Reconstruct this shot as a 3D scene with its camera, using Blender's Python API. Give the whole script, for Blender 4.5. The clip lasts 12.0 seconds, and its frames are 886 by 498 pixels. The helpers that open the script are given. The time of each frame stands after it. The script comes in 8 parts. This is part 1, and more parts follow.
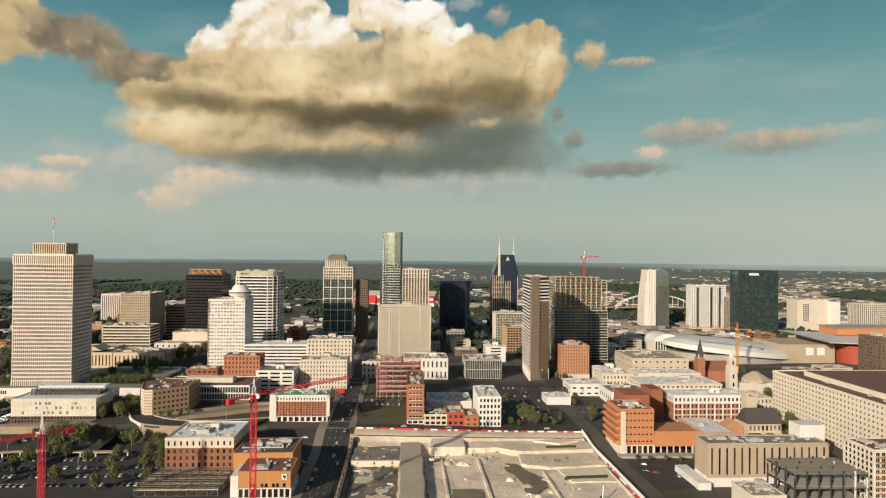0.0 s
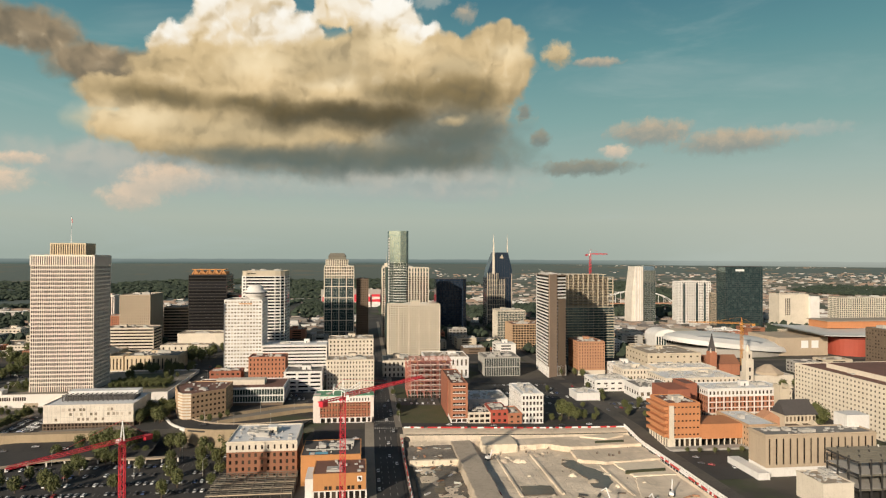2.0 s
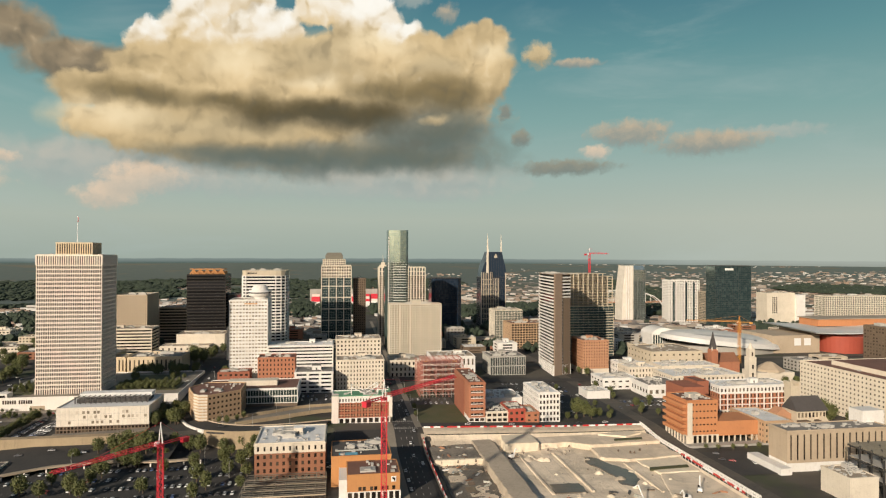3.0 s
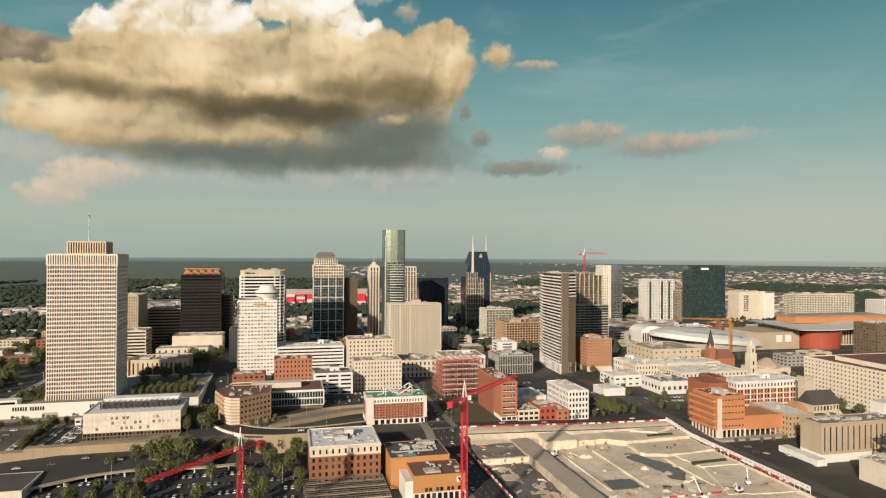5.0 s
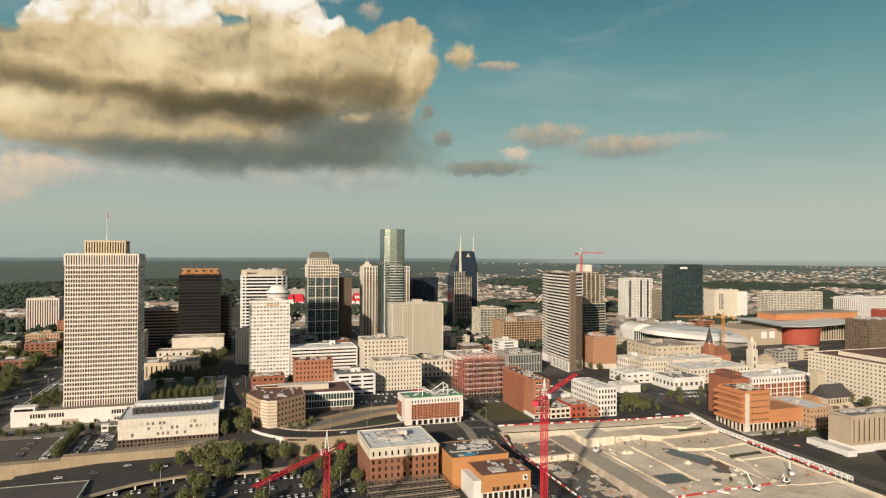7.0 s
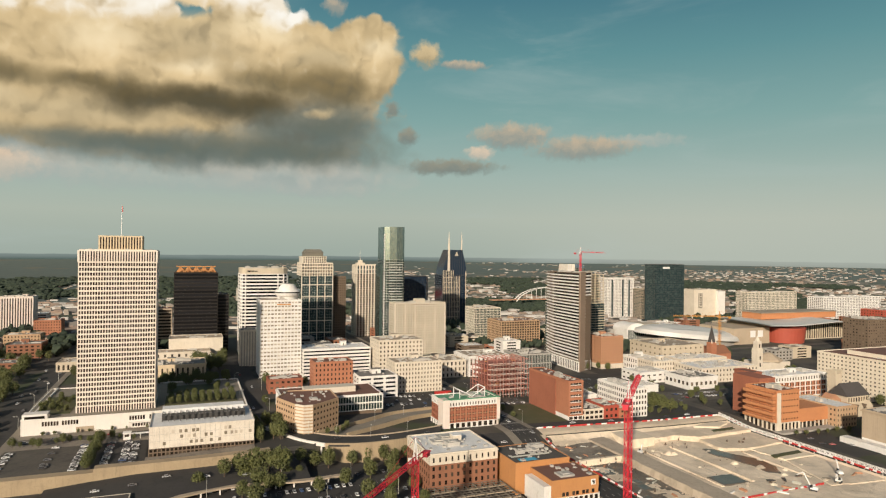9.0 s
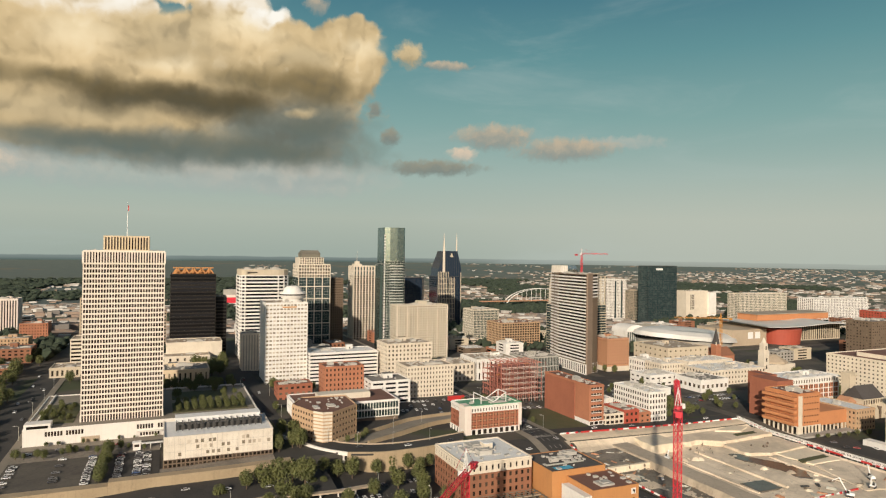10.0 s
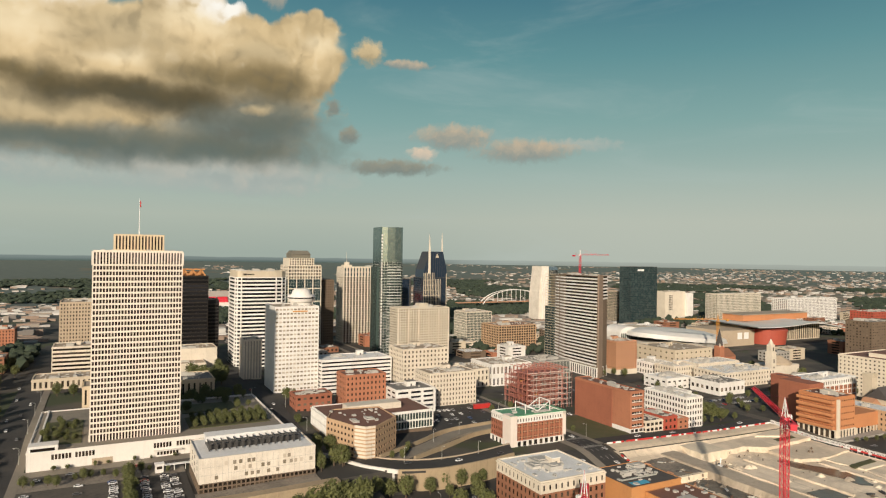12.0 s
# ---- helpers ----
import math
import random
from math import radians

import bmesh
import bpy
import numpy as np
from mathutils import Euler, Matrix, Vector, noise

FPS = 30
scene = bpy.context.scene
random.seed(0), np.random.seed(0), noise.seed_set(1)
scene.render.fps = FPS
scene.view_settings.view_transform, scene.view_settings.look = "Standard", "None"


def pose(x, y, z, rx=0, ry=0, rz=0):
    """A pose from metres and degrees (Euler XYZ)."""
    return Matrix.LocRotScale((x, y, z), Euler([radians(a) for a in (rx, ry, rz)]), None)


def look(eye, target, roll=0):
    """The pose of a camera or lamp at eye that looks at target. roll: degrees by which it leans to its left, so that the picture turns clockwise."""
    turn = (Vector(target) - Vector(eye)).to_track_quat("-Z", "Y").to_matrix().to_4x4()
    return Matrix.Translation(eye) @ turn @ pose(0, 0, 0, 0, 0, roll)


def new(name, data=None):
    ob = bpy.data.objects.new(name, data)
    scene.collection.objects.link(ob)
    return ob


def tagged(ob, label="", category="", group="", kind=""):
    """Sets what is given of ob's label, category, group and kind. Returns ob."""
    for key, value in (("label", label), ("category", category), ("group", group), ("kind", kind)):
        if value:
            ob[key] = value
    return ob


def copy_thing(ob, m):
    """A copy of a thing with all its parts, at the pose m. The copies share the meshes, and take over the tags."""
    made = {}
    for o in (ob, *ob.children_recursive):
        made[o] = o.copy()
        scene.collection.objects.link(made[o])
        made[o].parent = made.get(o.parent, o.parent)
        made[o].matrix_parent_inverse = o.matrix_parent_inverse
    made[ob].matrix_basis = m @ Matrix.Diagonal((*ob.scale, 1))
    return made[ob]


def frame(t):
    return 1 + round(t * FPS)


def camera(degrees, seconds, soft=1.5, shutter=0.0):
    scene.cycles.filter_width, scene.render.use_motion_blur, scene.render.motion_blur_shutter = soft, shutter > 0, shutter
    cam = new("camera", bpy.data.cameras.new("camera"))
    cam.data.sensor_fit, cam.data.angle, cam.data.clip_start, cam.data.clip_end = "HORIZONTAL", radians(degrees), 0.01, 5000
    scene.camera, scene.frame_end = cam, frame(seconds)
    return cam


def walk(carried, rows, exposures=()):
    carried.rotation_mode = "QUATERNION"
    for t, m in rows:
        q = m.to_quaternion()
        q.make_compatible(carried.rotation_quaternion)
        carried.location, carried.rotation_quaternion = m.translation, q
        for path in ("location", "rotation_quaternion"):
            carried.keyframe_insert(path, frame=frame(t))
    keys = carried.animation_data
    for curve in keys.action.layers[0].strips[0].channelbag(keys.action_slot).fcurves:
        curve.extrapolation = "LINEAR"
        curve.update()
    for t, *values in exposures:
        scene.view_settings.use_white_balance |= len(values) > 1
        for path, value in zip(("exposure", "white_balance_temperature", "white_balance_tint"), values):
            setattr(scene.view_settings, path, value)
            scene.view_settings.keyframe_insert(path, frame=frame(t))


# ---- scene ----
cam = camera(68.6, 12.0, 1.2)
METRES, EYE, TILT, LEAN, TURN = 388.0, 126.0, 0.0, 0.0, -3.3
ROWS = [
    (0.0, 0.0, 0.0, 0.0, -0.01, 0.67, -0.57),
    (0.5, -0.0415, -0.0004, 0.0004, -0.82, 0.62, -0.45),
    (1.0, -0.0824, 0.0003, 0.0004, -1.66, 0.59, -0.34),
    (1.5, -0.1227, 0.0014, 0.0, -2.57, 0.55, -0.25),
    (2.0, -0.1673, 0.0036, 0.0004, -3.63, 0.51, -0.23),
    (2.5, -0.2075, 0.0063, 0.0003, -4.63, 0.48, -0.2),
    (3.0, -0.2492, 0.0101, 0.0003, -5.68, 0.46, -0.22),
    (5.0, -0.412, 0.0317, 0.0001, -10.02, 0.44, -0.29),
    (5.5, -0.4492, 0.0387, 0.0, -10.98, 0.43, -0.29),
    (6.0, -0.4892, 0.0468, -0.0001, -12.0, 0.43, -0.28),
    (6.5, -0.5296, 0.0558, -0.0003, -13.04, 0.43, -0.28),
    (7.0, -0.5688, 0.0649, -0.0005, -14.08, 0.42, -0.27),
    (9.0, -0.7118, 0.1418, -0.0024, -18.05, 0.34, -0.65),
    (9.5, -0.7432, 0.1704, -0.0023, -18.98, 0.39, -0.72),
    (10.0, -0.7749, 0.2006, -0.0026, -19.97, 0.45, -0.73),
    (10.5, -0.8064, 0.2318, -0.003, -21.02, 0.48, -0.76),
    (11.0, -0.8369, 0.2629, -0.0035, -22.09, 0.51, -0.79),
    (11.5, -0.8673, 0.2952, -0.0039, -23.19, 0.52, -0.8),
    (12.0, -0.8969, 0.3278, -0.0039, -24.31, 0.55, -0.81),
]
walk(cam, [(t, pose(0, 0, EYE, TILT, LEAN, TURN) @ pose(METRES * x, METRES * y, METRES * z, 90 + pitch, roll, yaw)) for t, x, y, z, yaw, pitch, roll in ROWS])

# ---------- world, sun, sky ----------
SUN_AZ, SUN_EL = 218.0, 19.5          # degrees clockwise from +y, degrees above the horizon
sx = math.sin(radians(SUN_AZ)) * math.cos(radians(SUN_EL))
sy = math.cos(radians(SUN_AZ)) * math.cos(radians(SUN_EL))
sz = math.sin(radians(SUN_EL))
world = bpy.data.worlds.new("world")
scene.world = world
world.use_nodes = True
wn, wl = world.node_tree.nodes, world.node_tree.links
sky = wn.new("ShaderNodeTexSky")
sky.sky_type = "NISHITA"
sky.sun_disc = False
sky.sun_elevation, sky.sun_rotation = radians(SUN_EL), radians(SUN_AZ)
wl.new(sky.outputs[0], wn["Background"].inputs[0])
wn["Background"].inputs[1].default_value = 0.064
sun_data = bpy.data.lights.new("sun", "SUN")
sun_data.energy, sun_data.angle, sun_data.color = 4.75, radians(0.9), (1.0, 0.87, 0.71)
sun = new("sun", sun_data)
sun.matrix_world = look((sx * 2000, sy * 2000, sz * 2000), (0, 0, 0))

# ---------- material helpers ----------


def nodes_of(name):
    m = bpy.data.materials.new(name)
    m.use_nodes = True
    return m, m.node_tree.nodes, m.node_tree.links


def val(nt, op, a, b=0.0, c=None, clamp=False):
    n = nt.nodes.new("ShaderNodeMath")
    n.operation, n.use_clamp = op, clamp
    for k, v in enumerate((a, b) if c is None else (a, b, c)):
        if isinstance(v, (int, float)):
            n.inputs[k].default_value = v
        else:
            nt.links.new(v, n.inputs[k])
    return n.outputs[0]


def mixc(nt, fac, a, b):
    n = nt.nodes.new("ShaderNodeMix")
    n.data_type = "RGBA"
    for k, v in ((0, fac), (6, a), (7, b)):
        if isinstance(v, (int, float)):
            n.inputs[k].default_value = v
        elif isinstance(v, tuple):
            n.inputs[k].default_value = (*v[:3], 1)
        else:
            nt.links.new(v, n.inputs[k])
    return n.outputs[2]


def noise_tex(nt, scale, detail=4.0, coords=None, rough=0.55, distort=0.0):
    n = nt.nodes.new("ShaderNodeTexNoise")
    n.inputs["Scale"].default_value = scale
    n.inputs["Detail"].default_value = detail
    n.inputs["Roughness"].default_value = rough
    n.inputs["Distortion"].default_value = distort
    if coords is not None:
        nt.links.new(coords, n.inputs["Vector"])
    return n.outputs["Fac"]


def ramp(nt, fac, lo, hi):
    n = nt.nodes.new("ShaderNodeMapRange")
    n.interpolation_type = "SMOOTHSTEP"
    n.clamp = False                       # the smooth step ends by itself
    nt.links.new(fac, n.inputs[0])
    n.inputs[1].default_value, n.inputs[2].default_value = lo, hi
    return n.outputs[0]


def surface(name, base, other=None, rough=0.85, fine=1.5, large=0.06, amount=0.6, bump=0.15, island=0.0, pieces=0.0, metal=0.0, streak=0.0):
    """A weathered surface: grain and stains at two scales, streaks down walls, small changes from piece to piece."""
    m, nd, lk = nodes_of(name)
    nt = m.node_tree
    b = nd["Principled BSDF"]
    geo = nd.new("ShaderNodeNewGeometry")
    pos = geo.outputs["Position"]
    other = other or tuple(v * 0.66 for v in base)
    f1 = ramp(nt, noise_tex(nt, large, 5, pos), 0.35, 0.7)
    f2 = ramp(nt, noise_tex(nt, fine, 3, pos), 0.3, 0.75)
    f3 = ramp(nt, noise_tex(nt, large * 5, 6, pos, 0.65, 1.5), 0.50, 0.66)
    fac = val(nt, "MULTIPLY", val(nt, "ADD", val(nt, "ADD", val(nt, "MULTIPLY", f1, 0.5), val(nt, "MULTIPLY", f2, 0.3)), val(nt, "MULTIPLY", f3, 0.4)), amount, clamp=True)
    if streak:
        mp = nd.new("ShaderNodeMapping")
        lk.new(pos, mp.inputs[0])
        mp.inputs["Scale"].default_value = (0.9, 0.9, 0.05)
        fac = val(nt, "ADD", fac, val(nt, "MULTIPLY", ramp(nt, noise_tex(nt, 1.0, 3, mp.outputs[0]), 0.5, 0.75), streak), clamp=True)
    col = mixc(nt, fac, base, other)
    if island:
        rnd = geo.outputs["Random Per Island"]
        col = mixc(nt, val(nt, "MULTIPLY", rnd, island), col, tuple(v * 0.35 for v in base))
    if pieces:
        info = nd.new("ShaderNodeObjectInfo")
        col = mixc(nt, val(nt, "MULTIPLY", info.outputs["Random"], pieces), col, tuple(v * 0.4 for v in base))
    lk.new(col, b.inputs["Base Color"])
    b.inputs["Roughness"].default_value = rough
    b.inputs["Metallic"].default_value = metal
    if bump:
        bp = nd.new("ShaderNodeBump")
        bp.inputs["Strength"].default_value = bump
        bp.inputs["Distance"].default_value = 0.2
        lk.new(noise_tex(nt, fine, 4, pos), bp.inputs["Height"])
        lk.new(bp.outputs[0], b.inputs["Normal"])
    return m


def glazing(name, dark, light, rough=0.08, spread=0.7, metal=0.0, gloss=0.3):
    """Window glass with rooms, blinds and curtains that differ from pane to pane."""
    m, nd, lk = nodes_of(name)
    nt = m.node_tree
    b = nd["Principled BSDF"]
    info = nd.new("ShaderNodeObjectInfo")
    geo = nd.new("ShaderNodeNewGeometry")
    mixr = val(nt, "FRACT", val(nt, "ADD", info.outputs["Random"], geo.outputs["Random Per Island"]))
    fac = val(nt, "MULTIPLY", val(nt, "POWER", mixr, 2.2), spread)
    lk.new(mixc(nt, fac, dark, light), b.inputs["Base Color"])
    b.inputs["Roughness"].default_value = rough
    b.inputs["Metallic"].default_value = metal
    b.inputs["IOR"].default_value = 1.5
    b.inputs["Specular IOR Level"].default_value = gloss
    bp = nd.new("ShaderNodeBump")
    bp.inputs["Strength"].default_value = 0.03
    lk.new(noise_tex(nt, 0.25, 2, geo.outputs["Position"]), bp.inputs["Height"])
    lk.new(bp.outputs[0], b.inputs["Normal"])
    return m


# ---------- materials ----------
CONCRETE_WHITE = surface("white_concrete", (0.78, 0.73, 0.66), amount=0.35, streak=0.25)
STONE_TOWER = surface("tower_stone", (0.78, 0.69, 0.595), (0.64, 0.55, 0.455), amount=0.4, streak=0.2)
STUCCO_WHITE = surface("white_stucco", (0.80, 0.77, 0.72), (0.58, 0.54, 0.48), amount=0.65, streak=0.3)
STUCCO_CREAM = surface("cream_stucco", (0.72, 0.64, 0.52), (0.53, 0.46, 0.36), amount=0.75, streak=0.3)
STONE_BEIGE = surface("beige_stone", (0.60, 0.51, 0.38), (0.44, 0.37, 0.27), amount=0.6, streak=0.3)
STUCCO_WARM = surface("warm_cream_render", (0.78, 0.69, 0.55), (0.64, 0.55, 0.42), amount=0.7, streak=0.3)
CONCRETE_GREY = surface("grey_concrete", (0.42, 0.39, 0.34), (0.28, 0.26, 0.23), amount=0.7, streak=0.3)
CONCRETE_TAN = surface("tan_concrete", (0.48, 0.38, 0.27), (0.34, 0.27, 0.19), amount=0.6, streak=0.35)
BRICK_RED = surface("red_brick", (0.35, 0.125, 0.07), (0.24, 0.085, 0.05), amount=0.7, fine=4.0, streak=0.3)
BRICK_BROWN = surface("brown_brick", (0.30, 0.13, 0.07), (0.19, 0.085, 0.05), amount=0.7, fine=4.0, streak=0.2)
BRICK_ORANGE = surface("orange_brick", (0.45, 0.185, 0.10), (0.31, 0.125, 0.07), amount=0.8, fine=4.0, streak=0.3)
BRICK_TAN = surface("tan_orange_brick", (0.52, 0.27, 0.15), (0.38, 0.19, 0.11), amount=0.7, fine=4.0, streak=0.2)
BRICK_AMBER = surface("amber_brick", (0.55, 0.235, 0.10), (0.40, 0.17, 0.075), amount=0.6, fine=4.0, streak=0.25)
PANEL_ORANGE = surface("orange_panel", (0.53, 0.25, 0.09), (0.40, 0.18, 0.07), amount=0.5, streak=0.3)
BROWN_STONE = surface("dark_brown_stone", (0.17, 0.12, 0.08), (0.11, 0.08, 0.055), amount=0.5)
BRONZE = surface("black_bronze", (0.025, 0.021, 0.018), (0.05, 0.04, 0.03), rough=0.35, amount=0.5, bump=0.02, metal=0.3)
STEEL_DARK = surface("dark_steel", (0.09, 0.085, 0.08), amount=0.5, rough=0.5, bump=0.05, metal=0.5)
STEEL_RUST = surface("rust_red_steel", (0.46, 0.18, 0.13), (0.30, 0.11, 0.085), amount=0.7, rough=0.7)
STEEL_LIGHT = surface("galvanised_steel", (0.58, 0.57, 0.50), amount=0.5, rough=0.5, metal=0.4)
RUST_RED = surface("rust_red_cladding", (0.42, 0.085, 0.05), (0.30, 0.06, 0.04), amount=0.5, rough=0.6)
CRANE_RED = surface("crane_red_paint", (0.64, 0.03, 0.05), (0.44, 0.02, 0.03), amount=0.4, rough=0.5, bump=0.02)
CRANE_ORANGE = surface("crane_yellow_paint", (0.62, 0.28, 0.05), amount=0.4, rough=0.5, bump=0.02)
RED_PAINT = surface("red_paint", (0.50, 0.035, 0.03), (0.36, 0.03, 0.025), amount=0.4, rough=0.5)
ROOF_WHITE = surface("white_membrane_roof", (0.80, 0.79, 0.76), (0.55, 0.53, 0.49), amount=0.6, large=0.09, fine=0.7, bump=0.05)
ROOF_GREY = surface("grey_gravel_roof", (0.26, 0.24, 0.21), (0.15, 0.14, 0.125), amount=0.9, large=0.08, fine=2.0)
ROOF_DARK = surface("dark_bitumen_roof", (0.105, 0.09, 0.078), (0.06, 0.053, 0.048), amount=0.9, large=0.08, fine=1.5)
ROOF_BROWN = surface("brown_gravel_roof", (0.21, 0.10, 0.07), (0.13, 0.07, 0.05), amount=0.8, large=0.08, fine=2.0)
ROOF_TAN = surface("tan_gravel_roof", (0.42, 0.34, 0.25), (0.28, 0.23, 0.17), amount=0.9, large=0.08, fine=2.0)
ROOF_GREEN = surface("green_metal_trim", (0.10, 0.30, 0.16), amount=0.4, rough=0.5)
SLATE = surface("slate_roof", (0.085, 0.075, 0.07), (0.05, 0.045, 0.04), amount=0.7, fine=3.0)
ARENA_METAL = surface("arena_metal_roof", (0.70, 0.68, 0.63), (0.55, 0.53, 0.48), amount=0.7, large=0.03, rough=0.5, bump=0.03)
ASPHALT = surface("asphalt", (0.056, 0.051, 0.045), (0.030, 0.028, 0.026), amount=0.9, large=0.05, fine=1.2)
ASPHALT_OLD = surface("worn_asphalt", (0.125, 0.107, 0.084), (0.058, 0.051, 0.043), amount=1.0, large=0.035, fine=0.5)
PAVING = surface("concrete_paving", (0.28, 0.24, 0.185), (0.16, 0.14, 0.11), amount=0.7, large=0.06, fine=1.0)
SAND = surface("excavated_limestone", (0.72, 0.59, 0.43), (0.47, 0.385, 0.28), amount=1.0, large=0.03, fine=0.3, bump=0.5)
SAND_PALE = surface("pale_cut_limestone", (0.80, 0.69, 0.52), (0.62, 0.52, 0.38), amount=0.9, large=0.05, fine=0.5, bump=0.4)


def site_material():
    """Dug limestone: pale rock, damp patches, wheel tracks."""
    m, nd, lk = nodes_of("dug_limestone")
    nt = m.node_tree
    b = nd["Principled BSDF"]
    pos = nd.new("ShaderNodeNewGeometry").outputs["Position"]
    col = mixc(nt, ramp(nt, noise_tex(nt, 0.035, 5, pos, 0.6, 0.8), 0.38, 0.62), (0.82, 0.68, 0.51), (0.62, 0.51, 0.375))
    col = mixc(nt, val(nt, "MULTIPLY", ramp(nt, noise_tex(nt, 0.11, 6, pos, 0.65, 1.2), 0.54, 0.70), 0.42), col, (0.40, 0.33, 0.245))
    col = mixc(nt, val(nt, "MULTIPLY", ramp(nt, noise_tex(nt, 0.5, 5, pos, 0.7), 0.5, 0.75), 0.55), col, (0.80, 0.70, 0.55))
    for turn, lo in ((0.35, 0.60), (-0.9, 0.63)):
        mp = nd.new("ShaderNodeMapping")
        lk.new(pos, mp.inputs[0])
        mp.inputs["Rotation"].default_value = (0, 0, turn)
        mp.inputs["Scale"].default_value = (0.55, 0.018, 0.1)
        col = mixc(nt, val(nt, "MULTIPLY", ramp(nt, noise_tex(nt, 1.0, 3, mp.outputs[0], 0.6, 0.4), lo, lo + 0.08), 0.28), col, (0.32, 0.26, 0.195))
    lk.new(col, b.inputs["Base Color"])
    b.inputs["Roughness"].default_value = 0.95
    bp = nd.new("ShaderNodeBump")
    bp.inputs["Strength"].default_value, bp.inputs["Distance"].default_value = 0.7, 0.5
    lk.new(noise_tex(nt, 0.6, 6, pos, 0.65), bp.inputs["Height"])
    lk.new(bp.outputs[0], b.inputs["Normal"])
    return m


SITE = site_material()
MUD_OR_SHADE = surface("wet_clay_or_shade", (0.17, 0.135, 0.10), (0.10, 0.082, 0.062), amount=0.9, large=0.08, fine=0.5, rough=0.16)
DUST = surface("grey_site_dust", (0.30, 0.255, 0.20), (0.11, 0.097, 0.08), amount=1.0, large=0.08, fine=0.6, bump=0.6)
DUST_DARK = surface("broken_dark_ground", (0.23, 0.195, 0.15), (0.065, 0.06, 0.05), amount=1.0, large=0.11, fine=0.9, bump=0.7)
DUST_TAN = surface("tan_site_dust", (0.52, 0.43, 0.325), (0.36, 0.30, 0.225), amount=1.0, large=0.04, fine=0.5, bump=0.5)
STEEL_OLIVE = surface("dull_grey_steel", (0.22, 0.20, 0.155), (0.12, 0.11, 0.088), amount=0.7, rough=0.6, metal=0.2)
STONE_UMBER = surface("umber_concrete", (0.29, 0.21, 0.15), (0.20, 0.145, 0.105), amount=0.6, streak=0.3)
STONE_GOLD = surface("golden_stone", (0.66, 0.53, 0.36), (0.52, 0.41, 0.27), amount=0.5, streak=0.2)
STONE_AGED = surface("aged_white_stone", (0.76, 0.69, 0.59), (0.55, 0.48, 0.39), amount=0.8, large=0.1, streak=0.45)
BRICK_BUFF = surface("buff_brick", (0.52, 0.35, 0.21), (0.38, 0.25, 0.15), amount=0.7, fine=3.0, streak=0.25)
STUCCO_PINK = surface("pinkish_white_render", (0.78, 0.68, 0.60), (0.62, 0.52, 0.45), amount=0.6, streak=0.3)
RETAINING = surface("retaining_wall_concrete", (0.42, 0.32, 0.20), (0.26, 0.20, 0.125), amount=0.7, streak=0.4)
GRASS = surface("grass", (0.075, 0.085, 0.03), (0.12, 0.10, 0.05), amount=0.9, large=0.08, fine=0.8, bump=0.4)
LEAVES = surface("leaves", (0.145, 0.150, 0.044), (0.060, 0.075, 0.026), amount=0.9, large=0.2, fine=1.6, bump=0.5, island=0.5, rough=0.7)
# far trees duller and bluer than LEAVES: haze put into their colour
LEAVES_FAR = surface("far_foliage", (0.046, 0.064, 0.036), (0.026, 0.039, 0.026), amount=0.8, large=0.02, fine=0.2, bump=0.0, island=0.35)
BARK = surface("bark", (0.11, 0.075, 0.05), amount=0.6, fine=3)
PAINT_WORN = surface("worn_road_paint", (0.46, 0.43, 0.38), (0.16, 0.145, 0.125), amount=1.0, fine=2.0, bump=0.0)
STONE_DRAB = surface("drab_concrete", (0.62, 0.55, 0.43), (0.45, 0.39, 0.30), amount=0.8, large=0.05, streak=0.45)
WHITE_PAINT = surface("white_paint", (0.80, 0.78, 0.74), amount=0.2, rough=0.6, bump=0.02)
RUBBER = surface("tyre_rubber", (0.02, 0.02, 0.02), amount=0.3, bump=0.0)
POOL_BLUE = surface("pool_tile", (0.08, 0.38, 0.55), amount=0.3, rough=0.2, bump=0.02)
MACHINE = surface("rooftop_metal", (0.50, 0.47, 0.42), (0.34, 0.32, 0.28), amount=0.6, rough=0.6, bump=0.05)
GLASS_DARK = glazing("dark_window_glass", (0.016, 0.013, 0.011), (0.12, 0.09, 0.065), gloss=0.2)
GLASS_TOWER = glazing("tower_curtain_glass", (0.10, 0.145, 0.14), (0.24, 0.29, 0.27), rough=0.08, spread=0.7, metal=0.8)
GLASS_SHEEN = glazing("brushed_curtain_glass", (0.24, 0.31, 0.30), (0.36, 0.42, 0.39), rough=0.22, spread=0.6, metal=0.9)
GLASS_WARM = glazing("warm_window_glass", (0.03, 0.023, 0.018), (0.34, 0.27, 0.19), gloss=0.2)
GLASS_BLUE = glazing("blue_green_curtain_glass", (0.045, 0.075, 0.078), (0.14, 0.19, 0.185), rough=0.12, spread=0.5, metal=0.45)
GLASS_TEAL = glazing("teal_curtain_glass", (0.05, 0.085, 0.08), (0.20, 0.25, 0.22), rough=0.1, spread=0.6, metal=0.5)
GLASS_BLACK = glazing("black_tower_glass", (0.010, 0.010, 0.011), (0.035, 0.035, 0.04), rough=0.12, spread=0.6)
GLASS_PALE = glazing("pale_tan_glass", (0.20, 0.165, 0.12), (0.62, 0.54, 0.44), spread=1.0, gloss=0.2)
GLASS_NAVY = glazing("navy_curtain_glass", (0.018, 0.032, 0.055), (0.05, 0.07, 0.10), rough=0.12, spread=0.7, metal=0.2)
GLASS_SILVER = glazing("silver_curtain_glass", (0.66, 0.68, 0.61), (0.78, 0.78, 0.70), rough=0.16, spread=0.4, metal=0.95)
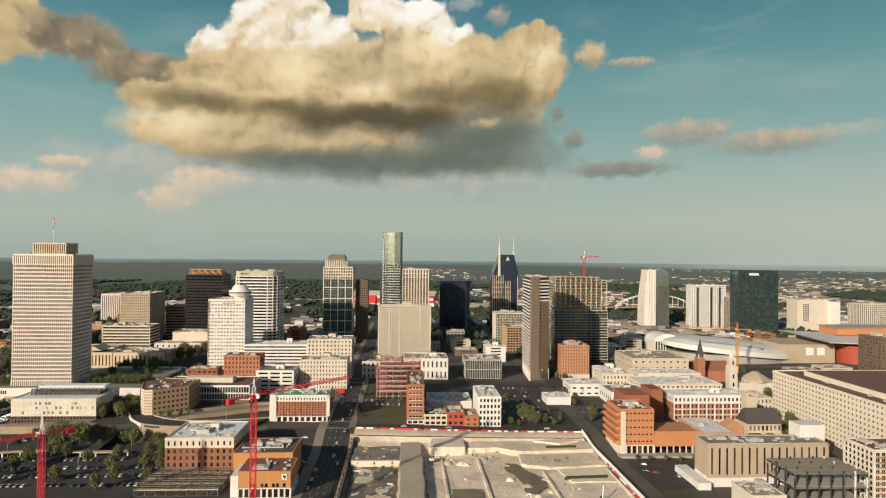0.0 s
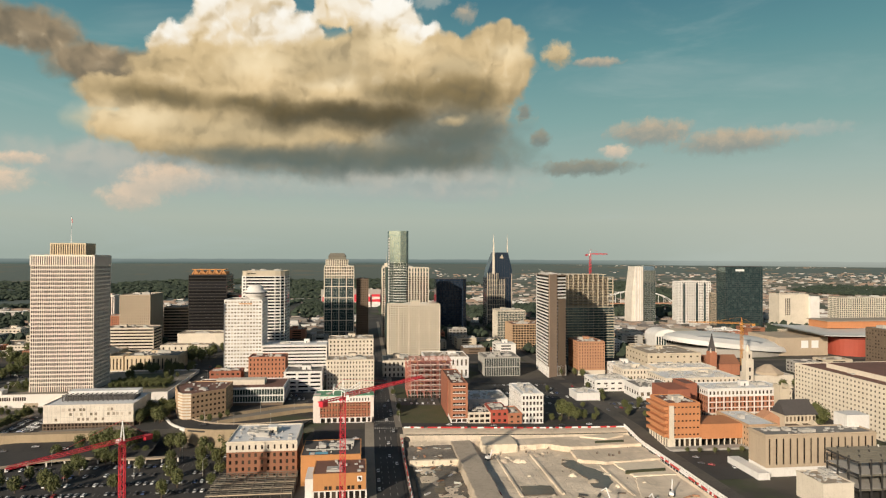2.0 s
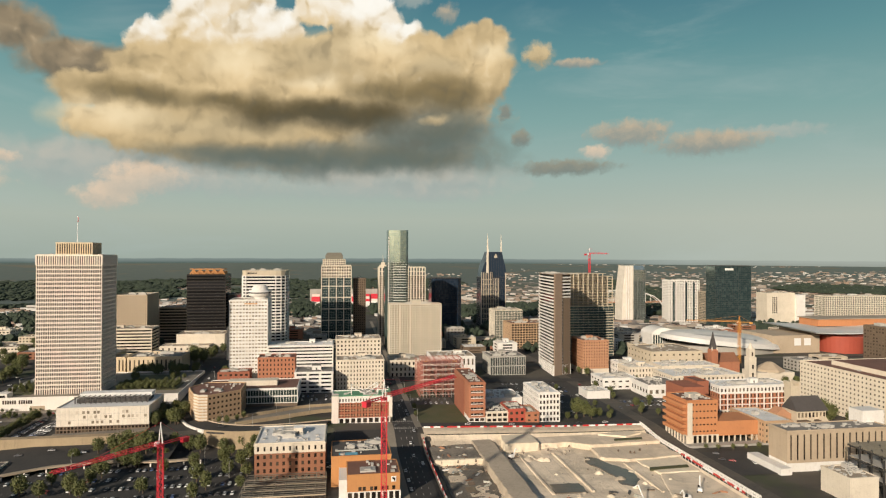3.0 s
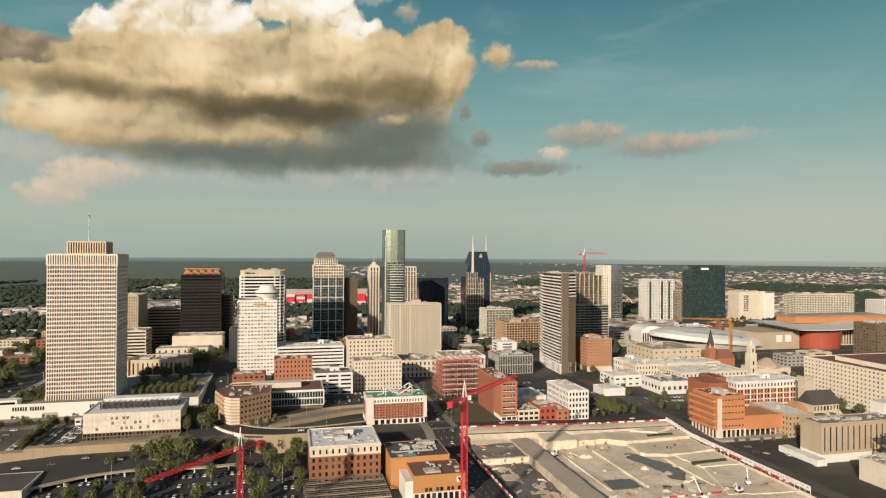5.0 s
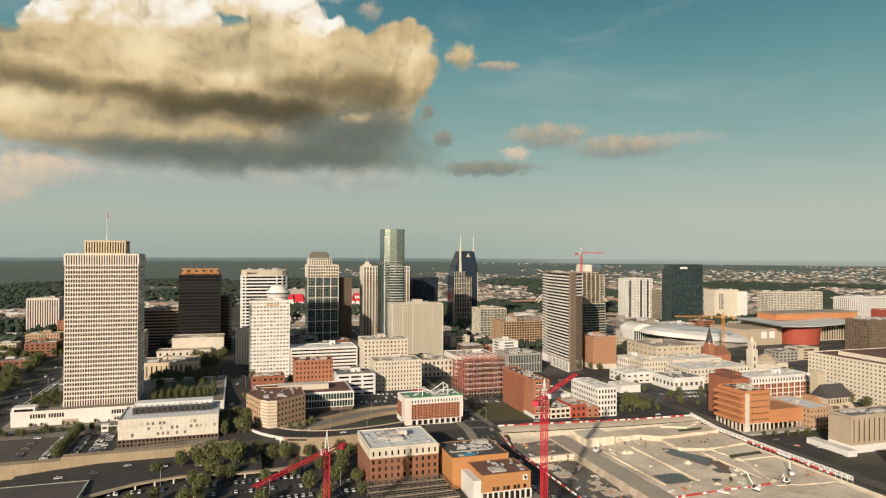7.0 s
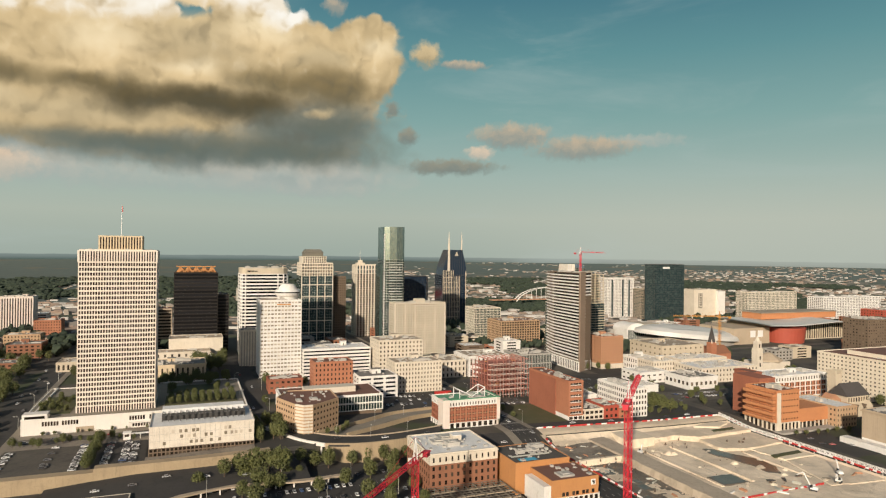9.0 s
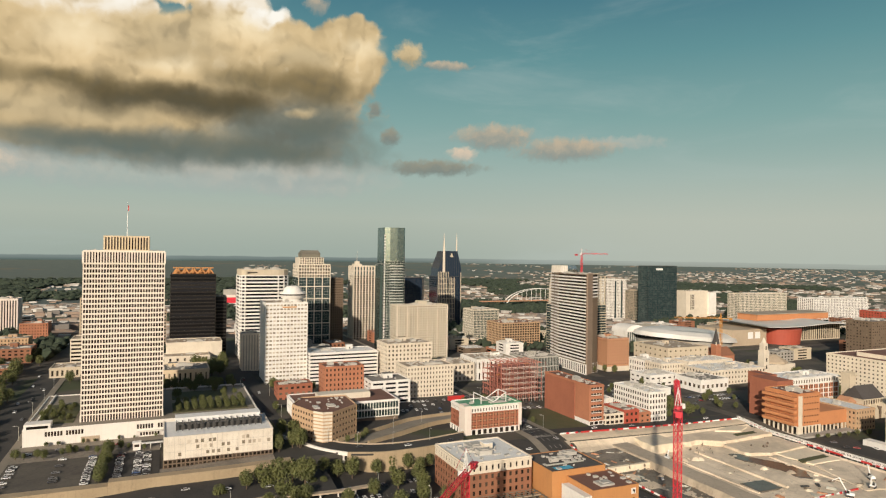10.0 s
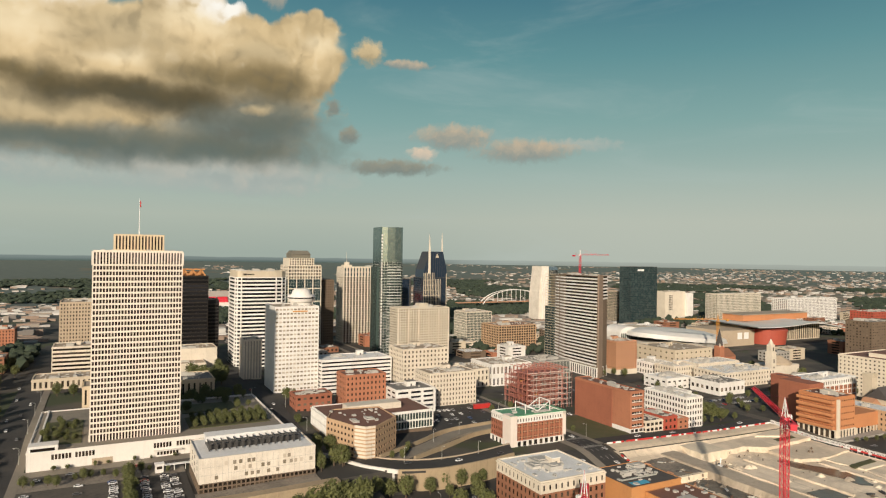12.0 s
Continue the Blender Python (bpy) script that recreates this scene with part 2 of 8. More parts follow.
CAR_GLASS = glazing("car_glass", (0.02, 0.02, 0.02), (0.05, 0.05, 0.05))
CAR_PAINTS = [surface("car_paint", c, rough=0.3, amount=0.15, bump=0.0) for c in
              ((0.72, 0.72, 0.70), (0.40, 0.40, 0.40), (0.05, 0.05, 0.055), (0.14, 0.14, 0.15), (0.30, 0.03, 0.03), (0.05, 0.09, 0.20))]

# ---------- mesh helpers ----------


class Shape:
    """Collects boxes, prisms and plates for one mesh."""

    def __init__(self):
        self.v, self.f = [], []

    def add(self, verts, faces):
        n = len(self.v)
        self.v += [tuple(p) for p in verts]
        self.f += [tuple(i + n for i in f) for f in faces]
        return self

    def box(self, x0, x1, y0, y1, z0, z1):
        return self.add([(x0, y0, z0), (x1, y0, z0), (x1, y1, z0), (x0, y1, z0), (x0, y0, z1), (x1, y0, z1), (x1, y1, z1), (x0, y1, z1)],
                        [(0, 3, 2, 1), (4, 5, 6, 7), (0, 1, 5, 4), (1, 2, 6, 5), (2, 3, 7, 6), (3, 0, 4, 7)])

    def taper(self, cx, cy, z0, z1, a0, b0, a1, b1, dx=0.0, dy=0.0):
        """A block whose half sizes go from a0, b0 at the foot to a1, b1 at the top."""
        lo = [(cx - a0, cy - b0, z0), (cx + a0, cy - b0, z0), (cx + a0, cy + b0, z0), (cx - a0, cy + b0, z0)]
        hi = [(cx + dx - a1, cy + dy - b1, z1), (cx + dx + a1, cy + dy - b1, z1), (cx + dx + a1, cy + dy + b1, z1), (cx + dx - a1, cy + dy + b1, z1)]
        return self.add(lo + hi, [(0, 3, 2, 1), (4, 5, 6, 7), (0, 1, 5, 4), (1, 2, 6, 5), (2, 3, 7, 6), (3, 0, 4, 7)])

    def prism(self, ring, z0, z1):
        """An upright block over an outline that runs counter-clockwise."""
        n = len(ring)
        lo, hi = [(x, y, z0) for x, y in ring], [(x, y, z1) for x, y in ring]
        return self.add(lo + hi, [tuple(range(n - 1, -1, -1)), tuple(range(n, 2 * n))] + [(i, (i + 1) % n, (i + 1) % n + n, i + n) for i in range(n)])

    def tube(self, cx, cy, z0, z1, r0, r1, n=12):
        ring = [(math.cos(2 * math.pi * k / n), math.sin(2 * math.pi * k / n)) for k in range(n)]
        lo, hi = [(cx + r0 * a, cy + r0 * b, z0) for a, b in ring], [(cx + r1 * a, cy + r1 * b, z1) for a, b in ring]
        return self.add(lo + hi, [tuple(range(n - 1, -1, -1)), tuple(range(n, 2 * n))] + [(i, (i + 1) % n, (i + 1) % n + n, i + n) for i in range(n)])

    def bar(self, p, q, w):
        """A square bar from p to q."""
        p, q = Vector(p), Vector(q)
        d = (q - p).normalized()
        s = d.cross(Vector((0, 0, 1)) if abs(d.z) < 0.95 else Vector((1, 0, 0))).normalized() * (w / 2)
        u = d.cross(s).normalized() * (w / 2)
        return self.add([p - s - u, p + s - u, p + s + u, p - s + u, q - s - u, q + s - u, q + s + u, q - s + u],
                        [(0, 1, 2, 3), (7, 6, 5, 4), (0, 4, 5, 1), (1, 5, 6, 2), (2, 6, 7, 3), (3, 7, 4, 0)])

    def mesh(self, name, material):
        me = bpy.data.meshes.new(name)
        me.from_pydata(self.v, [], self.f)
        me.materials.append(material)
        me.update()
        return me


def thing(name, x, y, z, label, category, group="", kind=""):
    ob = new(name)
    ob.location = (x, y, z)
    ob.empty_display_size = 1
    return tagged(ob, label, category, group, kind)


def part(name, shape, material, parent, label=""):
    ob = new(name, shape.mesh(name, material) if isinstance(shape, Shape) else shape)
    ob.parent = parent
    return tagged(ob, label)


def structure(name, shape, material, label):
    ob = new(name, shape.mesh(name, material))
    return tagged(ob, label, name.split("_")[0], "", "structure")


# ---------- the lie of the land ----------
CX, CY = -187.0, 29.0                  # the middle of the flight
EYE_Z = 126.0


def smooth(a, b, v):
    v = min(1.0, max(0.0, (v - a) / (b - a)))
    return v * v * (3 - 2 * v)


def lerp(v, xs, ys):
    return float(np.interp(v, xs, ys))


def ground(x, y):
    """Street level: the low gulch in front, the downtown hill behind, and a far rim of wooded hills."""
    step = 486.0
    width = 3.0 if x < -100 else 40.0
    hill = lerp(x, (-600, -380, -290, -240, -205, -57, 75, 200, 500), (0, -2.3, -2.0, 0, 1.5, -1.5, -5.5, -7, -8))
    hill += 6.0 * smooth(592, 660, y) * smooth(-150, -250, x)
    z = -10.0 + (hill + 10.0) * smooth(step - width, step + 2, y)
    z -= 3.0 * smooth(478, 470, y) * smooth(-38, -34, x) * smooth(136, 130, x)   # the excavated site
    d = math.hypot(x - CX, y - CY)
    if d > 1500:
        far = EYE_Z - 134.0 * d / real_distance(d)
        z = z * (1 - smooth(1500, 1900, d)) + far * smooth(1500, 1900, d)
    return z


def real_distance(d):
    """Far land is drawn together: the rim at 4.6 km stands for hills some 25 km off."""
    if d <= 2000:
        return d
    return 2000 - 4800 * math.log(max(1 - (d - 2000) / 2760.0, 0.001))

# ---------- sky backdrop: evening sky with one large cumulus ----------


def srgb(r, g, b):
    return tuple(((c / 255 + 0.055) / 1.055) ** 2.4 if c > 10 else c / 255 / 12.92 for c in (r, g, b))


# lit top, shaded foot, softness of the rim
WHITE = (srgb(255, 252, 243), srgb(226, 200, 154), 0.30)
GOLD = (srgb(222, 196, 150), srgb(184, 162, 122), 0.45)
DARK = (srgb(172, 152, 122), srgb(118, 110, 94), 0.8)
BLUE = (srgb(152, 148, 130), srgb(124, 132, 126), 1.19)
PINK = (srgb(232, 206, 178), srgb(192, 184, 168), 0.75)
HAZE = (srgb(188, 186, 174), srgb(166, 176, 170), 1.3)
MAUVE = (srgb(196, 178, 152), srgb(140, 148, 142), 0.9)
# broad soft tones inside the cloud
LIGHT = (srgb(252, 232, 192), srgb(234, 206, 158), 2.0)
PALE = (srgb(214, 192, 150), srgb(194, 174, 136), 2.0)
DUSK = (srgb(136, 118, 82), srgb(112, 102, 76), 2.0)
DEEP = (srgb(98, 86, 60), srgb(84, 80, 64), 2.0)
STORM = (srgb(110, 112, 98), srgb(100, 112, 106), 2.0)
LOW_CLOUDS = [
    (-15.5, 7.2, 10.5, 2.0, HAZE),
    (-27.6, 5.5, 3.2, 1.0, PINK),
    (-25.0, 7.1, 1.7, 0.45, PINK),
    (-13.0, 6.2, 3.6, 1.0, HAZE),
    (-14.6, 6.2, 3.0, 1.1, PINK),
    (-17.4, 4.6, 2.2, 1.0, PINK),
    (-16.0, 5.6, 1.8, 1.0, PINK),
    (-2.0, 5.8, 13.0, 1.1, HAZE),
    (9.8, 5.3, 4.6, 0.7, HAZE),
    (37.0, 9.6, 3.4, 0.5, HAZE),
]
SMALL_CLOUDS = [
    (18.5, 16.9, 1.15, 0.95, GOLD),
    (21.6, 16.1, 2.1, 0.36, MAUVE),
    (26.2, 10.2, 3.2, 1.0, MAUVE),
    (32.2, 9.1, 4.0, 0.95, MAUVE),
    (23.3, 8.8, 1.1, 0.55, PINK),
    (20.8, 7.5, 4.0, 0.62, BLUE),
    (17.0, 10.0, 0.8, 0.7, BLUE),
    (15.6, 12.3, 0.6, 0.6, BLUE),
    (10.5, 20.4, 0.9, 0.7, MAUVE),
    (7.4, 21.4, 1.5, 0.5, HAZE),
]
LEFT_CLOUD = [
    (-29.2, 17.3, 2.7, 2.7, GOLD),
    (-24.3, 16.9, 3.7, 1.6, DARK),
    (-19.7, 15.0, 4.2, 1.7, DARK),
    (-16.4, 14.2, 1.8, 1.0, DARK),
]
CROWN = [
    (-13.7, 16.9, 2.5, 1.9, WHITE),
    (-10.6, 18.9, 2.9, 2.7, WHITE),
    (-7.4, 20.6, 2.3, 2.7, WHITE),
    (-5.4, 18.2, 3.6, 2.3, WHITE),
    (-0.4, 20.9, 2.7, 1.9, WHITE),
    (3.6, 19.6, 3.2, 2.2, WHITE),
    (6.6, 18.4, 2.3, 1.5, WHITE),
]
MASS = [
    (8.4, 17.2, 3.4, 1.8, GOLD),
    (13.0, 18.1, 3.3, 1.8, GOLD),
    (14.3, 15.7, 2.2, 2.5, GOLD),
    (-10.0, 14.9, 7.4, 2.4, GOLD),
    (0.0, 15.5, 10.6, 3.0, GOLD),
    (7.8, 15.2, 7.0, 3.1, GOLD),
    (-16.8, 12.9, 4.7, 1.4, GOLD),
    (-3.2, 12.2, 16.0, 2.4, GOLD),
    (-13.6, 10.4, 6.2, 2.0, GOLD),
    (-3.2, 9.6, 12.6, 2.2, GOLD),
    (8.3, 10.4, 6.6, 3.2, BLUE),
    (2.0, 7.9, 13.5, 1.6, BLUE),
    (7.5, 6.5, 8.5, 1.35, HAZE),
]
SHADES = [
    (-7.3, 15.4, 3.4, 2.2, LIGHT),
    (0.5, 16.9, 6.0, 1.8, PALE),
    (4.4, 17.3, 3.4, 1.5, LIGHT),
    (-1.2, 14.6, 3.0, 1.0, LIGHT),
    (9.6, 16.3, 2.2, 0.9, PALE),
    (13.8, 17.0, 2.0, 1.3, LIGHT),
    (-17.3, 10.6, 4.2, 1.5, LIGHT),
    (-9.0, 10.4, 8.0, 1.2, PALE),
    (-15.2, 13.0, 5.4, 0.9, DUSK),
    (-8.0, 12.7, 5.0, 0.9, DUSK),
    (6.6, 14.3, 5.6, 1.3, DUSK),
    (10.6, 13.5, 3.6, 1.6, DUSK),
    (-1.4, 11.8, 9.6, 1.5, DEEP),
    (3.4, 12.3, 6.0, 1.3, DEEP),
    (-4.5, 8.2, 11.5, 1.25, STORM),
    (7.0, 8.5, 8.6, 1.6, STORM),
    (9.4, 10.6, 4.8, 1.8, STORM),
    (9.2, 12.0, 1.2, 0.42, PALE),
]


def sky_material():
    m, nd, lk = nodes_of("evening_sky")
    nt = m.node_tree
    nd.remove(nd["Principled BSDF"])
    uv = nd.new("ShaderNodeUVMap").outputs[0]
    sep = nd.new("ShaderNodeSeparateXYZ")
    lk.new(uv, sep.inputs[0])
    el = sep.outputs[1]
    cr = nd.new("ShaderNodeValToRGB")
    lk.new(val(nt, "DIVIDE", el, 30.0), cr.inputs[0])
    stops = [(0.0, srgb(160, 172, 162)), (0.10, srgb(174, 183, 170)), (0.22, srgb(160, 180, 172)), (0.38, srgb(130, 166, 163)), (0.56, srgb(98, 145, 150)), (0.72, srgb(74, 122, 136)), (1.0, srgb(58, 104, 122))]
    while len(cr.color_ramp.elements) < len(stops):
        cr.color_ramp.elements.new(0.5)
    for e, (p, c) in zip(cr.color_ramp.elements, stops):
        e.position, e.color = p, (*c, 1)
    col = cr.outputs[0]
    # the last ridges under the sky, painted with haze that pales upward
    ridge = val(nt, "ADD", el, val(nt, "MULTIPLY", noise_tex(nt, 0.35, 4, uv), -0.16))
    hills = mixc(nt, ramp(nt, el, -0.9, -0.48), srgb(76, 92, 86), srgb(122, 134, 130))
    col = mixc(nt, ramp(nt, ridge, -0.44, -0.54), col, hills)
    # paler, warmer air towards the lower left, thin streaks high on the right
    mp = nd.new("ShaderNodeMapping")
    lk.new(uv, mp.inputs[0])
    mp.inputs["Scale"].default_value = (0.05, 0.22, 1)
    wisps = ramp(nt, noise_tex(nt, 1.0, 5, mp.outputs[0], 0.6, 0.6), 0.48, 0.78)
    col = mixc(nt, val(nt, "MULTIPLY", wisps, 0.30), col, srgb(176, 190, 186))
    pale = val(nt, "MULTIPLY", val(nt, "MULTIPLY", ramp(nt, sep.outputs[0], 12.0, 44.0), ramp(nt, el, 9.0, 0.5)), 0.5)
    col = mixc(nt, pale, col, srgb(196, 199, 186))
    # billows: warps at two scales shared by all the lumps, calmer ones for thin clouds and for the tones inside
    def warp(scale, amount, detail):
        n = nd.new("ShaderNodeTexNoise")
        n.inputs["Scale"].default_value, n.inputs["Detail"].default_value = scale, detail
        lk.new(uv, n.inputs["Vector"])
        v = nd.new("ShaderNodeVectorMath")
        v.operation = "MULTIPLY_ADD"
        lk.new(n.outputs["Color"], v.inputs[0])
        v.inputs[1].default_value = (amount, amount * 0.7, 0)
        v.inputs[2].default_value = (-amount / 2, -amount * 0.35, 0)
        return v.outputs[0]

    def plus(a, b):
        n = nd.new("ShaderNodeVectorMath")
        lk.new(a, n.inputs[0])
        if isinstance(b, tuple):
            n.inputs[1].default_value = b
        else:
            lk.new(b, n.inputs[1])
        return n.outputs[0]

    def xy(v):
        n = nd.new("ShaderNodeSeparateXYZ")
        lk.new(v, n.inputs[0])
        return n.outputs[0], n.outputs[1]

    def billow(v):
        """Round heads: large lumps that carry smaller ones."""
        out = None
        for scale, share in ((0.26, 1.0), (0.62, 0.58), (1.5, 0.28)):
            n = nd.new("ShaderNodeTexVoronoi")
            n.feature = "SMOOTH_F1"
            n.inputs["Scale"].default_value = scale
            lk.new(v, n.inputs["Vector"])
            head = val(nt, "MULTIPLY", val(nt, "SUBTRACT", 0.5, n.outputs["Distance"]), share)
            out = head if out is None else val(nt, "ADD", out, head)
        return out

    coarse = plus(uv, warp(0.22, 3.0, 2))
    rough = plus(coarse, warp(0.9, 1.3, 4))
    calm = plus(uv, warp(1.6, 1.0, 5))
    mild = plus(plus(uv, warp(0.20, 3.2, 2)), warp(0.8, 0.9, 3))
    puff = billow(rough)
    relief = val(nt, "SUBTRACT", puff, billow(plus(rough, (0.45, -0.7, 0.0))))      # lit from the upper left
    grain = val(nt, "SUBTRACT", noise_tex(nt, 0.42, 5, rough, 0.55), 0.5)
    soft_grain = val(nt, "SUBTRACT", noise_tex(nt, 0.30, 3, mild, 0.5), 0.5)
    wisp = val(nt, "SUBTRACT", noise_tex(nt, 0.9, 6, calm, 0.62), 0.5)
    body = None
    for u0, v0, a, b, (top, foot, soft) in LOW_CLOUDS + SMALL_CLOUDS + CROWN + LEFT_CLOUD + MASS + SHADES:
        inner = soft > 1.5
        small = b < 1.3 and not inner
        cu, cv = xy(mild if inner else calm if small else rough)
        du = val(nt, "DIVIDE", val(nt, "SUBTRACT", cu, u0), a)
        dv = val(nt, "DIVIDE", val(nt, "SUBTRACT", cv, v0), b)
        r = val(nt, "SQRT", val(nt, "ADD", val(nt, "MULTIPLY", du, du), val(nt, "MULTIPLY", dv, dv)))
        if inner:
            alpha = val(nt, "MULTIPLY", val(nt, "SUBTRACT", 1.0, ramp(nt, val(nt, "ADD", r, val(nt, "MULTIPLY", soft_grain, -0.9)), 0.15, 1.4)), 0.97 if foot[0] < 0.16 else 0.9)
            lit = val(nt, "ADD", dv, val(nt, "MULTIPLY", relief, 1.0))
        elif small:
            # thin ragged clouds that fade out all round
            alpha = val(nt, "MULTIPLY", val(nt, "SUBTRACT", 1.0, ramp(nt, val(nt, "ADD", r, val(nt, "MULTIPLY", wisp, -1.3)), 0.5, 1.4)), 0.92 if soft < 1.2 else 0.6)
            lit = val(nt, "ADD", val(nt, "MULTIPLY", dv, 0.8), val(nt, "MULTIPLY", wisp, 2.0))
        else:
            # crisp billows above, a ragged soft foot below
            foot_v = val(nt, "MULTIPLY", ramp(nt, val(nt, "MULTIPLY", dv, -1.0), -0.2, 0.9), 0.14)
            rim = val(nt, "ADD", r, val(nt, "ADD", val(nt, "MULTIPLY", grain, -0.7), val(nt, "MULTIPLY", puff, -0.22)))
            alpha = val(nt, "SUBTRACT", 1.0, ramp(nt, val(nt, "SUBTRACT", rim, foot_v), 1.02 - soft * 0.5, 1.02 + soft * 0.22))
            lit = val(nt, "ADD", val(nt, "MULTIPLY", dv, 0.55), val(nt, "ADD", val(nt, "MULTIPLY", relief, 1.7), val(nt, "MULTIPLY", grain, 0.7)))
            body = alpha if body is None else val(nt, "MAXIMUM", body, alpha)
        col = mixc(nt, alpha, col, mixc(nt, ramp(nt, lit, -0.8, 1.0), foot, top))
    # fine modelling of the whole cloud
    shade = val(nt, "MULTIPLY", body, ramp(nt, relief, 0.05, -0.45))
    col = mixc(nt, val(nt, "MULTIPLY", val(nt, "MULTIPLY", shade, ramp(nt, el, 4.5, 11.0)), 0.38), col, srgb(110, 102, 84))
    gleam = val(nt, "MULTIPLY", val(nt, "MULTIPLY", body, ramp(nt, el, 12.0, 15.5)), ramp(nt, relief, 0.10, 0.55))
    col = mixc(nt, val(nt, "MULTIPLY", gleam, 0.34), col, srgb(252, 236, 204))
    em = nd.new("ShaderNodeEmission")
    lk.new(col, em.inputs[0])
    lk.new(em.outputs[0], nd["Material Output"].inputs[0])
    return m


def sky_backdrop():
    R, v, f, uvs = 4700.0, [], [], []
    azs, els = [a * 2.0 for a in range(-35, 51)], [e * 1.5 - 1.5 for e in range(0, 24)]
    for e in els:
        for a in azs:
            v.append((CX + R * math.cos(radians(e)) * math.sin(radians(a)), CY + R * math.cos(radians(e)) * math.cos(radians(a)), EYE_Z + R * math.sin(radians(e))))
            uvs.append((a, e))
    n = len(azs)
    for j in range(len(els) - 1):
        for i in range(n - 1):
            f.append((j * n + i, j * n + i + 1, (j + 1) * n + i + 1, (j + 1) * n + i))
    me = bpy.data.meshes.new("backdrop")
    me.from_pydata(v, [], f)
    layer = me.uv_layers.new(name="UVMap")
    for loop in me.loops:
        layer.data[loop.index].uv = uvs[loop.vertex_index]
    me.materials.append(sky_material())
    tagged(new("backdrop", me), "painted evening sky with a large golden cumulus cloud and hazy far ridges", "sky", "", "structure")


sky_backdrop()

# ---------- ground ----------


def ground_material():
    """Town ground near by, woods and fields towards the hills; the woods carry painted haze."""
    m, nd, lk = nodes_of("city_ground")
    nt = m.node_tree
    b = nd["Principled BSDF"]
    pos = nd.new("ShaderNodeNewGeometry").outputs["Position"]
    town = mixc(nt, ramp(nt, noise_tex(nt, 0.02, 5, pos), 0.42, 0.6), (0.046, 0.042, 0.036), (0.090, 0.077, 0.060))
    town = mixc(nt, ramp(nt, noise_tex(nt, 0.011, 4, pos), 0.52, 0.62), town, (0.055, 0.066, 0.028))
    # bluish grey-green: aerial haze put into the colour of the woods
    hazy_wood = mixc(nt, noise_tex(nt, 0.03, 5, pos), (0.060, 0.084, 0.078), (0.112, 0.138, 0.118))
    far = mixc(nt, ramp(nt, noise_tex(nt, 0.004, 4, pos), 0.58, 0.68), hazy_wood, (0.13, 0.12, 0.085))
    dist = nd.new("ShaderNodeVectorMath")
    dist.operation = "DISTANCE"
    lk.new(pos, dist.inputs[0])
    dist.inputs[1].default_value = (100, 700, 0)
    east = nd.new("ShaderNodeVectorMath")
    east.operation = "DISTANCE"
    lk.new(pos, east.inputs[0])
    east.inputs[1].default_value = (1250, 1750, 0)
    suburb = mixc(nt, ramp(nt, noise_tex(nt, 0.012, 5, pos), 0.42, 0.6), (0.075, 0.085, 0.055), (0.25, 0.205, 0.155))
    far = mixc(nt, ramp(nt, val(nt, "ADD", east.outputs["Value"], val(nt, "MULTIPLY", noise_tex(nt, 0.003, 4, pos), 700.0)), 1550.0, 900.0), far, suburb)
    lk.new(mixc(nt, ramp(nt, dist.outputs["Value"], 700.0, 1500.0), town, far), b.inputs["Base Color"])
    b.inputs["Roughness"].default_value = 0.95
    bp = nd.new("ShaderNodeBump")
    bp.inputs["Strength"].default_value = 0.3
    lk.new(noise_tex(nt, 0.5, 4, pos), bp.inputs["Height"])
    lk.new(bp.outputs[0], b.inputs["Normal"])
    return m


def spread(fine0, fine1, step, lo, hi):
    """Grid lines: even between fine0 and fine1, ever wider out to lo and hi."""
    a, s = [fine0 + step * k for k in range(int((fine1 - fine0) / step) + 1)], step
    while a[-1] < hi:
        s = min(s * 1.25, 220)
        a.append(min(a[-1] + s, hi))
    s = step
    while a[0] > lo:
        s = min(s * 1.25, 220)
        a.insert(0, max(a[0] - s, lo))
    return a


def make_ground():
    xs, ys = spread(-460, 460, 10, -4900, 4900), spread(300, 720, 5, -4700, 4900)
    v = []
    for y in ys:
        for x in xs:
            d = math.hypot(x - CX, y - CY)
            k = min(1.0, 4200.0 / max(d, 1.0))           # the outermost cells end on the rim
            px, py = CX + (x - CX) * k, CY + (y - CY) * k
            v.append((px, py, ground(px, py) - 0.25))
    n, f = len(xs), []
    for j in range(len(ys) - 1):
        for i in range(n - 1):
            if min(math.hypot(x - CX, y - CY) for x in xs[i:i + 2] for y in ys[j:j + 2]) < 4195:
                f.append((j * n + i, j * n + i + 1, (j + 1) * n + i + 1, (j + 1) * n + i))
    me = bpy.data.meshes.new("ground")
    me.from_pydata(v, [], f)
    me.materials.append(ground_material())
    tagged(new("ground", me), "city ground rising to haze-tinted wooded hills on the horizon", "ground", "", "structure")


make_ground()


def strip(name, x0, x1, y0, y1, material, label, lift=0.1, step=6.0):
    """A sheet of road or paving laid over the ground."""
    nx, ny = max(1, int(abs(x1 - x0) / step)), max(1, int(abs(y1 - y0) / step))
    s, v, f = Shape(), [], []
    for j in range(ny + 1):
        for i in range(nx + 1):
            x, y = x0 + (x1 - x0) * i / nx, y0 + (y1 - y0) * j / ny
            v.append((x, y, ground(x, y) + lift))
    for j in range(ny):
        for i in range(nx):
            a = j * (nx + 1) + i
            f.append((a, a + 1, a + nx + 2, a + nx + 1))
    s.add(v, f)
    return structure(name, s, material, label)

# ---------- buildings ----------
TAKEN = []                             # plots in use: x0, x1, y0, y1
PANES = {}


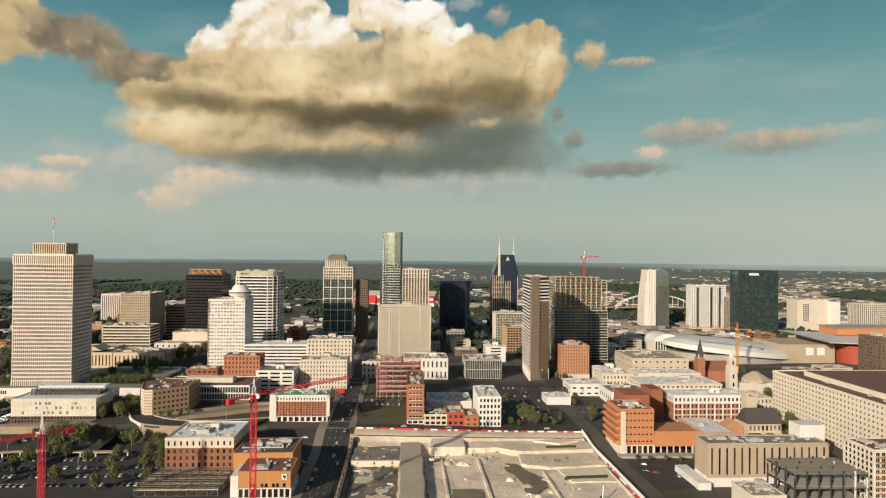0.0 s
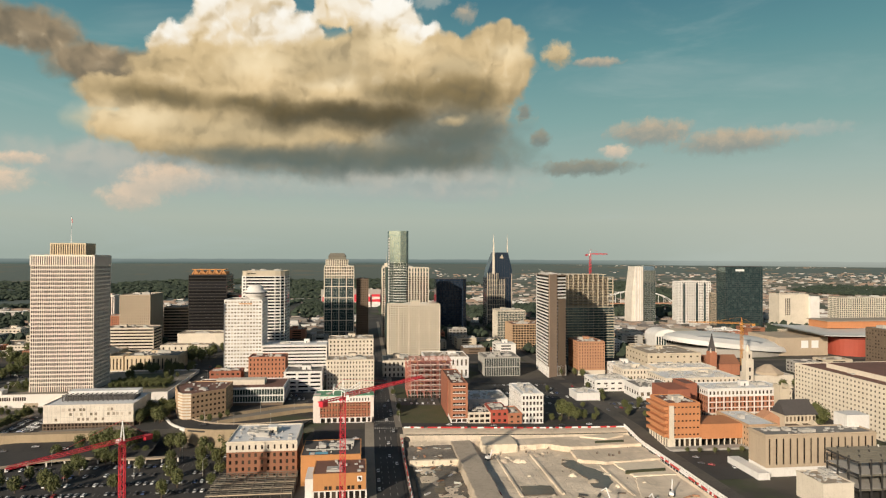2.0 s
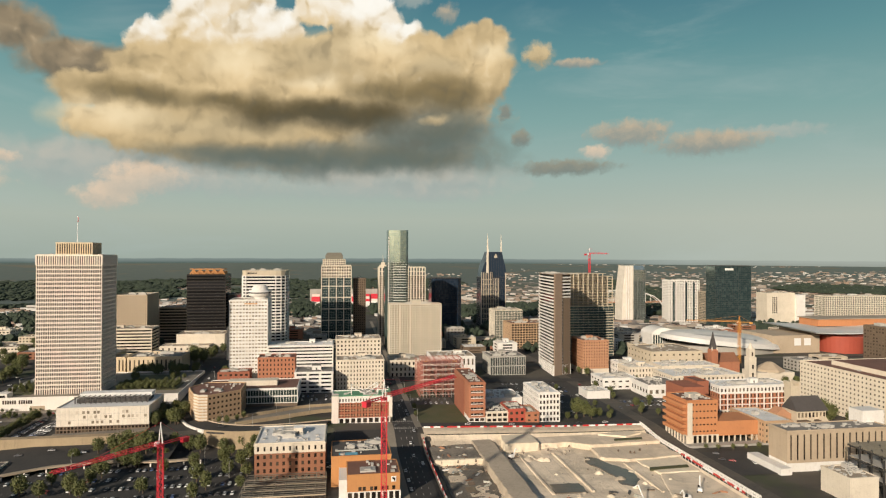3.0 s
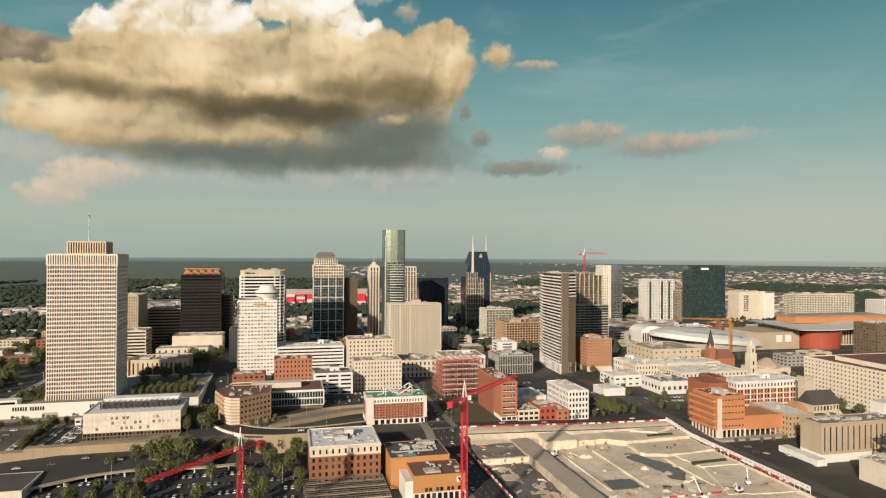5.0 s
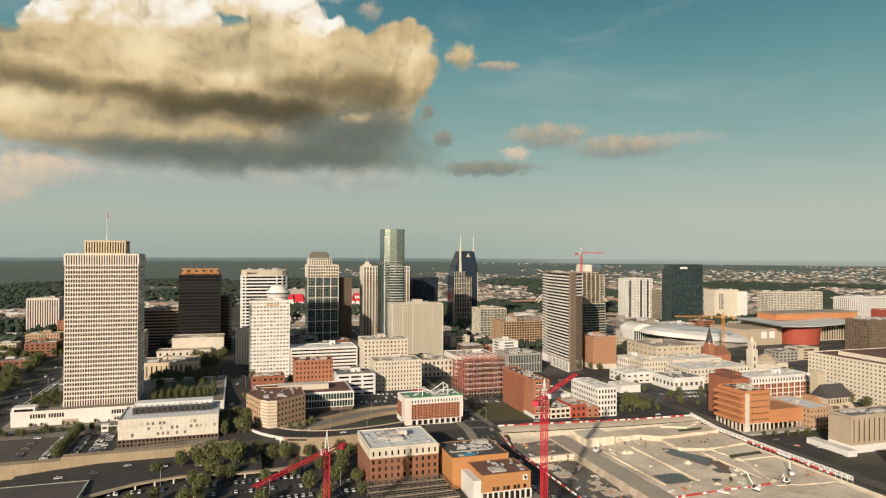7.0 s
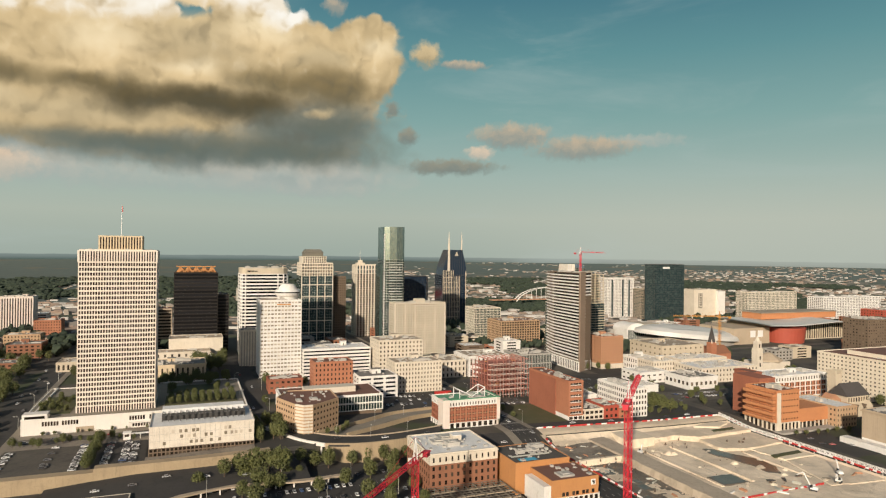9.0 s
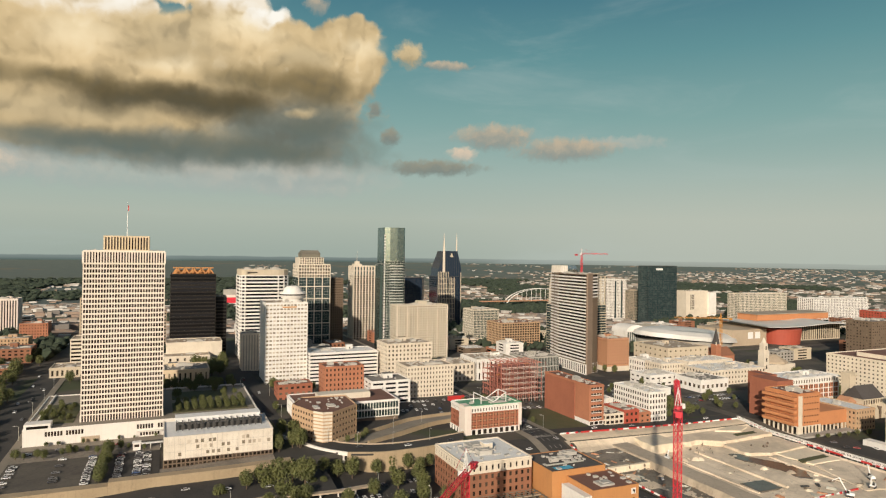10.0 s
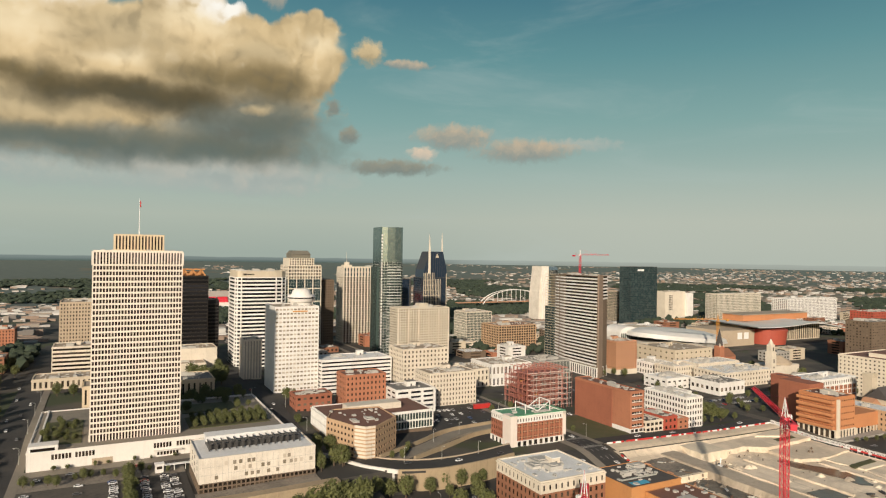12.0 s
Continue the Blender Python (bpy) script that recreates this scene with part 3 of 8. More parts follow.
def pane_mesh(w, h, material):
    key = (round(w, 2), round(h, 2), material.name)
    if key not in PANES:
        PANES[key] = Shape().box(-w / 2, w / 2, -0.05, 0.05, -h / 2, h / 2).mesh("window", material)
    return PANES[key]


def oriented(shape, p, t, n, a0, a1, b0, b1, z0, z1):
    """A box on a facade: a along it, b out of it."""
    q = [p + t * a + n * b for a, b in ((a0, b1), (a1, b1), (a1, b0), (a0, b0))]
    shape.add([(v.x, v.y, z) for z in (z0, z1) for v in q], [(0, 3, 2, 1), (4, 5, 6, 7), (0, 1, 5, 4), (1, 2, 6, 5), (2, 3, 7, 6), (3, 0, 4, 7)])


def facade(wall, cells, p, q, z0, z1, spec):
    """Piers and spandrels that stand proud of the core, and the openings between them."""
    fh, bw, wf, hf, glass, depth = spec
    p, q = Vector(p), Vector(q)
    length = (q - p).length
    t = (q - p) / length
    n = Vector((t.y, -t.x))
    rows, cols = max(1, round((z1 - z0) / fh)), max(1, round(length / bw))
    cw, ch = length / cols, (z1 - z0) / rows
    pw, sh = cw * (1 - wf), ch * (1 - hf)
    ext = depth * 0.96                     # meets the next side at the corner
    A = [-ext] + [v for i in range(cols) for v in (i * cw + pw / 2, (i + 1) * cw - pw / 2)] + [length + ext]
    Z = [z0] + [v for j in range(rows) for v in (z0 + j * ch + sh / 2, z0 + (j + 1) * ch - sh / 2)] + [z1]
    na, nz, v, f = len(A), len(Z), [], []

    def at(a, b, z):
        w = p + t * a + n * b
        v.append((w.x, w.y, z))
        return len(v) - 1

    front = [[at(a, depth, z) for a in A] for z in Z]
    for j in range(nz - 1):
        for i in range(na - 1):
            c = (front[j][i], front[j][i + 1], front[j + 1][i + 1], front[j + 1][i])
            if i % 2 and j % 2:
                back = [at(A[i], 0.0, Z[j]), at(A[i + 1], 0.0, Z[j]), at(A[i + 1], 0.0, Z[j + 1]), at(A[i], 0.0, Z[j + 1])]
                f += [(c[k], c[(k + 1) % 4], back[(k + 1) % 4], back[k]) for k in range(4)]
            else:
                f.append(c)
    for i, side in ((0, -1), (na - 1, 1)):
        rear = [at(A[i], -0.2, z) for z in Z]
        f += [(front[j][i], front[j + 1][i], rear[j + 1], rear[j]) if side < 0 else (front[j + 1][i], front[j][i], rear[j], rear[j + 1]) for j in range(nz - 1)]
    lid = [at(a, -0.2, z1) for a in A]
    f += [(front[-1][i], front[-1][i + 1], lid[i + 1], lid[i]) for i in range(na - 1)]
    wall.add(v, f)
    for j in range(rows):
        for i in range(cols):
            mid = p + t * ((i + 0.5) * cw) + n * 0.06
            cells.append((mid.x, mid.y, z0 + (j + 0.5) * ch, math.atan2(t.y, t.x), cw - pw, ch - sh, glass))


def building(name, label, ring, top, tiers, roof=ROOF_GREY, base=None, category="building", group="", units=3, parapet=0.9, plain=(), limit=12):
    """ring: the outline, counter-clockwise. tiers: (foot, head, wall material, spec or None), from the ground up; None as foot: street level.
    spec: storey height, bay width, share of opening in width and height, glass, depth."""
    square = len(ring) == 4 and not isinstance(ring[0], tuple)
    if square:
        x0, x1, y0, y1 = ring
        ring = [(x0, y0), (x1, y0), (x1, y1), (x0, y1)]
    xs, ys = [p[0] for p in ring], [p[1] for p in ring]
    cx, cy = (min(xs) + max(xs)) / 2, (min(ys) + max(ys)) / 2
    TAKEN.append((min(xs), max(xs), min(ys), max(ys)))
    if base is None:
        base = min(ground(x, y) for x, y in ring)
    ob = thing(name, cx, cy, base, label, category, group)
    loc = [(x - cx, y - cy) for x, y in ring]
    cells = []
    for foot, head, material, spec in tiers:
        own, panels = [], []
        z0, z1 = (0.0 if foot is None else foot - base), head - base
        wall = Shape().prism(loc, z0 - (2.0 if foot is None else 0.0), z1)
        if spec:
            for k in range(len(loc)):
                p, q = loc[k], loc[(k + 1) % len(loc)]
                if q[0] < p[0] - 0.5 and abs(q[1] - p[1]) < 0.6 * (p[0] - q[0]):
                    continue               # the plain back wall
                if k in plain:
                    continue
                if len(loc) > 6:
                    panels.append(Shape())
                facade(panels[-1] if panels else wall, own, p, q, z0 + 0.004, z1, spec)
        wall = part("wall", wall, material, ob)
        for panel in panels:
            part("wall_panel", panel, material, wall)
        cells += [(*c, wall) for c in own]
    roof_z = top - base
    last = tiers[-1][2]
    rim = Shape()
    for k in range(len(loc)):
        p, q = Vector(loc[k]), Vector(loc[(k + 1) % len(loc)])
        t = (q - p).normalized()
        oriented(rim, p, t, Vector((t.y, -t.x)), -0.15, (q - p).length + 0.15, -0.4, 0.2, roof_z + 0.003, roof_z + parapet + 0.002 * k)
    part("parapet", rim, last, ob)
    deck = part("roof", Shape().prism([(x * 0.985, y * 0.985) for x, y in loc], roof_z, roof_z + 0.25), roof, ob)
    rnd = random.Random(name + str(round(cx)))
    w, d = max(xs) - min(xs), max(ys) - min(ys)
    if square and tiers[-1][3] and roof_z < 60:
        # a projecting cornice, and on larger roofs a lift house with its own roof and door
        trim = Shape()
        for k in (3, 0, 1):
            p, q = Vector(loc[k]), Vector(loc[(k + 1) % 4])
            t = (q - p).normalized()
            out = tiers[-1][3][5]
            oriented(trim, p, t, Vector((t.y, -t.x)), -out - 0.3, (q - p).length + out + 0.3, out - 0.1, out + 0.45, roof_z - 0.55 + 0.003 * k, roof_z + 0.1 + 0.003 * k)
        part("cornice", trim, last, ob)
        if w > 24 and d > 24 and roof_z > 11 and units:
            ux, uy, hw, hd, hh = rnd.uniform(-0.2, 0.2) * w, rnd.uniform(-0.05, 0.28) * d, rnd.uniform(2.5, 4.5), rnd.uniform(2.2, 3.5), rnd.uniform(2.8, 4.6)
            house = part("lift_house", Shape().box(ux - hw, ux + hw, uy - hd, uy + hd, roof_z + 0.2, roof_z + hh), last, ob)
            part("lift_house_roof", Shape().box(ux - hw - 0.2, ux + hw + 0.2, uy - hd - 0.2, uy + hd + 0.2, roof_z + hh, roof_z + hh + 0.3), roof, house)
            part("door", Shape().box(ux - 0.6, ux + 0.6, uy - hd - 0.06, uy - hd + 0.02, roof_z + 0.25, roof_z + 2.3), STEEL_DARK, house)
    for k in range(units):
        a, b, h = rnd.uniform(1.5, min(5, w * 0.16)), rnd.uniform(1.5, min(5, d * 0.16)), rnd.uniform(1.2, 2.8)
        ux, uy = rnd.uniform(-0.33, 0.33) * w, rnd.uniform(-0.3, 0.3) * d
        s = Shape().box(ux - a, ux + a, uy - b, uy + b, roof_z + 0.25, roof_z + h)
        s.box(ux - a * 0.5, ux + a * 0.4, uy - b * 0.6, uy + b * 0.4, roof_z + h, roof_z + h + 0.5)
        part("roof_unit", s, MACHINE, deck)
    if units:
        vents = Shape()
        for k in range(units * 9):
            vx, vy, a, b = rnd.uniform(-0.42, 0.42) * w, rnd.uniform(-0.4, 0.4) * d, rnd.uniform(0.3, 1.3), rnd.uniform(0.3, 1.3)
            vents.box(vx - a, vx + a, vy - b, vy + b, roof_z + 0.25, roof_z + rnd.uniform(0.6, 1.5))
        tagged(part("roof_vent", vents, MACHINE, deck), kind="stuff")
    # the nearest windows singly, the rest joined
    cells.sort(key=lambda c: (c[1] // 3, abs(c[2] - 40)))
    rest = {}
    for x, y, z, turn, w, h, glass, wall in cells[:limit]:
        o = part("window", pane_mesh(w, h, glass), glass, wall)
        o.location, o.rotation_euler = (x, y, z), (0, 0, turn)
    for x, y, z, turn, w, h, glass, wall in cells[limit:]:
        t = Vector((math.cos(turn), math.sin(turn)))
        oriented(rest.setdefault(glass, Shape()), Vector((x, y)), t, Vector((t.y, -t.x)), -w / 2, w / 2, -0.05, 0.05, z - h / 2, z + h / 2)
    for glass, s in rest.items():
        tagged(part("window_stock", s, glass, ob), kind="stuff")
    return ob


def block(name, label, rect, top, material, spec, roof=ROOF_GREY, **more):
    return building(name, label, rect, top, [(None, top, material, spec)], roof, **more)



# office tower on its podium
tower = building("office_tower", "tall office tower of pale stone fins and rows of dark windows", (-345.5, -295.0, 595.3, 631), 124.0,
                 [(7.5, 12.6, STONE_TOWER, (5.1, 1.75, 0.6, 0.92, GLASS_DARK, 0.7)), (12.6, 115.6, STONE_TOWER, (3.43, 1.75, 0.70, 0.66, GLASS_DARK, 0.4)),
                  (115.6, 124.0, STONE_TOWER, (8.4, 1.75, 0.5, 0.86, GLASS_DARK, 0.9))], ROOF_TAN, base=7.6, units=2, parapet=0.7, limit=200)
crown = Shape().box(-13.5, 14.5, -9, 11, 116.6, 127.4)
panes = []
for p, q in (((-13.5, -9), (14.5, -9)), ((14.5, -9), (14.5, 11)), ((-13.5, 11), (-13.5, -9))):
    facade(crown, panes, p, q, 116.6, 127.4, (10.8, 1.85, 0.5, 0.80, GLASS_DARK, 0.6))
part("penthouse", crown, STONE_GOLD, tower, "golden stone penthouse with tall slots")
for x, y, z, turn, w, h, glass in panes:
    o = part("window", pane_mesh(w, h, glass), glass, tower)
    o.location, o.rotation_euler = (x, y, z), (0, 0, turn)
part("flagpole", Shape().tube(0.5, -3, 127.4, 151, 0.28, 0.10, 8), WHITE_PAINT, tower, "white flagpole")
flag = Shape()
for k in range(6):
    z0 = 149.6 - k * 0.7
    flag.box(0.62, 1.0 + 0.25 * (k % 3), -3.05 + 0.1 * (k % 2), -2.95 + 0.1 * (k % 2), z0 - 0.7, z0)
part("flag", flag, RED_PAINT, tower, "limp red and white flag")

podium = building("tower_podium", "low white stone podium with a terrace and slit windows", (-377, -230, 582.6, 690), 8.0,
                  [(None, 8.0, CONCRETE_WHITE, None)], PAVING, units=0, parapet=0.9)
pz = podium.location.z
for x0, n in ((-364, 6), (-352, 6), (-310, 6), (-297, 6), (-284, 6), (-270, 6), (-256, 5)):
    for k in range(n):
        o = part("window", pane_mesh(1.25, 3.0, GLASS_DARK), GLASS_DARK, podium)
        o.location = (x0 + 1.75 * k + 303.5, -53.72, 5.1 - pz)
for k in range(7):
    o = part("window", pane_mesh(1.25, 2.0, GLASS_DARK), GLASS_DARK, podium)
    o.location = (-4.5 + 1.8 * k, -53.72, -pz)
part("canopy", Shape().box(-7, 9, -56, -53.6, 1.7 - pz, 2.2 - pz), CONCRETE_WHITE, podium, "white entrance canopy")
part("gate", Shape().box(-40.5, -29.5, -54.0, -53.6, 0, 1.6 - pz), CONCRETE_TAN, podium, "tan garage gate")
part("corner_house", Shape().box(-73, -58, -53.3, -44, 8.0 - pz, 12.0 - pz), STUCCO_WHITE, podium, "white corner stair house")
part("corner_window", Shape().box(-71.5, -59.5, -53.5, -53.25, 8.9 - pz, 10.6 - pz), GLASS_DARK, podium)

low = building("low_office", "low white stone office with small paired windows", (-294, -232, 506, 546), 15.4,
               [(None, 3.0, BROWN_STONE, (3.0, 2.4, 0.7, 0.7, GLASS_DARK, 0.3)), (3.0, 15.4, STONE_AGED, None)], ROOF_WHITE, limit=140, units=0)
lz = low.location.z
for z, places in ((12.6, (0.22, 0.29, 0.34, 0.41, 0.45, 0.72, 0.76)), (9.3, (0.30, 0.37, 0.42, 0.53, 0.58, 0.72, 0.78, 0.82, 0.87, 0.96)), (5.6, (0.14, 0.39, 0.44, 0.49, 0.58, 0.66))):
    for u in places:
        o = part("window", pane_mesh(1.7, 2.0, GLASS_PALE), GLASS_PALE, low)
        o.location = (-31 + 62 * u, -20.02, z - lz)
        sill = part("window_sill", Shape().box(-1.05, 1.05, -0.25, 0.0, -1.25, -1.0), STONE_AGED, o)
    for u in (0.2, 0.45, 0.7):
        o = part("window", pane_mesh(1.7, 2.0, GLASS_PALE), GLASS_PALE, low)
        o.location, o.rotation_euler = (-31.02, -20 + 40 * u, z - lz), (0, 0, radians(-90))
joint = Shape()
for k in range(1, 21):
    joint.box(-31 + 62 * k / 21 - 0.05, -31 + 62 * k / 21 + 0.05, -20.03, -19.98, 3.1 - lz, 15.3 - lz)
for z in (7.2, 11.3):
    joint.box(-31, 31, -20.035, -19.985, z - lz, z + 0.1 - lz)
tagged(part("panel_joint", joint, CONCRETE_GREY, low), "fine joints between stone panels", kind="stuff")
frame_s = Shape()
for k in range(15):
    x = -24 + 50 * k / 14
    frame_s.box(x - 0.35, x + 0.35, -6.0, -5.3, 15.6 - lz, 20.0 - lz)
    frame_s.box(x - 0.2, x + 0.2, -5.3, 10, 19.4 - lz, 19.9 - lz)
frame_s.box(-24.3, 26.3, -6.1, -5.2, 20.0 - lz, 20.6 - lz).box(-24, 26, -3.0, 11, 15.6 - lz, 18.4 - lz)
part("roof_screen", frame_s, STEEL_DARK, low, "dark louvred plant screen")
for gx0, gx1, gy0, gy1 in ((-371, -350, 596, 655), (-288, -236, 600, 632), (-288, -250, 645, 672)):
    part("garden_bed", Shape().box(gx0 + 303.5, gx1 + 303.5, gy0 - 636.3, gy1 - 636.3, 8.0 - podium.location.z, 8.6 - podium.location.z), GRASS, podium, "planted terrace garden bed")
for gx0, gx1, gy0, gy1 in ((-292, -232, 688, 689), (-373, -372, 592, 690)):
    part("terrace_wall", Shape().box(gx0 + 303.5, gx1 + 303.5, gy0 - 636.3, gy1 - 636.3, 8.0 - podium.location.z, 9.4 - podium.location.z), CONCRETE_WHITE, podium)
part("screen_roof", Shape().box(-24.5, 26.5, 4, 14, 18.5 - lz, 21.2 - lz), ROOF_WHITE, low)

block("courthouse", "yellow sandstone civic building with tall windows", (-309, -257, 712, 748), 19.5, STONE_GOLD, (14.0, 4.4, 0.35, 0.7, GLASS_WARM, 0.5), ROOF_GREY)
porch = block("temple_hall", "yellow stone hall with a pedimented porch", (-352, -313, 716, 742), 19.0, STONE_GOLD, (13.0, 3.4, 0.4, 0.75, GLASS_WARM, 0.7), ROOF_TAN, units=0)
part("pediment", Shape().add([(-9, -14, 18.2), (9, -14, 18.2), (0, -14, 23), (-9, 13, 18.2), (9, 13, 18.2), (0, 13, 23)], [(0, 1, 2), (5, 4, 3), (0, 2, 5, 3), (1, 4, 5, 2), (0, 3, 4, 1)]), STONE_BEIGE, porch)
block("old_hall", "old yellow stone hall with arched windows", (-392, -347, 800, 830), 12.5, STONE_BEIGE, (9.0, 4.0, 0.45, 0.6, GLASS_WARM, 0.5), ROOF_TAN)
block("ribbon_office", "pale low office with dark ribbon windows", (-380, -322, 843, 875), 34, STUCCO_CREAM, (3.8, 400, 0.999, 0.5, GLASS_DARK, 0.6), ROOF_TAN)
block("tan_office", "tan concrete office block with a window grid", (-377, -340, 888, 944), 72, CONCRETE_TAN, (3.6, 2.6, 0.45, 0.55, GLASS_WARM, 0.5), ROOF_TAN, plain=(1,))
block("ribbed_tower", "pale tower of pinkish vertical ribs", (-523, -481, 1155, 1185), 55, STUCCO_PINK, (40.0, 3.2, 0.5, 0.93, GLASS_DARK, 0.9), ROOF_TAN)
block("banded_office", "tan office with dark window bands", (-340, -292, 948, 985), 51, CONCRETE_TAN, (4.0, 400, 0.999, 0.55, GLASS_DARK, 0.6), ROOF_BROWN)
block("theatre", "cream stone theatre with plain walls", (-292, -236, 838, 872), 27, STUCCO_CREAM, None, ROOF_TAN, units=2)
block("theatre_annex", "low cream stone theatre foyer", (-305, -250, 815, 838), 16, STUCCO_CREAM, (5, 7, 0.3, 0.5, GLASS_WARM, 0.4), ROOF_TAN, units=1)

black = block("black_tower", "black bronze office tower with an amber lattice crown", (-288, -241, 873, 915), 98.5, BRONZE, (3.9, 400, 0.999, 0.62, GLASS_BLACK, 0.35), ROOF_GREY, units=0)
crown_b = Shape()
for k in range(5):
    x = -17 + 34 * k / 4
    for s in (-4.2, 4.2):
        crown_b.bar((x + s, -15, 95), (x, -15, 101.5), 1.5)
        crown_b.bar((x, -15, 101.5), (x + s, -2, 102), 1.0)
crown_b.box(-21, 21, -15.6, -14.4, 101.2, 102.4).box(-20, 20, -10, 14, 93.5, 99)
part("roof_lattice", crown_b, PANEL_ORANGE, black, "amber metal lattice round the roof plant")
block("dark_annex", "dark bronze annex to the black tower", (-241, -228, 885, 915), 72, BRONZE, (3.9, 400, 0.999, 0.62, GLASS_BLACK, 0.3), ROOF_GREY, units=1)
block("concrete_slab", "grey ribbed concrete slab building", (-222, -206, 772, 792), 42, STONE_AGED, (36, 2.5, 0.4, 0.95, CONCRETE_GREY, 0.5), ROOF_GREY, units=1)

ring = [(-212, 844), (-176, 844), (-169.5, 846), (-165, 850.5), (-163, 857), (-163, 885), (-217, 885), (-217, 850), (-215.5, 846)]
striped = building("banded_tower", "white and dark banded office tower with rounded corners", ring, 104, [(None, 98.5, STUCCO_WHITE, (3.9, 400, 0.999, 0.55, GLASS_BLACK, 0.7)), (98.5, 104, STONE_BEIGE, None)], ROOF_TAN, units=4)
part("sign", Shape().box(-20, -16.5, -20.5, -20.1, 99.5, 101.5).box(-16, -9, -20.5, -20.1, 100, 101.2), BRONZE, striped, "dark sign on the parapet")
for x in (-18, -6, 5, 14, 19):
    part("mast", Shape().tube(x, 0, 100, 107, 0.25, 0.12, 6), STEEL_LIGHT, striped)

# the hotel's reflections are put into the pale tan colour of its panes
hotel = block("white_hotel", "white concrete hotel slab with a round roof lounge", (-209, -171, 706, 743), 77.5, STUCCO_WHITE, (3.55, 3.2, 0.70, 0.42, GLASS_PALE, 0.5), ROOF_TAN, limit=50, units=1, plain=(3,))
drum = Shape().tube(9, 2, 74.5, 79.5, 9.5, 9.5, 28).tube(9, 2, 79.5, 82.4, 11.0, 12.2, 28).tube(9, 2, 83.6, 85.6, 12.3, 11.6, 28).tube(9, 2, 85.6, 88.6, 9.0, 8.0, 28).tube(9, 2, 88.6, 91, 8.0, 6.0, 28)
part("roof_lounge", drum, STUCCO_WHITE, hotel, "white round roof-top lounge")
part("lounge_window", Shape().tube(9, 2, 82.4, 83.6, 11.7, 11.8, 28), GLASS_DARK, hotel)
part("sign", Shape().box(-4, 9, -19.5, -19.15, 72.0, 73.0), CRANE_ORANGE, hotel, "faded red sign lettering bar")

ct = building("crown_tower", "glass and stone tower stepping up to a gabled crown", (-124, -80, 998, 1040), 108,
              [(None, 90, STEEL_LIGHT, (3.9, 3.7, 0.96, 0.95, GLASS_BLUE, 0.12)), (90, 108, STUCCO_CREAM, (4.5, 3.7, 0.66, 0.66, GLASS_WARM, 0.35))], ROOF_GREY, units=0)
up = Shape().box(-20, 13, -17, 17, 108 - ct.location.z, 118 - ct.location.z)
cells = []
facade(up, cells, (-20, -17), (13, -17), 108 - ct.location.z, 118 - ct.location.z, (3.9, 3.3, 0.6, 0.7, GLASS_WARM, 0.5))
part("upper_storey", up, STUCCO_CREAM, ct)
for x, y, z, turn, w, h, glass in cells:
    o = part("window", pane_mesh(w, h, glass), glass, ct)
    o.location, o.rotation_euler = (x, y, z), (0, 0, turn)
part("gabled_crown", Shape().taper(-3.5, 0, 118 - ct.location.z, 123 - ct.location.z, 13, 13, 13, 13).taper(-3.5, 0, 123 - ct.location.z, 128 - ct.location.z, 13.6, 13.6, 10, 10), STEEL_OLIVE, ct, "slanted dark crown roof")
for x in (-22, -11, 0, 11, 22):
    part("rib", Shape().box(x - 0.6, x + 0.6, -21.9, -20.9, 0, 106), STUCCO_CREAM, ct)
for z in (10, 27, 44, 61, 78):
    part("band", Shape().box(-22.2, 22.2, -21.7, -20.95, z, z + 1.2), STUCCO_CREAM, ct)
block("brown_tower", "narrow brown brick tower", (-76, -58, 1010, 1040), 88, BROWN_STONE, (3.6, 3.0, 0.5, 0.5, GLASS_DARK, 0.3), ROOF_BROWN, units=1)

vir = building("condo_tower", "cream condominium tower with stepped top and mast", (-36, 37, 1033, 1062), 105,
               [(None, 92, STUCCO_CREAM, (3.5, 4.6, 0.66, 0.8, GLASS_DARK, 0.6)), (92, 105, STUCCO_CREAM, (6.5, 4.6, 0.5, 0.8, GLASS_BLUE, 0.6))], ROOF_TAN, units=1)
part("turret", Shape().box(-36, -24, -14, -2, 103, 113).box(-33, -27, -11, -5, 113, 117).tube(-30, -8, 117, 132, 0.4, 0.1, 6), STUCCO_CREAM, vir)

gl = building("glass_tower", "tall slim silver-green glass residential tower", [(-31.5, 907), (-30.6, 904.6), (-24, 901.6), (-15, 899), (-7, 898), (-4.4, 899.6), (-4, 902), (-4, 932), (-31.5, 932)], 158.5,
              [(None, 115, STEEL_LIGHT, (3.5, 3.6, 0.95, 0.91, GLASS_TOWER, 0.12)), (115, 158.5, GLASS_SHEEN, (3.5, 3.6, 0.985, 0.97, GLASS_SHEEN, 0.1))], ROOF_GREY, units=0, parapet=0.4)
gx, gy0 = gl.location.x, gl.location.y
for k in range(31):
    z = 4 + 3.6 * k
    slab = Shape()
    for p, q in (((-24, 901.6), (-15, 899)), ((-15, 899), (-7, 898))):
        p, q = Vector(p) - Vector((gx, gy0)), Vector(q) - Vector((gx, gy0))
        t = (q - p).normalized()
        oriented(slab, p, t, Vector((t.y, -t.x)), 0.3, (q - p).length - 0.3, 0.0, 0.9, z, z + 0.4)
    part("balcony", slab, STUCCO_WHITE, gl, "thin white balcony slab")
for k in range(38):
    z = 6 + 3.9 * k
    part("corner_panel", Shape().box(-13.6, -12.2, -12.0, -10.6, z, z + 2.2), STUCCO_WHITE, gl, "white corner panel")
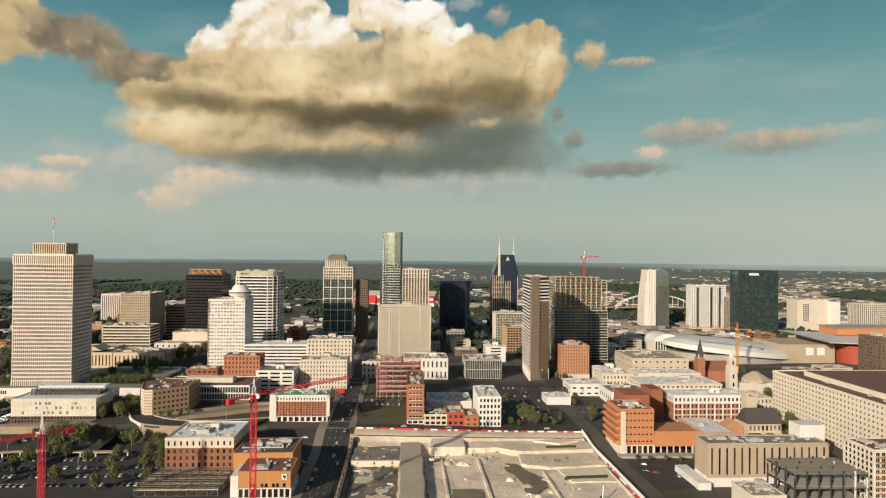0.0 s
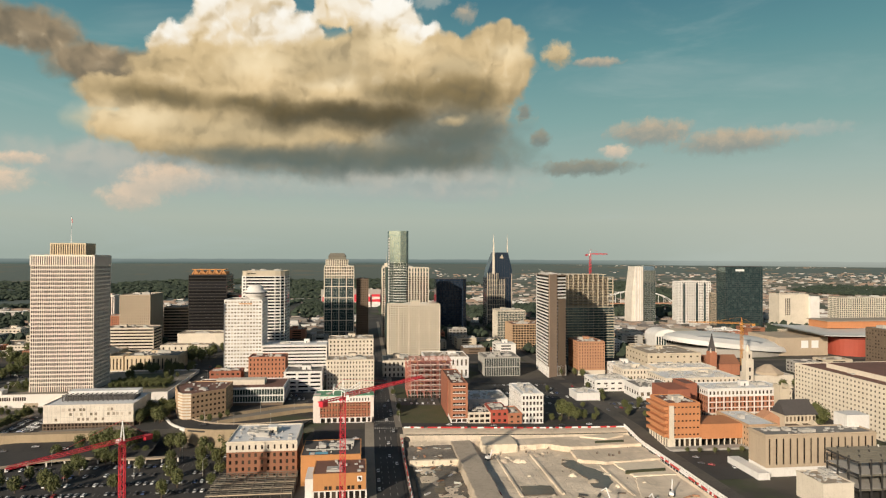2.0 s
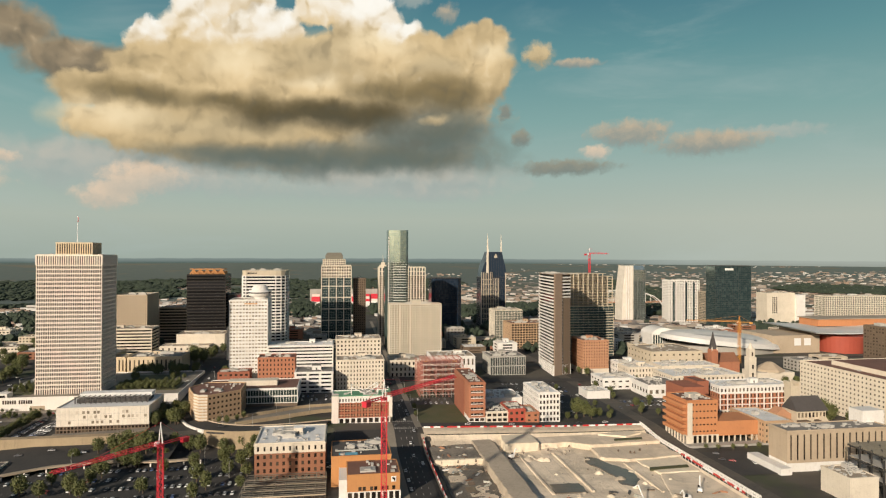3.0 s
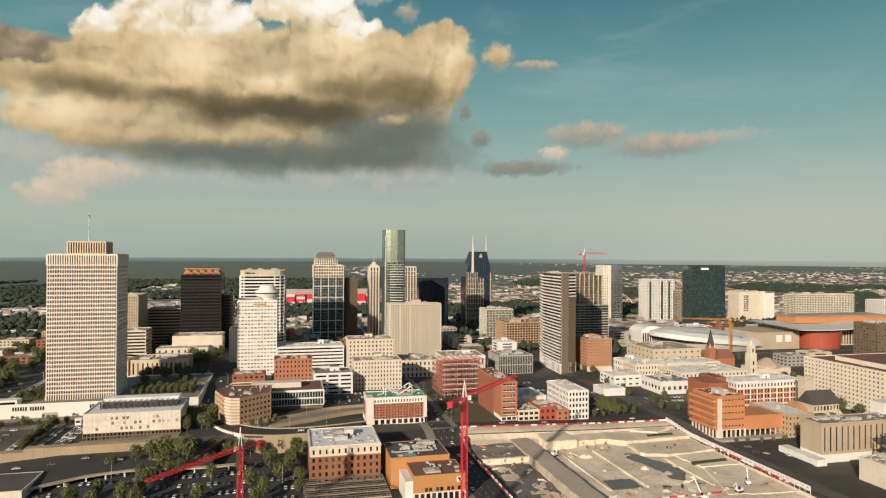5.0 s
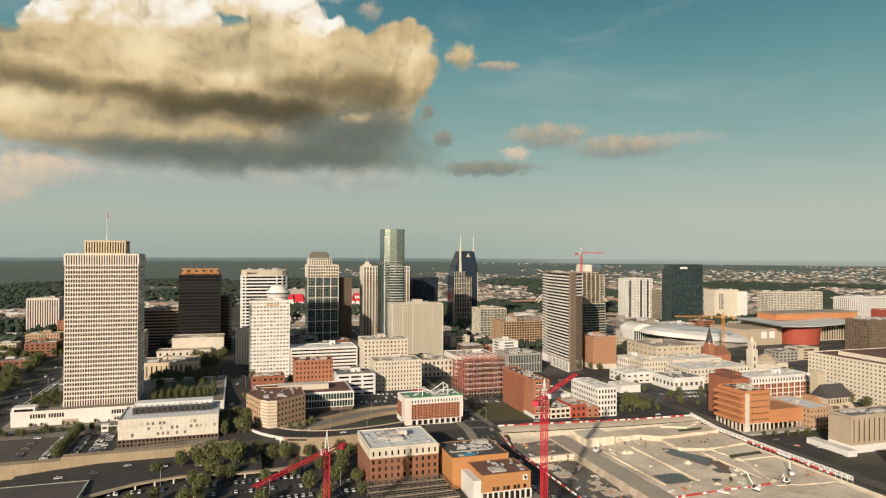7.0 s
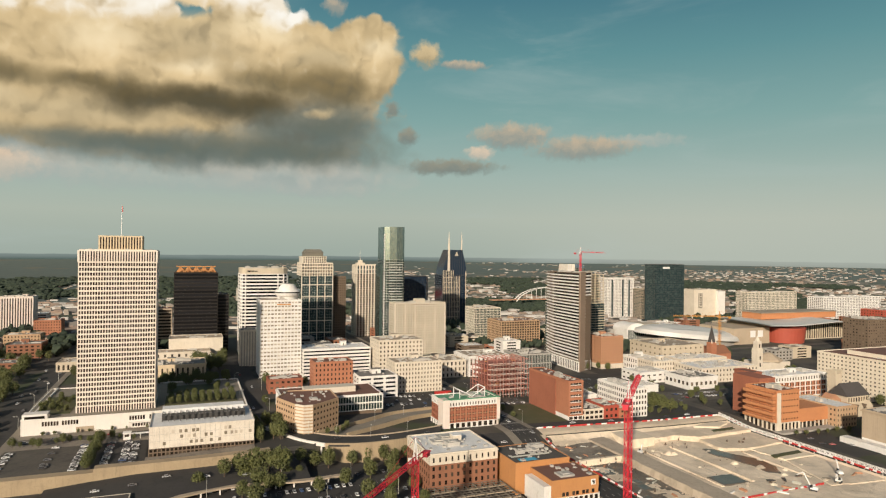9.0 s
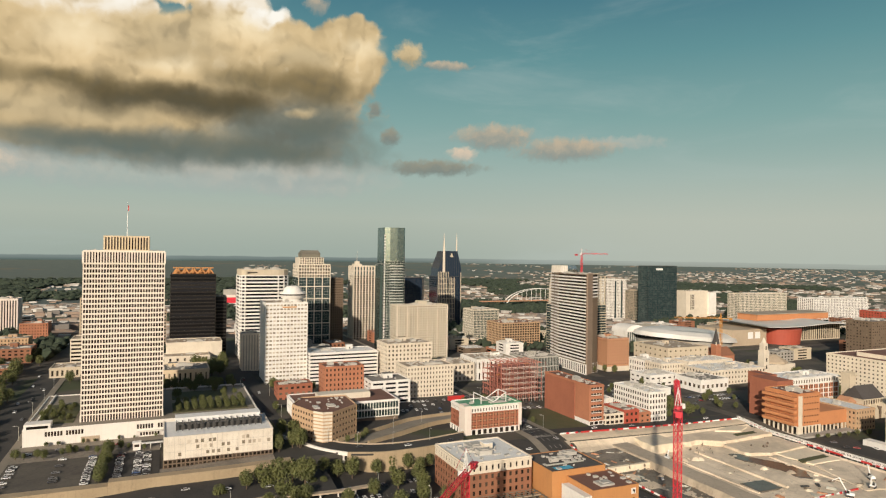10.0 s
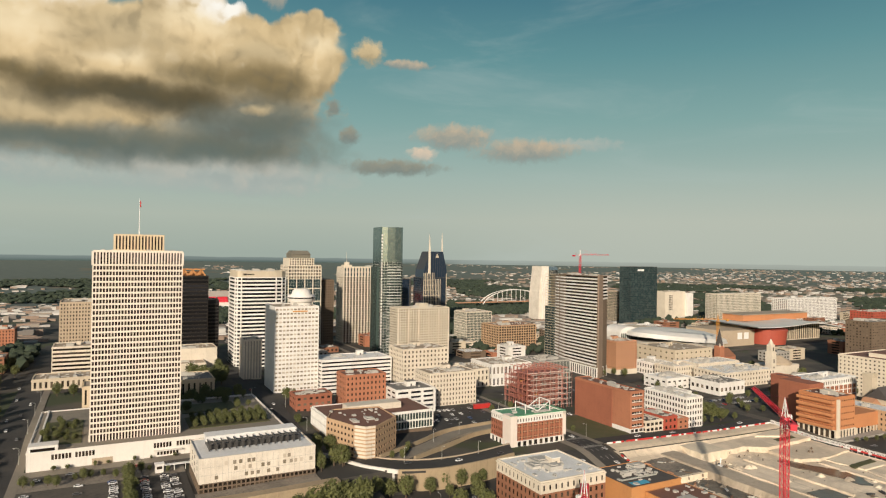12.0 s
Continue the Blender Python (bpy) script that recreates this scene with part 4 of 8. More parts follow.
part("side_wing", Shape().box(-17.2, -13.9, -6, 15, 0, 112), GLASS_TEAL, gl)
bg = block("beige_tower", "beige concrete apartment block with rows of balconies", (-34, 33.5, 844, 866), 61, STONE_DRAB, (2.95, 3.4, 0.62, 0.44, GLASS_WARM, 0.45), ROOF_TAN, units=4)
for k in range(6):
    x = -33.2 + 66.4 * k / 5
    part("pier", Shape().box(x - 0.9, x + 0.9, -11.9, -11.3, 0, 60.5 - bg.location.z), STUCCO_CREAM, bg, "plain pale pier")
for k in range(4):
    x = -20 + 13.3 * k
    strip_s = Shape()
    for j in range(20):
        strip_s.box(x - 1.7, x + 1.7, -12.3, -11.35, 2.2 + 2.95 * j, 3.3 + 2.95 * j)
    tagged(part("balcony_stack", strip_s, STONE_BEIGE, bg), "stack of small balconies", kind="stuff")
part("roof_house", Shape().box(-4, 8, -6, 5, 61 - bg.location.z, 66.5 - bg.location.z), STONE_DRAB, bg)
dk = building("black_round_tower", "black glass tower with chamfered corners", [(66, 1118), (106, 1118), (112, 1124), (112, 1160), (60, 1160), (60, 1124)], 84,
              [(None, 84, BRONZE, (3.9, 2.6, 0.95, 0.93, GLASS_NAVY, 0.12))], ROOF_GREY, units=0)
part("stepped_top", Shape().prism([(-17, -15), (17, -15), (20, -11), (20, 16), (-20, 16), (-20, -11)], 84, 90), BRONZE, dk)

# tower with two spires
bz = ground(185, 1195)
bat = building("twin_spire_tower", "dark blue glass tower with two pale spires", (159, 205.5, 1175, 1215), 84, [(None, 84, STEEL_DARK, (3.9, 3.3, 0.93, 0.90, GLASS_NAVY, 0.2))], ROOF_GREY, units=0)
outline = [(-22.6, 84), (22.9, 84), (23.2, 97), (21.8, 106), (19.0, 116), (15.6, 131), (-9.0, 131), (-13.5, 119), (-18.0, 108), (-21.2, 99)]
head, n = Shape(), len(outline)
head.add([(x, y, z - bz) for y in (-19.6, 16) for x, z in outline], [tuple(range(n)), tuple(range(2 * n - 1, n - 1, -1))] + [((k + 1) % n, k, k + n, (k + 1) % n + n) for k in range(n)])
part("sloped_head", head, GLASS_NAVY, bat, "dark blue glass head with sloping shoulders")
for k in range(9):
    x = -17 + 4.4 * k
    part("mullion", Shape().box(x - 0.12, x + 0.12, -19.85, -19.6, 84 - bz, lerp(x, (-21, -9, 15, 23), (99, 129, 129, 97)) - bz), STEEL_DARK, bat)
for x0, x1, top_z in ((-23.2, -3.5, 92), (-3.4, 9.0, 81)):
    bay = part("bay", Shape().box(x0, x1, -22.2, -19.7, 0, top_z - bz), GLASS_NAVY, bat, "projecting bay with pale stone fins")
    for k in range(int((x1 - x0) / 3.1) + 1):
        x = x0 + (x1 - x0) * k / int((x1 - x0) / 3.1)
        part("fin", Shape().box(x - 0.42, x + 0.42, -23.2, -21.9, 0, top_z + 1.5 - bz), STONE_BEIGE, bay)
    for k in range(int((top_z - bz) / 9)):
        part("fin_band", Shape().box(x0, x1, -22.6, -21.9, 6 + 9 * k, 6.9 + 9 * k), STONE_BEIGE, bay)
part("fin", Shape().box(21.8, 22.9, -21.0, -19.9, 0, 92 - bz), STONE_BEIGE, bat)
part("spire", Shape().taper(-11.6, -20.2, 92 - bz, 134 - bz, 2.3, 0.9, 1.6, 0.8).taper(-11.6, -20.2, 134 - bz, 164 - bz, 1.6, 0.8, 0.15, 0.15), STUCCO_CREAM, bat, "pale spire")
part("spire", Shape().taper(14.6, -17.5, 128 - bz, 138 - bz, 1.2, 0.9, 1.0, 0.8).taper(14.6, -17.5, 138 - bz, 164 - bz, 1.0, 0.8, 0.15, 0.15), STUCCO_CREAM, bat, "pale spire")
part("emblem", Shape().taper(4.0, -19.75, 120 - bz, 124 - bz, 3.2, 0.12, 2.2, 0.12).taper(4.0, -19.75, 124.2 - bz, 127 - bz, 1.6, 0.12, 0.9, 0.12), STONE_BEIGE, bat)

block("green_office", "dark green glass office with white mullions", (139, 182, 985, 1022), 40, STUCCO_CREAM, (3.9, 2.4, 0.8, 0.86, GLASS_TEAL, 0.5), ROOF_TAN, units=3)
# dark panes between the floors stand in for the shaded, unglazed interior
block("concrete_frame", "concrete building frame under construction with open floors", (143, 204, 902, 946), 28, BRICK_BUFF, (3.5, 4.2, 0.80, 0.72, GLASS_DARK, 0.9), ROOF_BROWN, units=4)
apt = building("striped_tower", "brown apartment tower with white horizontal balcony bands", [(134.5, 692), (157, 703), (170, 765), (145.5, 780), (138, 752)], 103.5,
               [(None, 5.0, STUCCO_WHITE, (9.0, 4.0, 0.6, 0.8, GLASS_DARK, 0.6)), (5.0, 103.5, BROWN_STONE, None)], ROOF_GREY, units=4, plain=())
cx, cy, bz = 152.25, 736.0, apt.location.z


def along(p, q):
    """A stretch of facade: its foot, direction, outward normal and length."""
    p, q = Vector(p) - Vector((cx, cy)), Vector(q) - Vector((cx, cy))
    t = (q - p).normalized()
    return p, t, Vector((t.y, -t.x)), (q - p).length


west, rear, south = along((138, 752), (134.5, 692)), along((145.5, 780), (138, 752)), along((134.5, 692), (157, 703))
for k in range(27):
    z = 6.5 + k * 3.6 - bz
    for (p, t, n, length), a0, a1, label in ((west, 0.6, west[3] - 0.8, "white balcony band"), (rear, 0.6, 11, ""), (rear, 15, rear[3] - 1, "")):
        s = Shape()
        oriented(s, p, t, n, a0, a1, -0.2, 1.0, z, z + 1.5)
        part("balcony_band", s, STUCCO_WHITE, apt, label)
    slot = Shape()
    oriented(slot, west[0], west[1], west[2], 0.8, west[3] - 0.8, -0.2, 0.2, z + 1.5, z + 3.6)
    part("window", slot, GLASS_DARK, apt)
    p, t, n, length = south
    s = Shape()
    if k > 19:
        oriented(s, p, t, n, 12.4, length - 0.3, -0.2, 1.0, z, z + 1.6)
    else:
        oriented(s, p, t, n, 11.9, 13.5, -0.2, 0.3, z, z + 1.7)
    part("balcony_band", s, STUCCO_WHITE, apt)
    slot = Shape()
    oriented(slot, p, t, n, 11.7, 13.8 if k < 20 else length - 0.4, -0.2, 0.12, z + 1.7, z + 3.6)
    part("window", slot, GLASS_DARK, apt)
pier = Shape()
oriented(pier, south[0], south[1], south[2], 0.4, 11.5, -0.3, 1.4, 0, 105.5 - bz)
part("pier", pier, STONE_UMBER, apt, "broad brown concrete pier")
panel = Shape()
oriented(panel, south[0], south[1], south[2], 14.0, south[3] - 0.2, -0.3, 0.6, 0, 78 - bz)
part("panel", panel, BROWN_STONE, apt, "plain brown concrete panel")

cst = block("tower_under_construction", "glass tower under construction with bare upper floors", (191, 260, 822, 862), 58.4, STONE_BEIGE, (3.5, 6.8, 0.975, 0.87, GLASS_BLUE, 0.2), ROOF_GREY, units=0)
bz = cst.location.z
for k in range(12):
    z = 58.4 + 3.6 * k - bz
    right = 34.5 if k < 11 else 24
    part("floor_slab", Shape().box(-34.5, right, -20, 20, z + 3.1, z + 3.6), STONE_BEIGE, cst, "bare concrete floor slab")
    part("core_wall", Shape().box(-28, right - 6, -12, 16, z, z + 3.1), CONCRETE_GREY, cst)
    for i in range(11):
        x = -33.5 + 67 * i / 10
        if x < right:
            part("column", Shape().box(x - 0.5, x + 0.5, -19.3, -18.3, z, z + 3.1), STONE_BEIGE, cst)
for k in range(16):
    part("floor_edge", Shape().box(24, 35.4, -20.9, -19.9, 3.5 * k + 3, 3.5 * k + 3.8), STONE_BEIGE, cst)
br_hotel = block("brick_hotel", "orange brick hotel with a pale stone base", (172, 202, 703, 738), 29.5, BRICK_TAN, (3.3, 2.9, 0.36, 0.5, GLASS_DARK, 0.25), ROOF_BROWN, limit=70, units=4)
part("stone_base", Shape().box(-15.6, 15.6, -18.1, 17, -2, 5.5), STUCCO_CREAM, br_hotel, "pale stone base")

pin = thing("curved_glass_tower", 500, 1282, ground(500, 1282), "pale stone and silver glass office tower with a tapered side", "building")
bz = pin.location.z
stone = Shape().add([(-27, -17, 0), (-3, -19, 0), (-3, 18, 0), (-27, 18, 0), (-19, -17, 104 - bz), (-3, -19, 104 - bz), (-3, 18, 104 - bz), (-19, 18, 104 - bz), (-26, -17, 55), (-3, -19, 55), (-3, 18, 55), (-26, 18, 55)],
                    [(0, 1, 9, 8), (8, 9, 5, 4), (3, 0, 8, 11), (11, 8, 4, 7), (2, 3, 11, 10), (10, 11, 7, 6), (4, 5, 6, 7)])
part("stone_side", stone, STONE_AGED, pin, "pale stone side that tapers upward")
for k in range(3):
    part("stone_fin", Shape().box(-19 + 5 * k, -17.6 + 5 * k, -20.5, -18, 0, 103 - bz), STUCCO_WHITE, pin)
glazed, cells = Shape().box(-2.9, 24, -16, 18, 0, 96 - bz), []
facade(glazed, cells, (-2.9, -16), (24, -16), 1, 72 - bz, (3.9, 3.4, 0.94, 0.93, GLASS_SHEEN, 0.2))
facade(glazed, cells, (-2.9, -16), (24, -16), 72 - bz, 96 - bz, (3.9, 3.4, 0.95, 0.95, GLASS_SILVER, 0.15))
part("glass_side", glazed, CONCRETE_GREY, pin)
rest = {}
for i, (x, y, z, turn, w, h, glass) in enumerate(cells):
    if i % 5 == 0:
        o = part("window", pane_mesh(w, h, glass), glass, pin)
        o.location, o.rotation_euler = (x, y, z), (0, 0, turn)
    else:
        rest.setdefault(glass, Shape()).box(x - w / 2, x + w / 2, y - 0.05, y + 0.05, z - h / 2, z + h / 2)
for glass, s in rest.items():
    tagged(part("window_stock", s, glass, pin), kind="stuff")
part("swept_top", Shape().taper(10.5, 1, 96 - bz, 104 - bz, 13.4, 17, 11, 16, -2), GLASS_SILVER, pin)
TAKEN.append((470, 530, 1262, 1302))
res_w = block("white_residences", "white residential tower with balcony grid", (551, 618, 1222, 1245), 75, STUCCO_WHITE, (3.2, 3.6, 0.6, 0.55, GLASS_WARM, 0.6), ROOF_TAN, units=4, limit=20)
for x in (563, 590, 606):
    part("window", Shape().box(x - 584.5 - 2.0, x - 584.5 + 2.0, -12.5, -11.55, 2, 80), GLASS_BLUE, res_w)
block("grey_residences", "slim grey glass residential tower", (612, 660, 1190, 1215), 53, CONCRETE_TAN, (3.2, 3.0, 0.8, 0.8, GLASS_BLUE, 0.4), ROOF_TAN, units=1, limit=20)
dkg = block("dark_glass_hotel", "broad dark green glass hotel tower", (590, 663, 1120, 1150), 106, STEEL_DARK, (3.6, 4.2, 0.955, 0.93, GLASS_BLUE, 0.12), ROOF_GREY, units=0, limit=40)
part("sign", Shape().box(-17, 0, -15.6, -15.2, 106, 110), WHITE_PAINT, dkg, "pale illegible roof sign")
tw = block("cream_hotel", "cream hotel block with a white end wall", (715, 775, 1148, 1180), 53, STUCCO_CREAM, None, ROOF_TAN, units=2)
for i in range(3):
    for k in range(9):
        o = part("window", pane_mesh(2.4, 2.6, GLASS_DARK), GLASS_DARK, tw)
        o.location = (-17 + 4 * i, -16.06, 24 + 3.6 * k)
part("end_wall", Shape().box(30, 48, -22, 10, 0, 58), STUCCO_WHITE, tw, "bright white end wall")
block("green_apartments", "pale green glazed apartment block", (771, 905, 1062, 1090), 52, STUCCO_CREAM, (3.3, 3.6, 0.66, 0.7, GLASS_TEAL, 0.5), ROOF_TAN, units=5, limit=20)
block("white_apartments", "white apartment block with square windows", (905, 1070, 1000, 1035), 44, STUCCO_WHITE, (3.3, 4.6, 0.55, 0.6, GLASS_DARK, 0.5), ROOF_WHITE, units=5, limit=20)
block("grey_apartments", "dark grey brick apartment block", (441, 500, 578, 608), 54, BROWN_STONE, (3.3, 3.6, 0.4, 0.45, GLASS_WARM, 0.3), ROOF_GREY, units=3, limit=20)
block("red_apartments", "red panelled apartment block", (556, 622, 640, 670), 57, RUST_RED, (3.3, 3.6, 0.4, 0.45, GLASS_WARM, 0.3), ROOF_GREY, units=3, limit=20)

# beyond the boulevard
block("yellow_block", "yellow brick block with rows of small windows", (-478, -440, 985, 1012), 20, BRICK_BUFF, (3.8, 3.4, 0.4, 0.5, GLASS_DARK, 0.3), ROOF_TAN, units=2)
block("brick_flats", "orange brick flats with a flat roof", (-466, -434, 1085, 1112), 27, BRICK_ORANGE, (3.6, 3.2, 0.42, 0.5, GLASS_DARK, 0.3), ROOF_BROWN, units=2)
block("pale_flats", "pinkish rendered flats with window bands", (-540, -476, 1225, 1255), 24, STUCCO_PINK, (3.8, 400, 0.999, 0.45, GLASS_DARK, 0.5), ROOF_WHITE, units=2)
block("long_depot", "long pale depot with a white roof", (-600, -500, 1075, 1110), 9, STUCCO_CREAM, (6.0, 6.0, 0.5, 0.4, GLASS_WARM, 0.3), ROOF_WHITE, units=3)

# nearer streets
# black panes fill the open decks in place of the shade inside
block("white_garage", "white concrete parking garage with open decks", (-169, -104, 700, 732), 30, STUCCO_WHITE, (3.3, 400, 0.999, 0.42, GLASS_BLACK, 0.9), ROOF_WHITE, units=2)
block("old_white_block", "old white brick commercial block", (-100, -55, 680, 712), 38.5, STUCCO_CREAM, (3.9, 3.6, 0.42, 0.5, GLASS_WARM, 0.35), ROOF_TAN, units=3)
block("cream_block", "cream stone commercial block with rows of windows", (-99, -55, 628, 656), 25.5, STUCCO_CREAM, (4.0, 3.0, 0.36, 0.52, GLASS_WARM, 0.3), ROOF_TAN, limit=50, units=4)
# open levels again closed with black panes for their inner shade
block("small_garage", "small white parking deck with open levels", (-136, -103, 612, 640), 18, STUCCO_WHITE, (3.6, 11, 0.8, 0.45, GLASS_BLACK, 0.8), ROOF_GREY, units=1)
block("old_red_house", "old red brick house with pale sills", (-171, -138, 630, 652), 29, BRICK_ORANGE, (4.2, 3.4, 0.36, 0.5, GLASS_DARK, 0.3), ROOF_BROWN, units=2)
block("red_cafe", "low red and cream brick cafe", (-208, -180, 638, 656), 15, BRICK_RED, (4.0, 5, 0.5, 0.4, GLASS_WARM, 0.3), ROOF_BROWN, units=4)
glb = building("glazed_offices", "low white framed office with tall glazing and a brown roof", (-206, -131, 560, 602), 14.5, [(None, 3, BROWN_STONE, None), (3, 14.5, STUCCO_WHITE, (5.6, 2.2, 0.86, 0.80, GLASS_TEAL, 0.7))], ROOF_BROWN, units=0)
part("roof_house", Shape().box(-20, 20, -6, 6, 14 - glb.location.z, 19 - glb.location.z), STUCCO_CREAM, glb)
octo = building("corner_office", "tan brick corner office with a rounded pale corner and brown roof", [(-213, 545), (-204, 519), (-199, 513), (-193, 513), (-172, 531), (-172, 560), (-203, 565)], 20, [(None, 20, BRICK_BUFF, (3.9, 3.6, 0.5, 0.42, GLASS_DARK, 0.3))], ROOF_BROWN, limit=60, units=2, plain=(1, 2))
for k in range(9):
    s = Shape()
    for p, q in (((-204, 519), (-199, 513)), ((-199, 513), (-193, 513))):
        p, q = Vector(p) - octo.location.xy, Vector(q) - octo.location.xy
        t = (q - p).normalized()
        oriented(s, p, t, Vector((t.y, -t.x)), 0, (q - p).length, -0.3, 0.35, 1.5 + 2.2 * k, 2.8 + 2.2 * k)
    part("stone_band", s, STUCCO_CREAM, octo, "pale stone band round the corner")
bh = building("corner_hotel", "red brick hotel with white corner bays and green roof edge", (-101.5, -57.5, 504, 527), 18,
              [(None, 2.8, STUCCO_WHITE, (5.0, 4.4, 0.66, 0.8, GLASS_DARK, 0.8)), (2.8, 14, BRICK_RED, (3.7, 2.2, 0.42, 0.56, GLASS_DARK, 0.3)), (14, 18, STUCCO_WHITE, (4.0, 2.2, 0.4, 0.5, GLASS_DARK, 0.35))], ROOF_GREEN, limit=200, units=2)
bz = bh.location.z
part("roof_edge", Shape().box(-22.6, 22.6, -12.1, -10.8, 19.0 - bz, 19.6 - bz).box(21.2, 22.5, -10.8, 12, 19.0 - bz, 19.6 - bz), ROOF_GREEN, bh, "green metal roof edge")
struts = []
for y in (-8, 4):
    struts += [((-8, y, 18), (-8, y, 25)), ((-8, y, 25), (2, y, 20)), ((2, y, 20), (12, y, 26)), ((12, y, 26), (12, y, 18))]
struts += [((x, -8, z), (x, 4, z)) for x, z in ((-8, 25), (2, 20), (12, 26))]
bay = Shape().box(-22.7, -17.6, -12.6, -3.0, 0, 19.4 - bz)
part("corner_bay", bay, STUCCO_PINK, bh, "pinkish white corner bay")
part("corner_pier", Shape().box(20.2, 22.75, -12.3, -9.6, 0, 18.6 - bz), STUCCO_PINK, bh, "pinkish white corner pier")
for k in range(9):
    x = -17.6 + 4.4 * k
    part("pilaster", Shape().box(x - 0.5, x + 0.5, -12.25, -11.6, 2.8 - bz, 14.2 - bz), BRICK_ORANGE, bh)
for k in range(3):
    z = 4.6 + 3.7 * k - bz
    part("sill_band", Shape().box(-17.6, 22.4, -12.0, -11.7, z, z + 0.3), BRICK_BUFF, bh)
for p, q in struts:
    part("roof_strut", Shape().bar(Vector(p) - Vector((0, 0, bz)), Vector(q) - Vector((0, 0, bz)), 0.5), WHITE_PAINT, bh, "white strut of the V-shaped roof frame")

building("brick_warehouse", "five-storey brown brick warehouse with a pale top storey and white roof", (-146, -105, 410, 450), 12,
              [(None, 6.6, BRICK_BROWN, (4.1, 3.7, 0.40, 0.56, GLASS_DARK, 0.3)), (6.6, 12, STUCCO_CREAM, (5.4, 3.7, 0.30, 0.5, GLASS_DARK, 0.35))], ROOF_WHITE, limit=150, units=3)
gy = building("community_centre", "orange panelled community centre with a brown gravel roof", (-92, -63, 370, 394), 4.6,
              [(None, -4.5, STUCCO_WHITE, (5.5, 3.2, 0.7, 0.85, GLASS_DARK, 0.5)), (-4.5, 4.6, PANEL_ORANGE, None)], ROOF_BROWN, units=1, parapet=0.4)
bz = gy.location.z
for k, x in enumerate((-7.5, -5.2, -1.2, 1.1, 5.0, 7.3, 11.0)):
    o = part("window", pane_mesh(1.7, 2.0, GLASS_DARK), GLASS_DARK, gy)
    o.location = (x, -12.05, -3.0 - bz)
part("sign_board", Shape().box(9.6, 12.4, -12.25, -12.02, 0.2 - bz, 3.2 - bz), WHITE_PAINT, gy, "white square sign board")
part("sign_shape", Shape().box(10.3, 11.0, -12.4, -12.26, 1.6 - bz, 2.8 - bz).box(11.0, 11.8, -12.4, -12.26, 0.7 - bz, 2.4 - bz), BRONZE, gy)
part("side_block", Shape().box(-19, -14.6, -11, 10, 0, 2.0 - bz), STUCCO_WHITE, gy, "white stair block")
gb = building("sports_hall", "orange panelled sports hall with a rooftop pool", (-101, -66, 394.5, 426), 7.5, [(None, 7.5, PANEL_ORANGE, None)], ROOF_DARK, units=3, parapet=0.5)
bz = gb.location.z
part("pool", Shape().box(-13, -2, -13.5, -9, 7.3 - bz, 7.85 - bz), POOL_BLUE, gb, "blue rooftop pool")
part("deck_lights", Shape().box(-15, 10, -6, -5.4, 7.5 - bz, 8.5 - bz), STEEL_LIGHT, gb)

nb = building("narrow_brick_block", "tall narrow red brick block with a blank side wall", (2.7, 15.3, 504, 566), 26,
              [(None, -0.5, STUCCO_WHITE, (4.5, 4.2, 0.8, 0.7, GLASS_DARK, 0.3)), (-0.5, 26, BRICK_ORANGE, (4.2, 12.6, 0.78, 0.52, GLASS_DARK, 0.35))], ROOF_BROWN, limit=60, units=3, plain=(3,))
for k in range(6):
    z = 1.0 + 4.42 * k - nb.location.z
    part("sill_band", Shape().box(-4.9, 4.9, -31.6, -31.2, z, z + 0.5), STUCCO_PINK, nb, "pale stone sill band")
    for i in range(3):
        part("mullion", Shape().box(-2.5 + 2.5 * i - 0.12, -2.5 + 2.5 * i + 0.12, -31.2, -31.0, z + 0.5, z + 2.3), WHITE_PAINT, nb)
part("side_wall", Shape().box(-6.9, -6.3, -12, 31, 0, 25.9 - nb.location.z), BRICK_RED, nb, "blank painted red brick wall")
block("corner_shop", "two-storey cream shop with a dark flat roof", (16.2, 33, 502, 530), 3.5, STUCCO_CREAM, (4.2, 4.0, 0.72, 0.55, GLASS_DARK, 0.3), SLATE, units=4)
block("red_shop", "small painted red brick shop", (33.6, 46.6, 501, 526), 5.2, RUST_RED, (4.0, 4.2, 0.5, 0.45, GLASS_DARK, 0.3), ROOF_GREY, units=2)
block("brown_shop", "small orange brick workshop", (47.2, 57.4, 500, 524), 2.6, BRICK_ORANGE, (4.0, 5.0, 0.4, 0.4, GLASS_DARK, 0.3), ROOF_TAN, units=1)
block("white_block", "white five-storey brick block with paired windows", (58.2, 75, 502, 545), 17, STUCCO_WHITE, (4.5, 2.8, 0.56, 0.56, GLASS_DARK, 0.35), ROOF_WHITE, limit=60, units=3)
block("low_white_shop", "low white roofed shop behind the block", (20, 57, 545, 580), 4, STUCCO_WHITE, None, ROOF_WHITE, units=4)
block("grey_glazed_block", "grey block with a glazed gallery front", (66, 105, 702, 740), 14, CONCRETE_GREY, (9.0, 2.0, 0.7, 0.9, GLASS_SHEEN, 0.4), ROOF_GREY, units=4)
block("stone_museum", "grey stone museum with tall windows", (0, 46, 690, 730), 17, STUCCO_WHITE, (9, 4.4, 0.4, 0.6, GLASS_WARM, 0.5), ROOF_TAN, units=4)
block("stone_annex", "cream stone arcade building", (-44, -4, 690, 725), 14, STUCCO_CREAM, (6.5, 4.4, 0.4, 0.6, GLASS_WARM, 0.5), ROOF_TAN, units=3)

